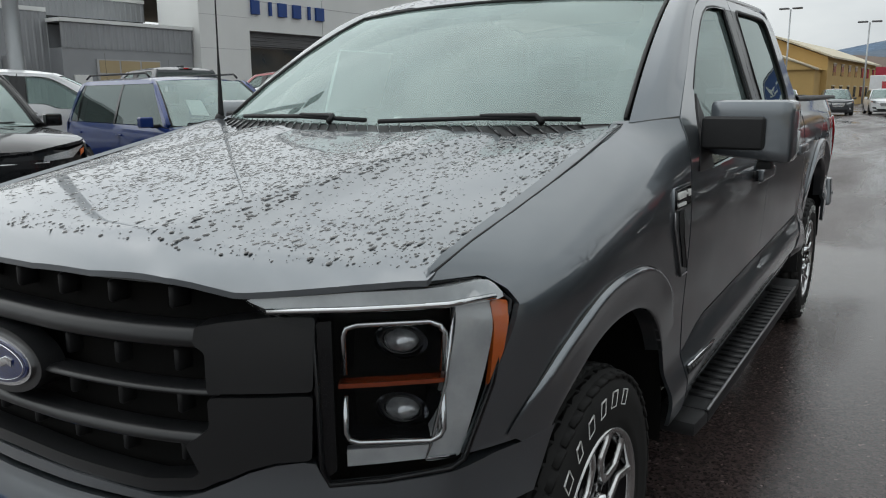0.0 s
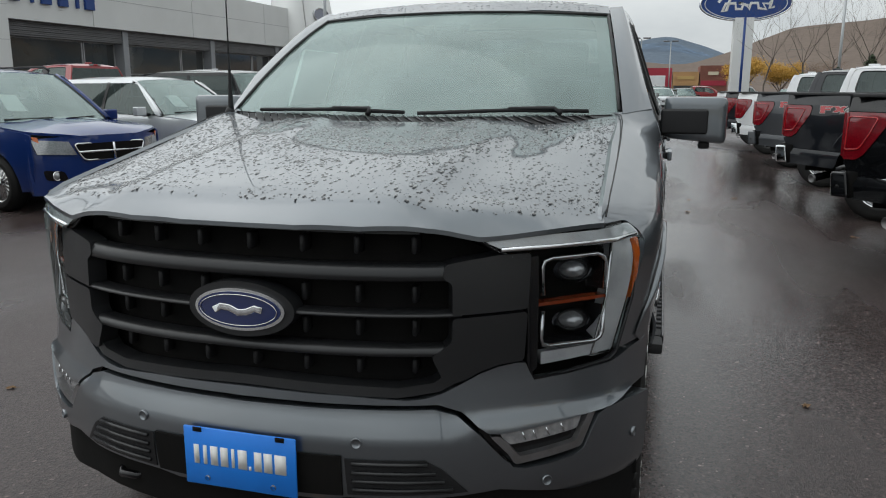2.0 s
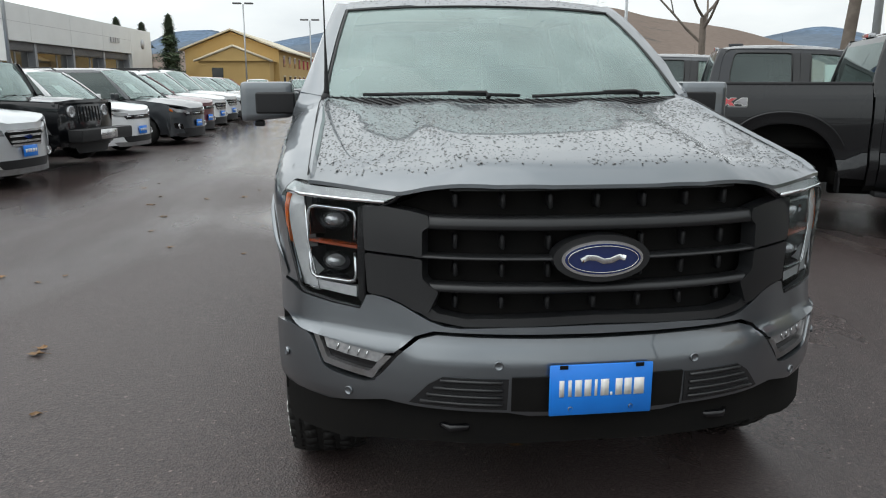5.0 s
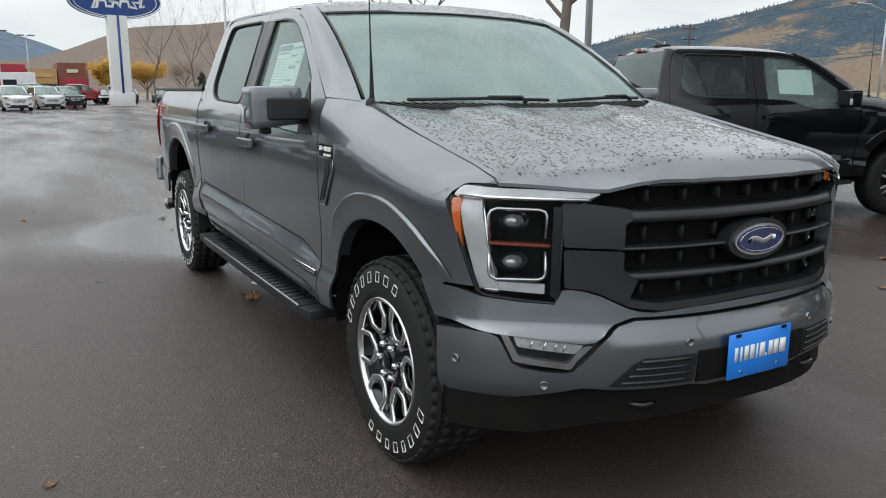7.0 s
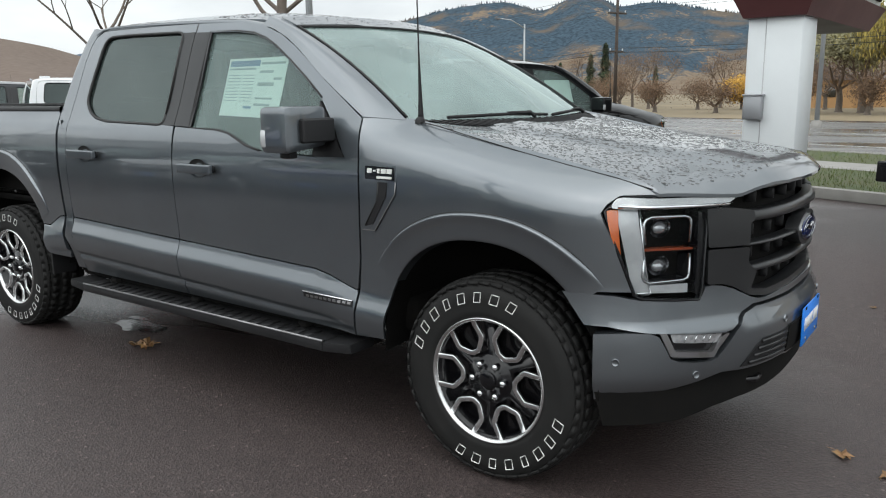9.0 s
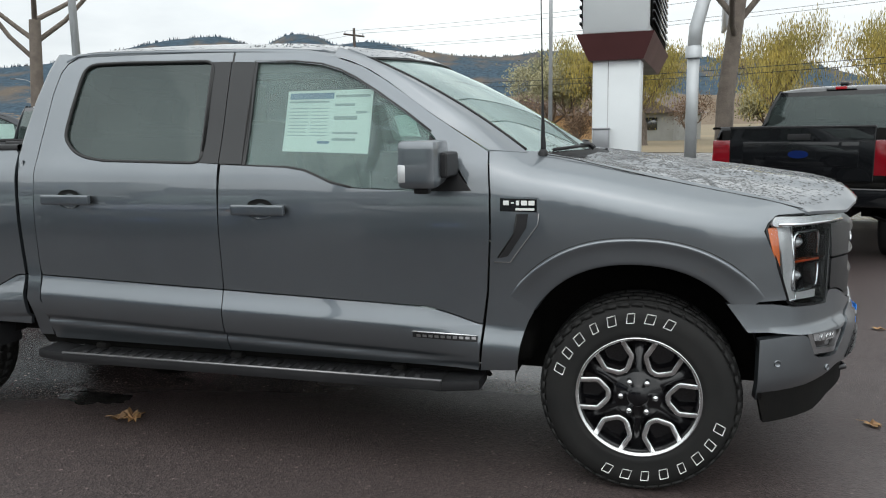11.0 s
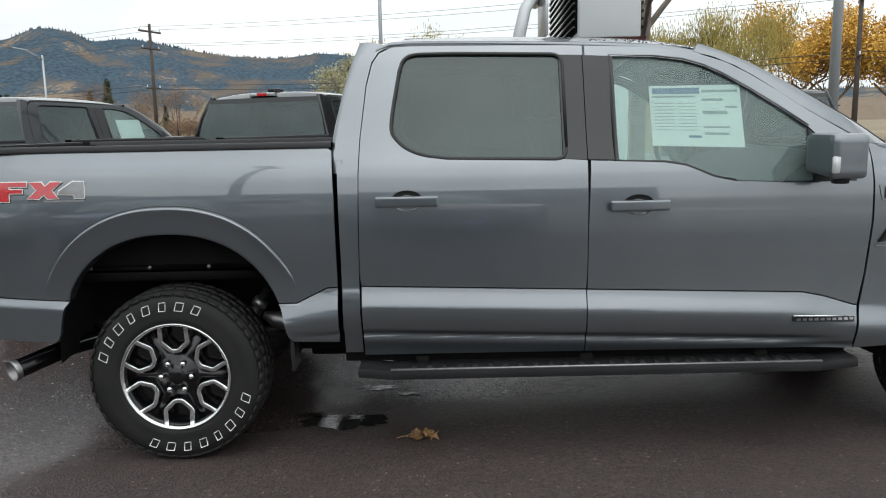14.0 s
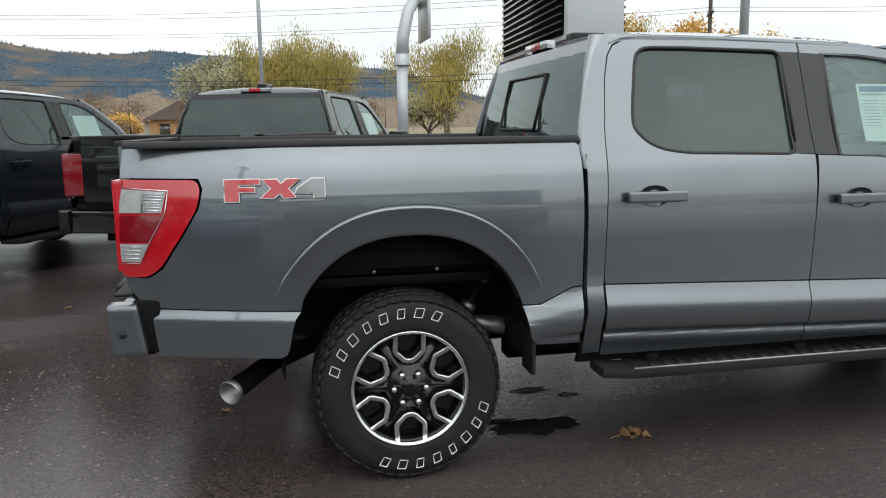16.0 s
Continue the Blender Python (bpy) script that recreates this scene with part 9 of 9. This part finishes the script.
# bare young trees behind the row
for k, (x, y) in enumerate(((9.5, 52), (11.5, 54), (13.0, 50), (14.0, 56), (16.5, 53), (7.8, 57))):
    tree(x, y, 7.5 + 0.6 * (k % 3), "bare", 50 + k, 0.06, depth=5)
for k, (x, y, h) in enumerate(((9.2, 40.5, 2.6), (10.8, 41, 3.2), (12.0, 40, 3.0), (13.2, 42, 3.6), (14.5, 40, 2.4), (15.8, 41, 2.2), (8.0, 43, 2.4))):
    conifer(x, y, h, 70 + k, "dark bushy pine shrub behind the row", 0.80)
# across the street
for k, (n, a, h, kind) in enumerate(((48, 23.6, 8.0, "willow"), (49, 20.9, 8.6, "willow"), (50, 27.2, 6.8, "pale"), (52, 30.0, 6.2, "pale"), (48, 11.6, 8.4, "willow"), (47, 4.4, 8.6, "willow"), (49, 2.2, 8.9, "willow"), (54, -2.2, 9.0, "orange"), (53, -4.6, 7.8, "orange"), (54, -9.0, 7.4, "orange"), (60, 15.2, 4.2, "pale"))):
    tree(*street(n, a).xy, h * 0.98, kind, 100 + k, 0.22, depth=3, wide=1.25)
for k, (n, a, h, kind) in enumerate(((62, 68.5, 7.6, "brush"), (63, 49, 5.6, "brush"), (58, 42.7, 2.3, "orange"), (57, 53, 2.6, "brush"), (57, 57, 2.9, "brush"), (56, 46, 2.4, "brush"), (58, 61, 3.0, "brush"), (60, 21.6, 3.8, "brush"), (64, 62, 6.8, "brush"), (62, 57, 6.2, "brush"), (70, 50, 5.0, "brush"), (60, 36, 4.6, "brush"), (58, 31, 4.0, "brush"), (75, 75, 5, "brush"), (46, 42, 2.2, "brush"), (46, 36, 2.0, "brush"), (45, 48, 1.8, "brush"), (46, 29, 2.2, "brush"), (46, 24.5, 2.0, "brush"))):
    tree(*street(n, a).xy, h, kind, 130 + k, 0.16, depth=3, wide=1.5)
for k, (n, a, h) in enumerate(((98, 102, 10.5), (100, 108, 9.0), (96, 112, 7.5), (100, 128, 9.0), (98, 90, 6), (120, 70, 7), (130, 55, 6), (110, 80, 5))):
    conifer(*street(n, a).xy, h, 160 + k)
for k, (x, y, h) in enumerate(((-30, 118, 10), (-27, 122, 11.5), (-24, 120, 4.5), (-21, 121, 4.0), (-33, 116, 10.5), (-36, 112, 9.5))):
    conifer(x, y, h, 180 + k, wide=0.40)
tree(12, 118, 5.5, "orange", 201, 0.15)
tree(17, 120, 5.0, "orange", 202, 0.15)
tree(22, 118, 5.5, "brush", 203, 0.15)
# houses across the street
M["shingle"] = mat("brown_shingle", (0.13, 0.10, 0.085), 0.85, second=(0.09, 0.07, 0.06), scale=2)
M["house_wall"] = mat("grey_clapboard", (0.30, 0.30, 0.28), 0.8, scale=1)
for n, a, w, d, h, mt in ((84, 52, 7, 9, 2.6, "house_wall"), (66, 41, 7, 8, 2.6, "tan_wall"), (60, 3, 8, 7, 2.8, "house_wall"), (62, -2, 6, 7, 2.6, "brick_wall"), (64, 28, 7, 7, 2.6, "house_wall")):
    hs = thing("house", "small low house with a shingled gable roof", "house", "houses across the street", at=Matrix.Translation(street(n, a)) @ STREET)
    part("wall", block(0, w, -d / 2, d / 2, 0, h), M[mt], hs, smooth=False)
    bm = bmesh.new()
    q = [bm.verts.new(p) for p in ((-0.5, -d / 2 - 0.5, h - 0.1), (w + 0.5, -d / 2 - 0.5, h - 0.1), (w + 0.5, d / 2 + 0.5, h - 0.1), (-0.5, d / 2 + 0.5, h - 0.1), (-0.5, 0, h + 1.9), (w + 0.5, 0, h + 1.9))]
    for f in ((0, 1, 5, 4), (3, 4, 5, 2), (0, 4, 3), (1, 2, 5)):
        bm.faces.new([q[i] for i in f])
    part("roof", bm, M["shingle"], hs, smooth=False)
    for y in (-d * 0.28, d * 0.22):
        part("window", block(-0.06, 0.0, y, y + 1.1, 1.0, 2.1), M["shop_glass"], hs)
fn = thing("board_fence", "weathered orange-brown board fence across the street", "fence", at=STREET)
M["fence_wood"] = mat("fence_boards", (0.30, 0.17, 0.08), 0.8, second=(0.22, 0.13, 0.07), scale=2, obj_random=0.15)
for k in range(40):
    part("board", block(44.0, 44.03, -3 + k * 0.16, -3 + k * 0.16 + 0.15, 0, 1.5), M["fence_wood"], fn, smooth=False)

# ---- fallen leaves and scraps on the asphalt ----
M["dead_leaf"] = mat("dead_brown_leaf", (0.20, 0.10, 0.045), 0.7, second=(0.28, 0.17, 0.07), scale=30, amount=0.7, obj_random=0.3)


def leaf_mesh(seed):
    rng = random.Random(seed)
    bm, ring = bmesh.new(), []
    mid = bm.verts.new((0, 0, 0.004))
    for i in range(14):
        t = 2 * math.pi * i / 14
        r = 0.045 * (1.0 if i % 2 == 0 else 0.55) * rng.uniform(0.8, 1.25)
        ring.append(bm.verts.new((r * math.cos(t), r * 1.2 * math.sin(t), rng.uniform(0.002, 0.022))))
    for i in range(14):
        bm.faces.new((mid, ring[i], ring[(i + 1) % 14]))
    tube([(0, 0, 0.005), (0, -0.05, 0.010), (0.01, -0.085, 0.006)], 0.0015, 4, bm)
    me = bpy.data.meshes.new("leaf")
    bm.to_mesh(me)
    bm.free()
    me.materials.append(M["dead_leaf"])
    return me


leaves = [leaf_mesh(k) for k in range(4)]
rng = random.Random(77)
spots = [(-0.71, 2.59), (-0.74, 2.55), (-0.76, 2.63), (-2.7, 5.6), (-3.3, 3.0), (-1.9, 7.6), (2.6, -0.9), (3.4, 0.6), (2.0, -1.6), (4.4, 1.2), (-2.4, 1.3), (-2.1, 0.4), (-1.6, 3.6), (-2.9, -0.4), (-3.5, 8.0)] + [(rng.uniform(-3.6, 3.0), rng.uniform(-2.5, 9)) for _ in range(26)]
for k, (x, y) in enumerate(spots):
    ob = new("fallen_leaf", leaves[k % 4])
    s = 1.0 if k < 3 else rng.uniform(0.5, 0.95)
    ob.matrix_world = Matrix.Translation((x, y, 0.002)) @ Matrix.Rotation(rng.uniform(0, 6.28), 4, "Z") @ Matrix.Diagonal((s, s, s * (1.8 if k < 3 else 1.0), 1))
    tagged(ob, "curled dry brown leaf on the asphalt", "leaf", "fallen leaves")

# ---- puddles left by the rain under and beside the truck ----
M["puddle"] = mat("still_rain_water", (0.016, 0.0155, 0.015), 0.09, second=(0.022, 0.02, 0.019), scale=3, amount=0.5, rough_var=0.10, fine=26, bump=0.25, bump_dist=0.004)
rng = random.Random(5)
for x, y, rx, ry in ((-0.50, 2.99, 0.10, 0.22), (-0.40, 3.16, 0.035, 0.09), (0.01, 2.86, 0.04, 0.12), (-0.10, 2.68, 0.025, 0.06)):
    bm = bmesh.new()
    ring = []
    for i in range(40):
        t = 2 * math.pi * i / 40
        k = 1 + 0.6 * noise.noise(Vector((math.cos(t) * 2.1 + x * 3, math.sin(t) * 2.1 + y * 3, 0))) + rng.uniform(-0.05, 0.05)
        ring.append(bm.verts.new((x + rx * k * math.cos(t), y + ry * k * math.sin(t), 0.003)))
    bm.faces.new(ring)
    tagged(part("puddle", bm, M["puddle"], None, smooth=False), "shallow rain puddle lying on the asphalt", "puddle", kind="structure")
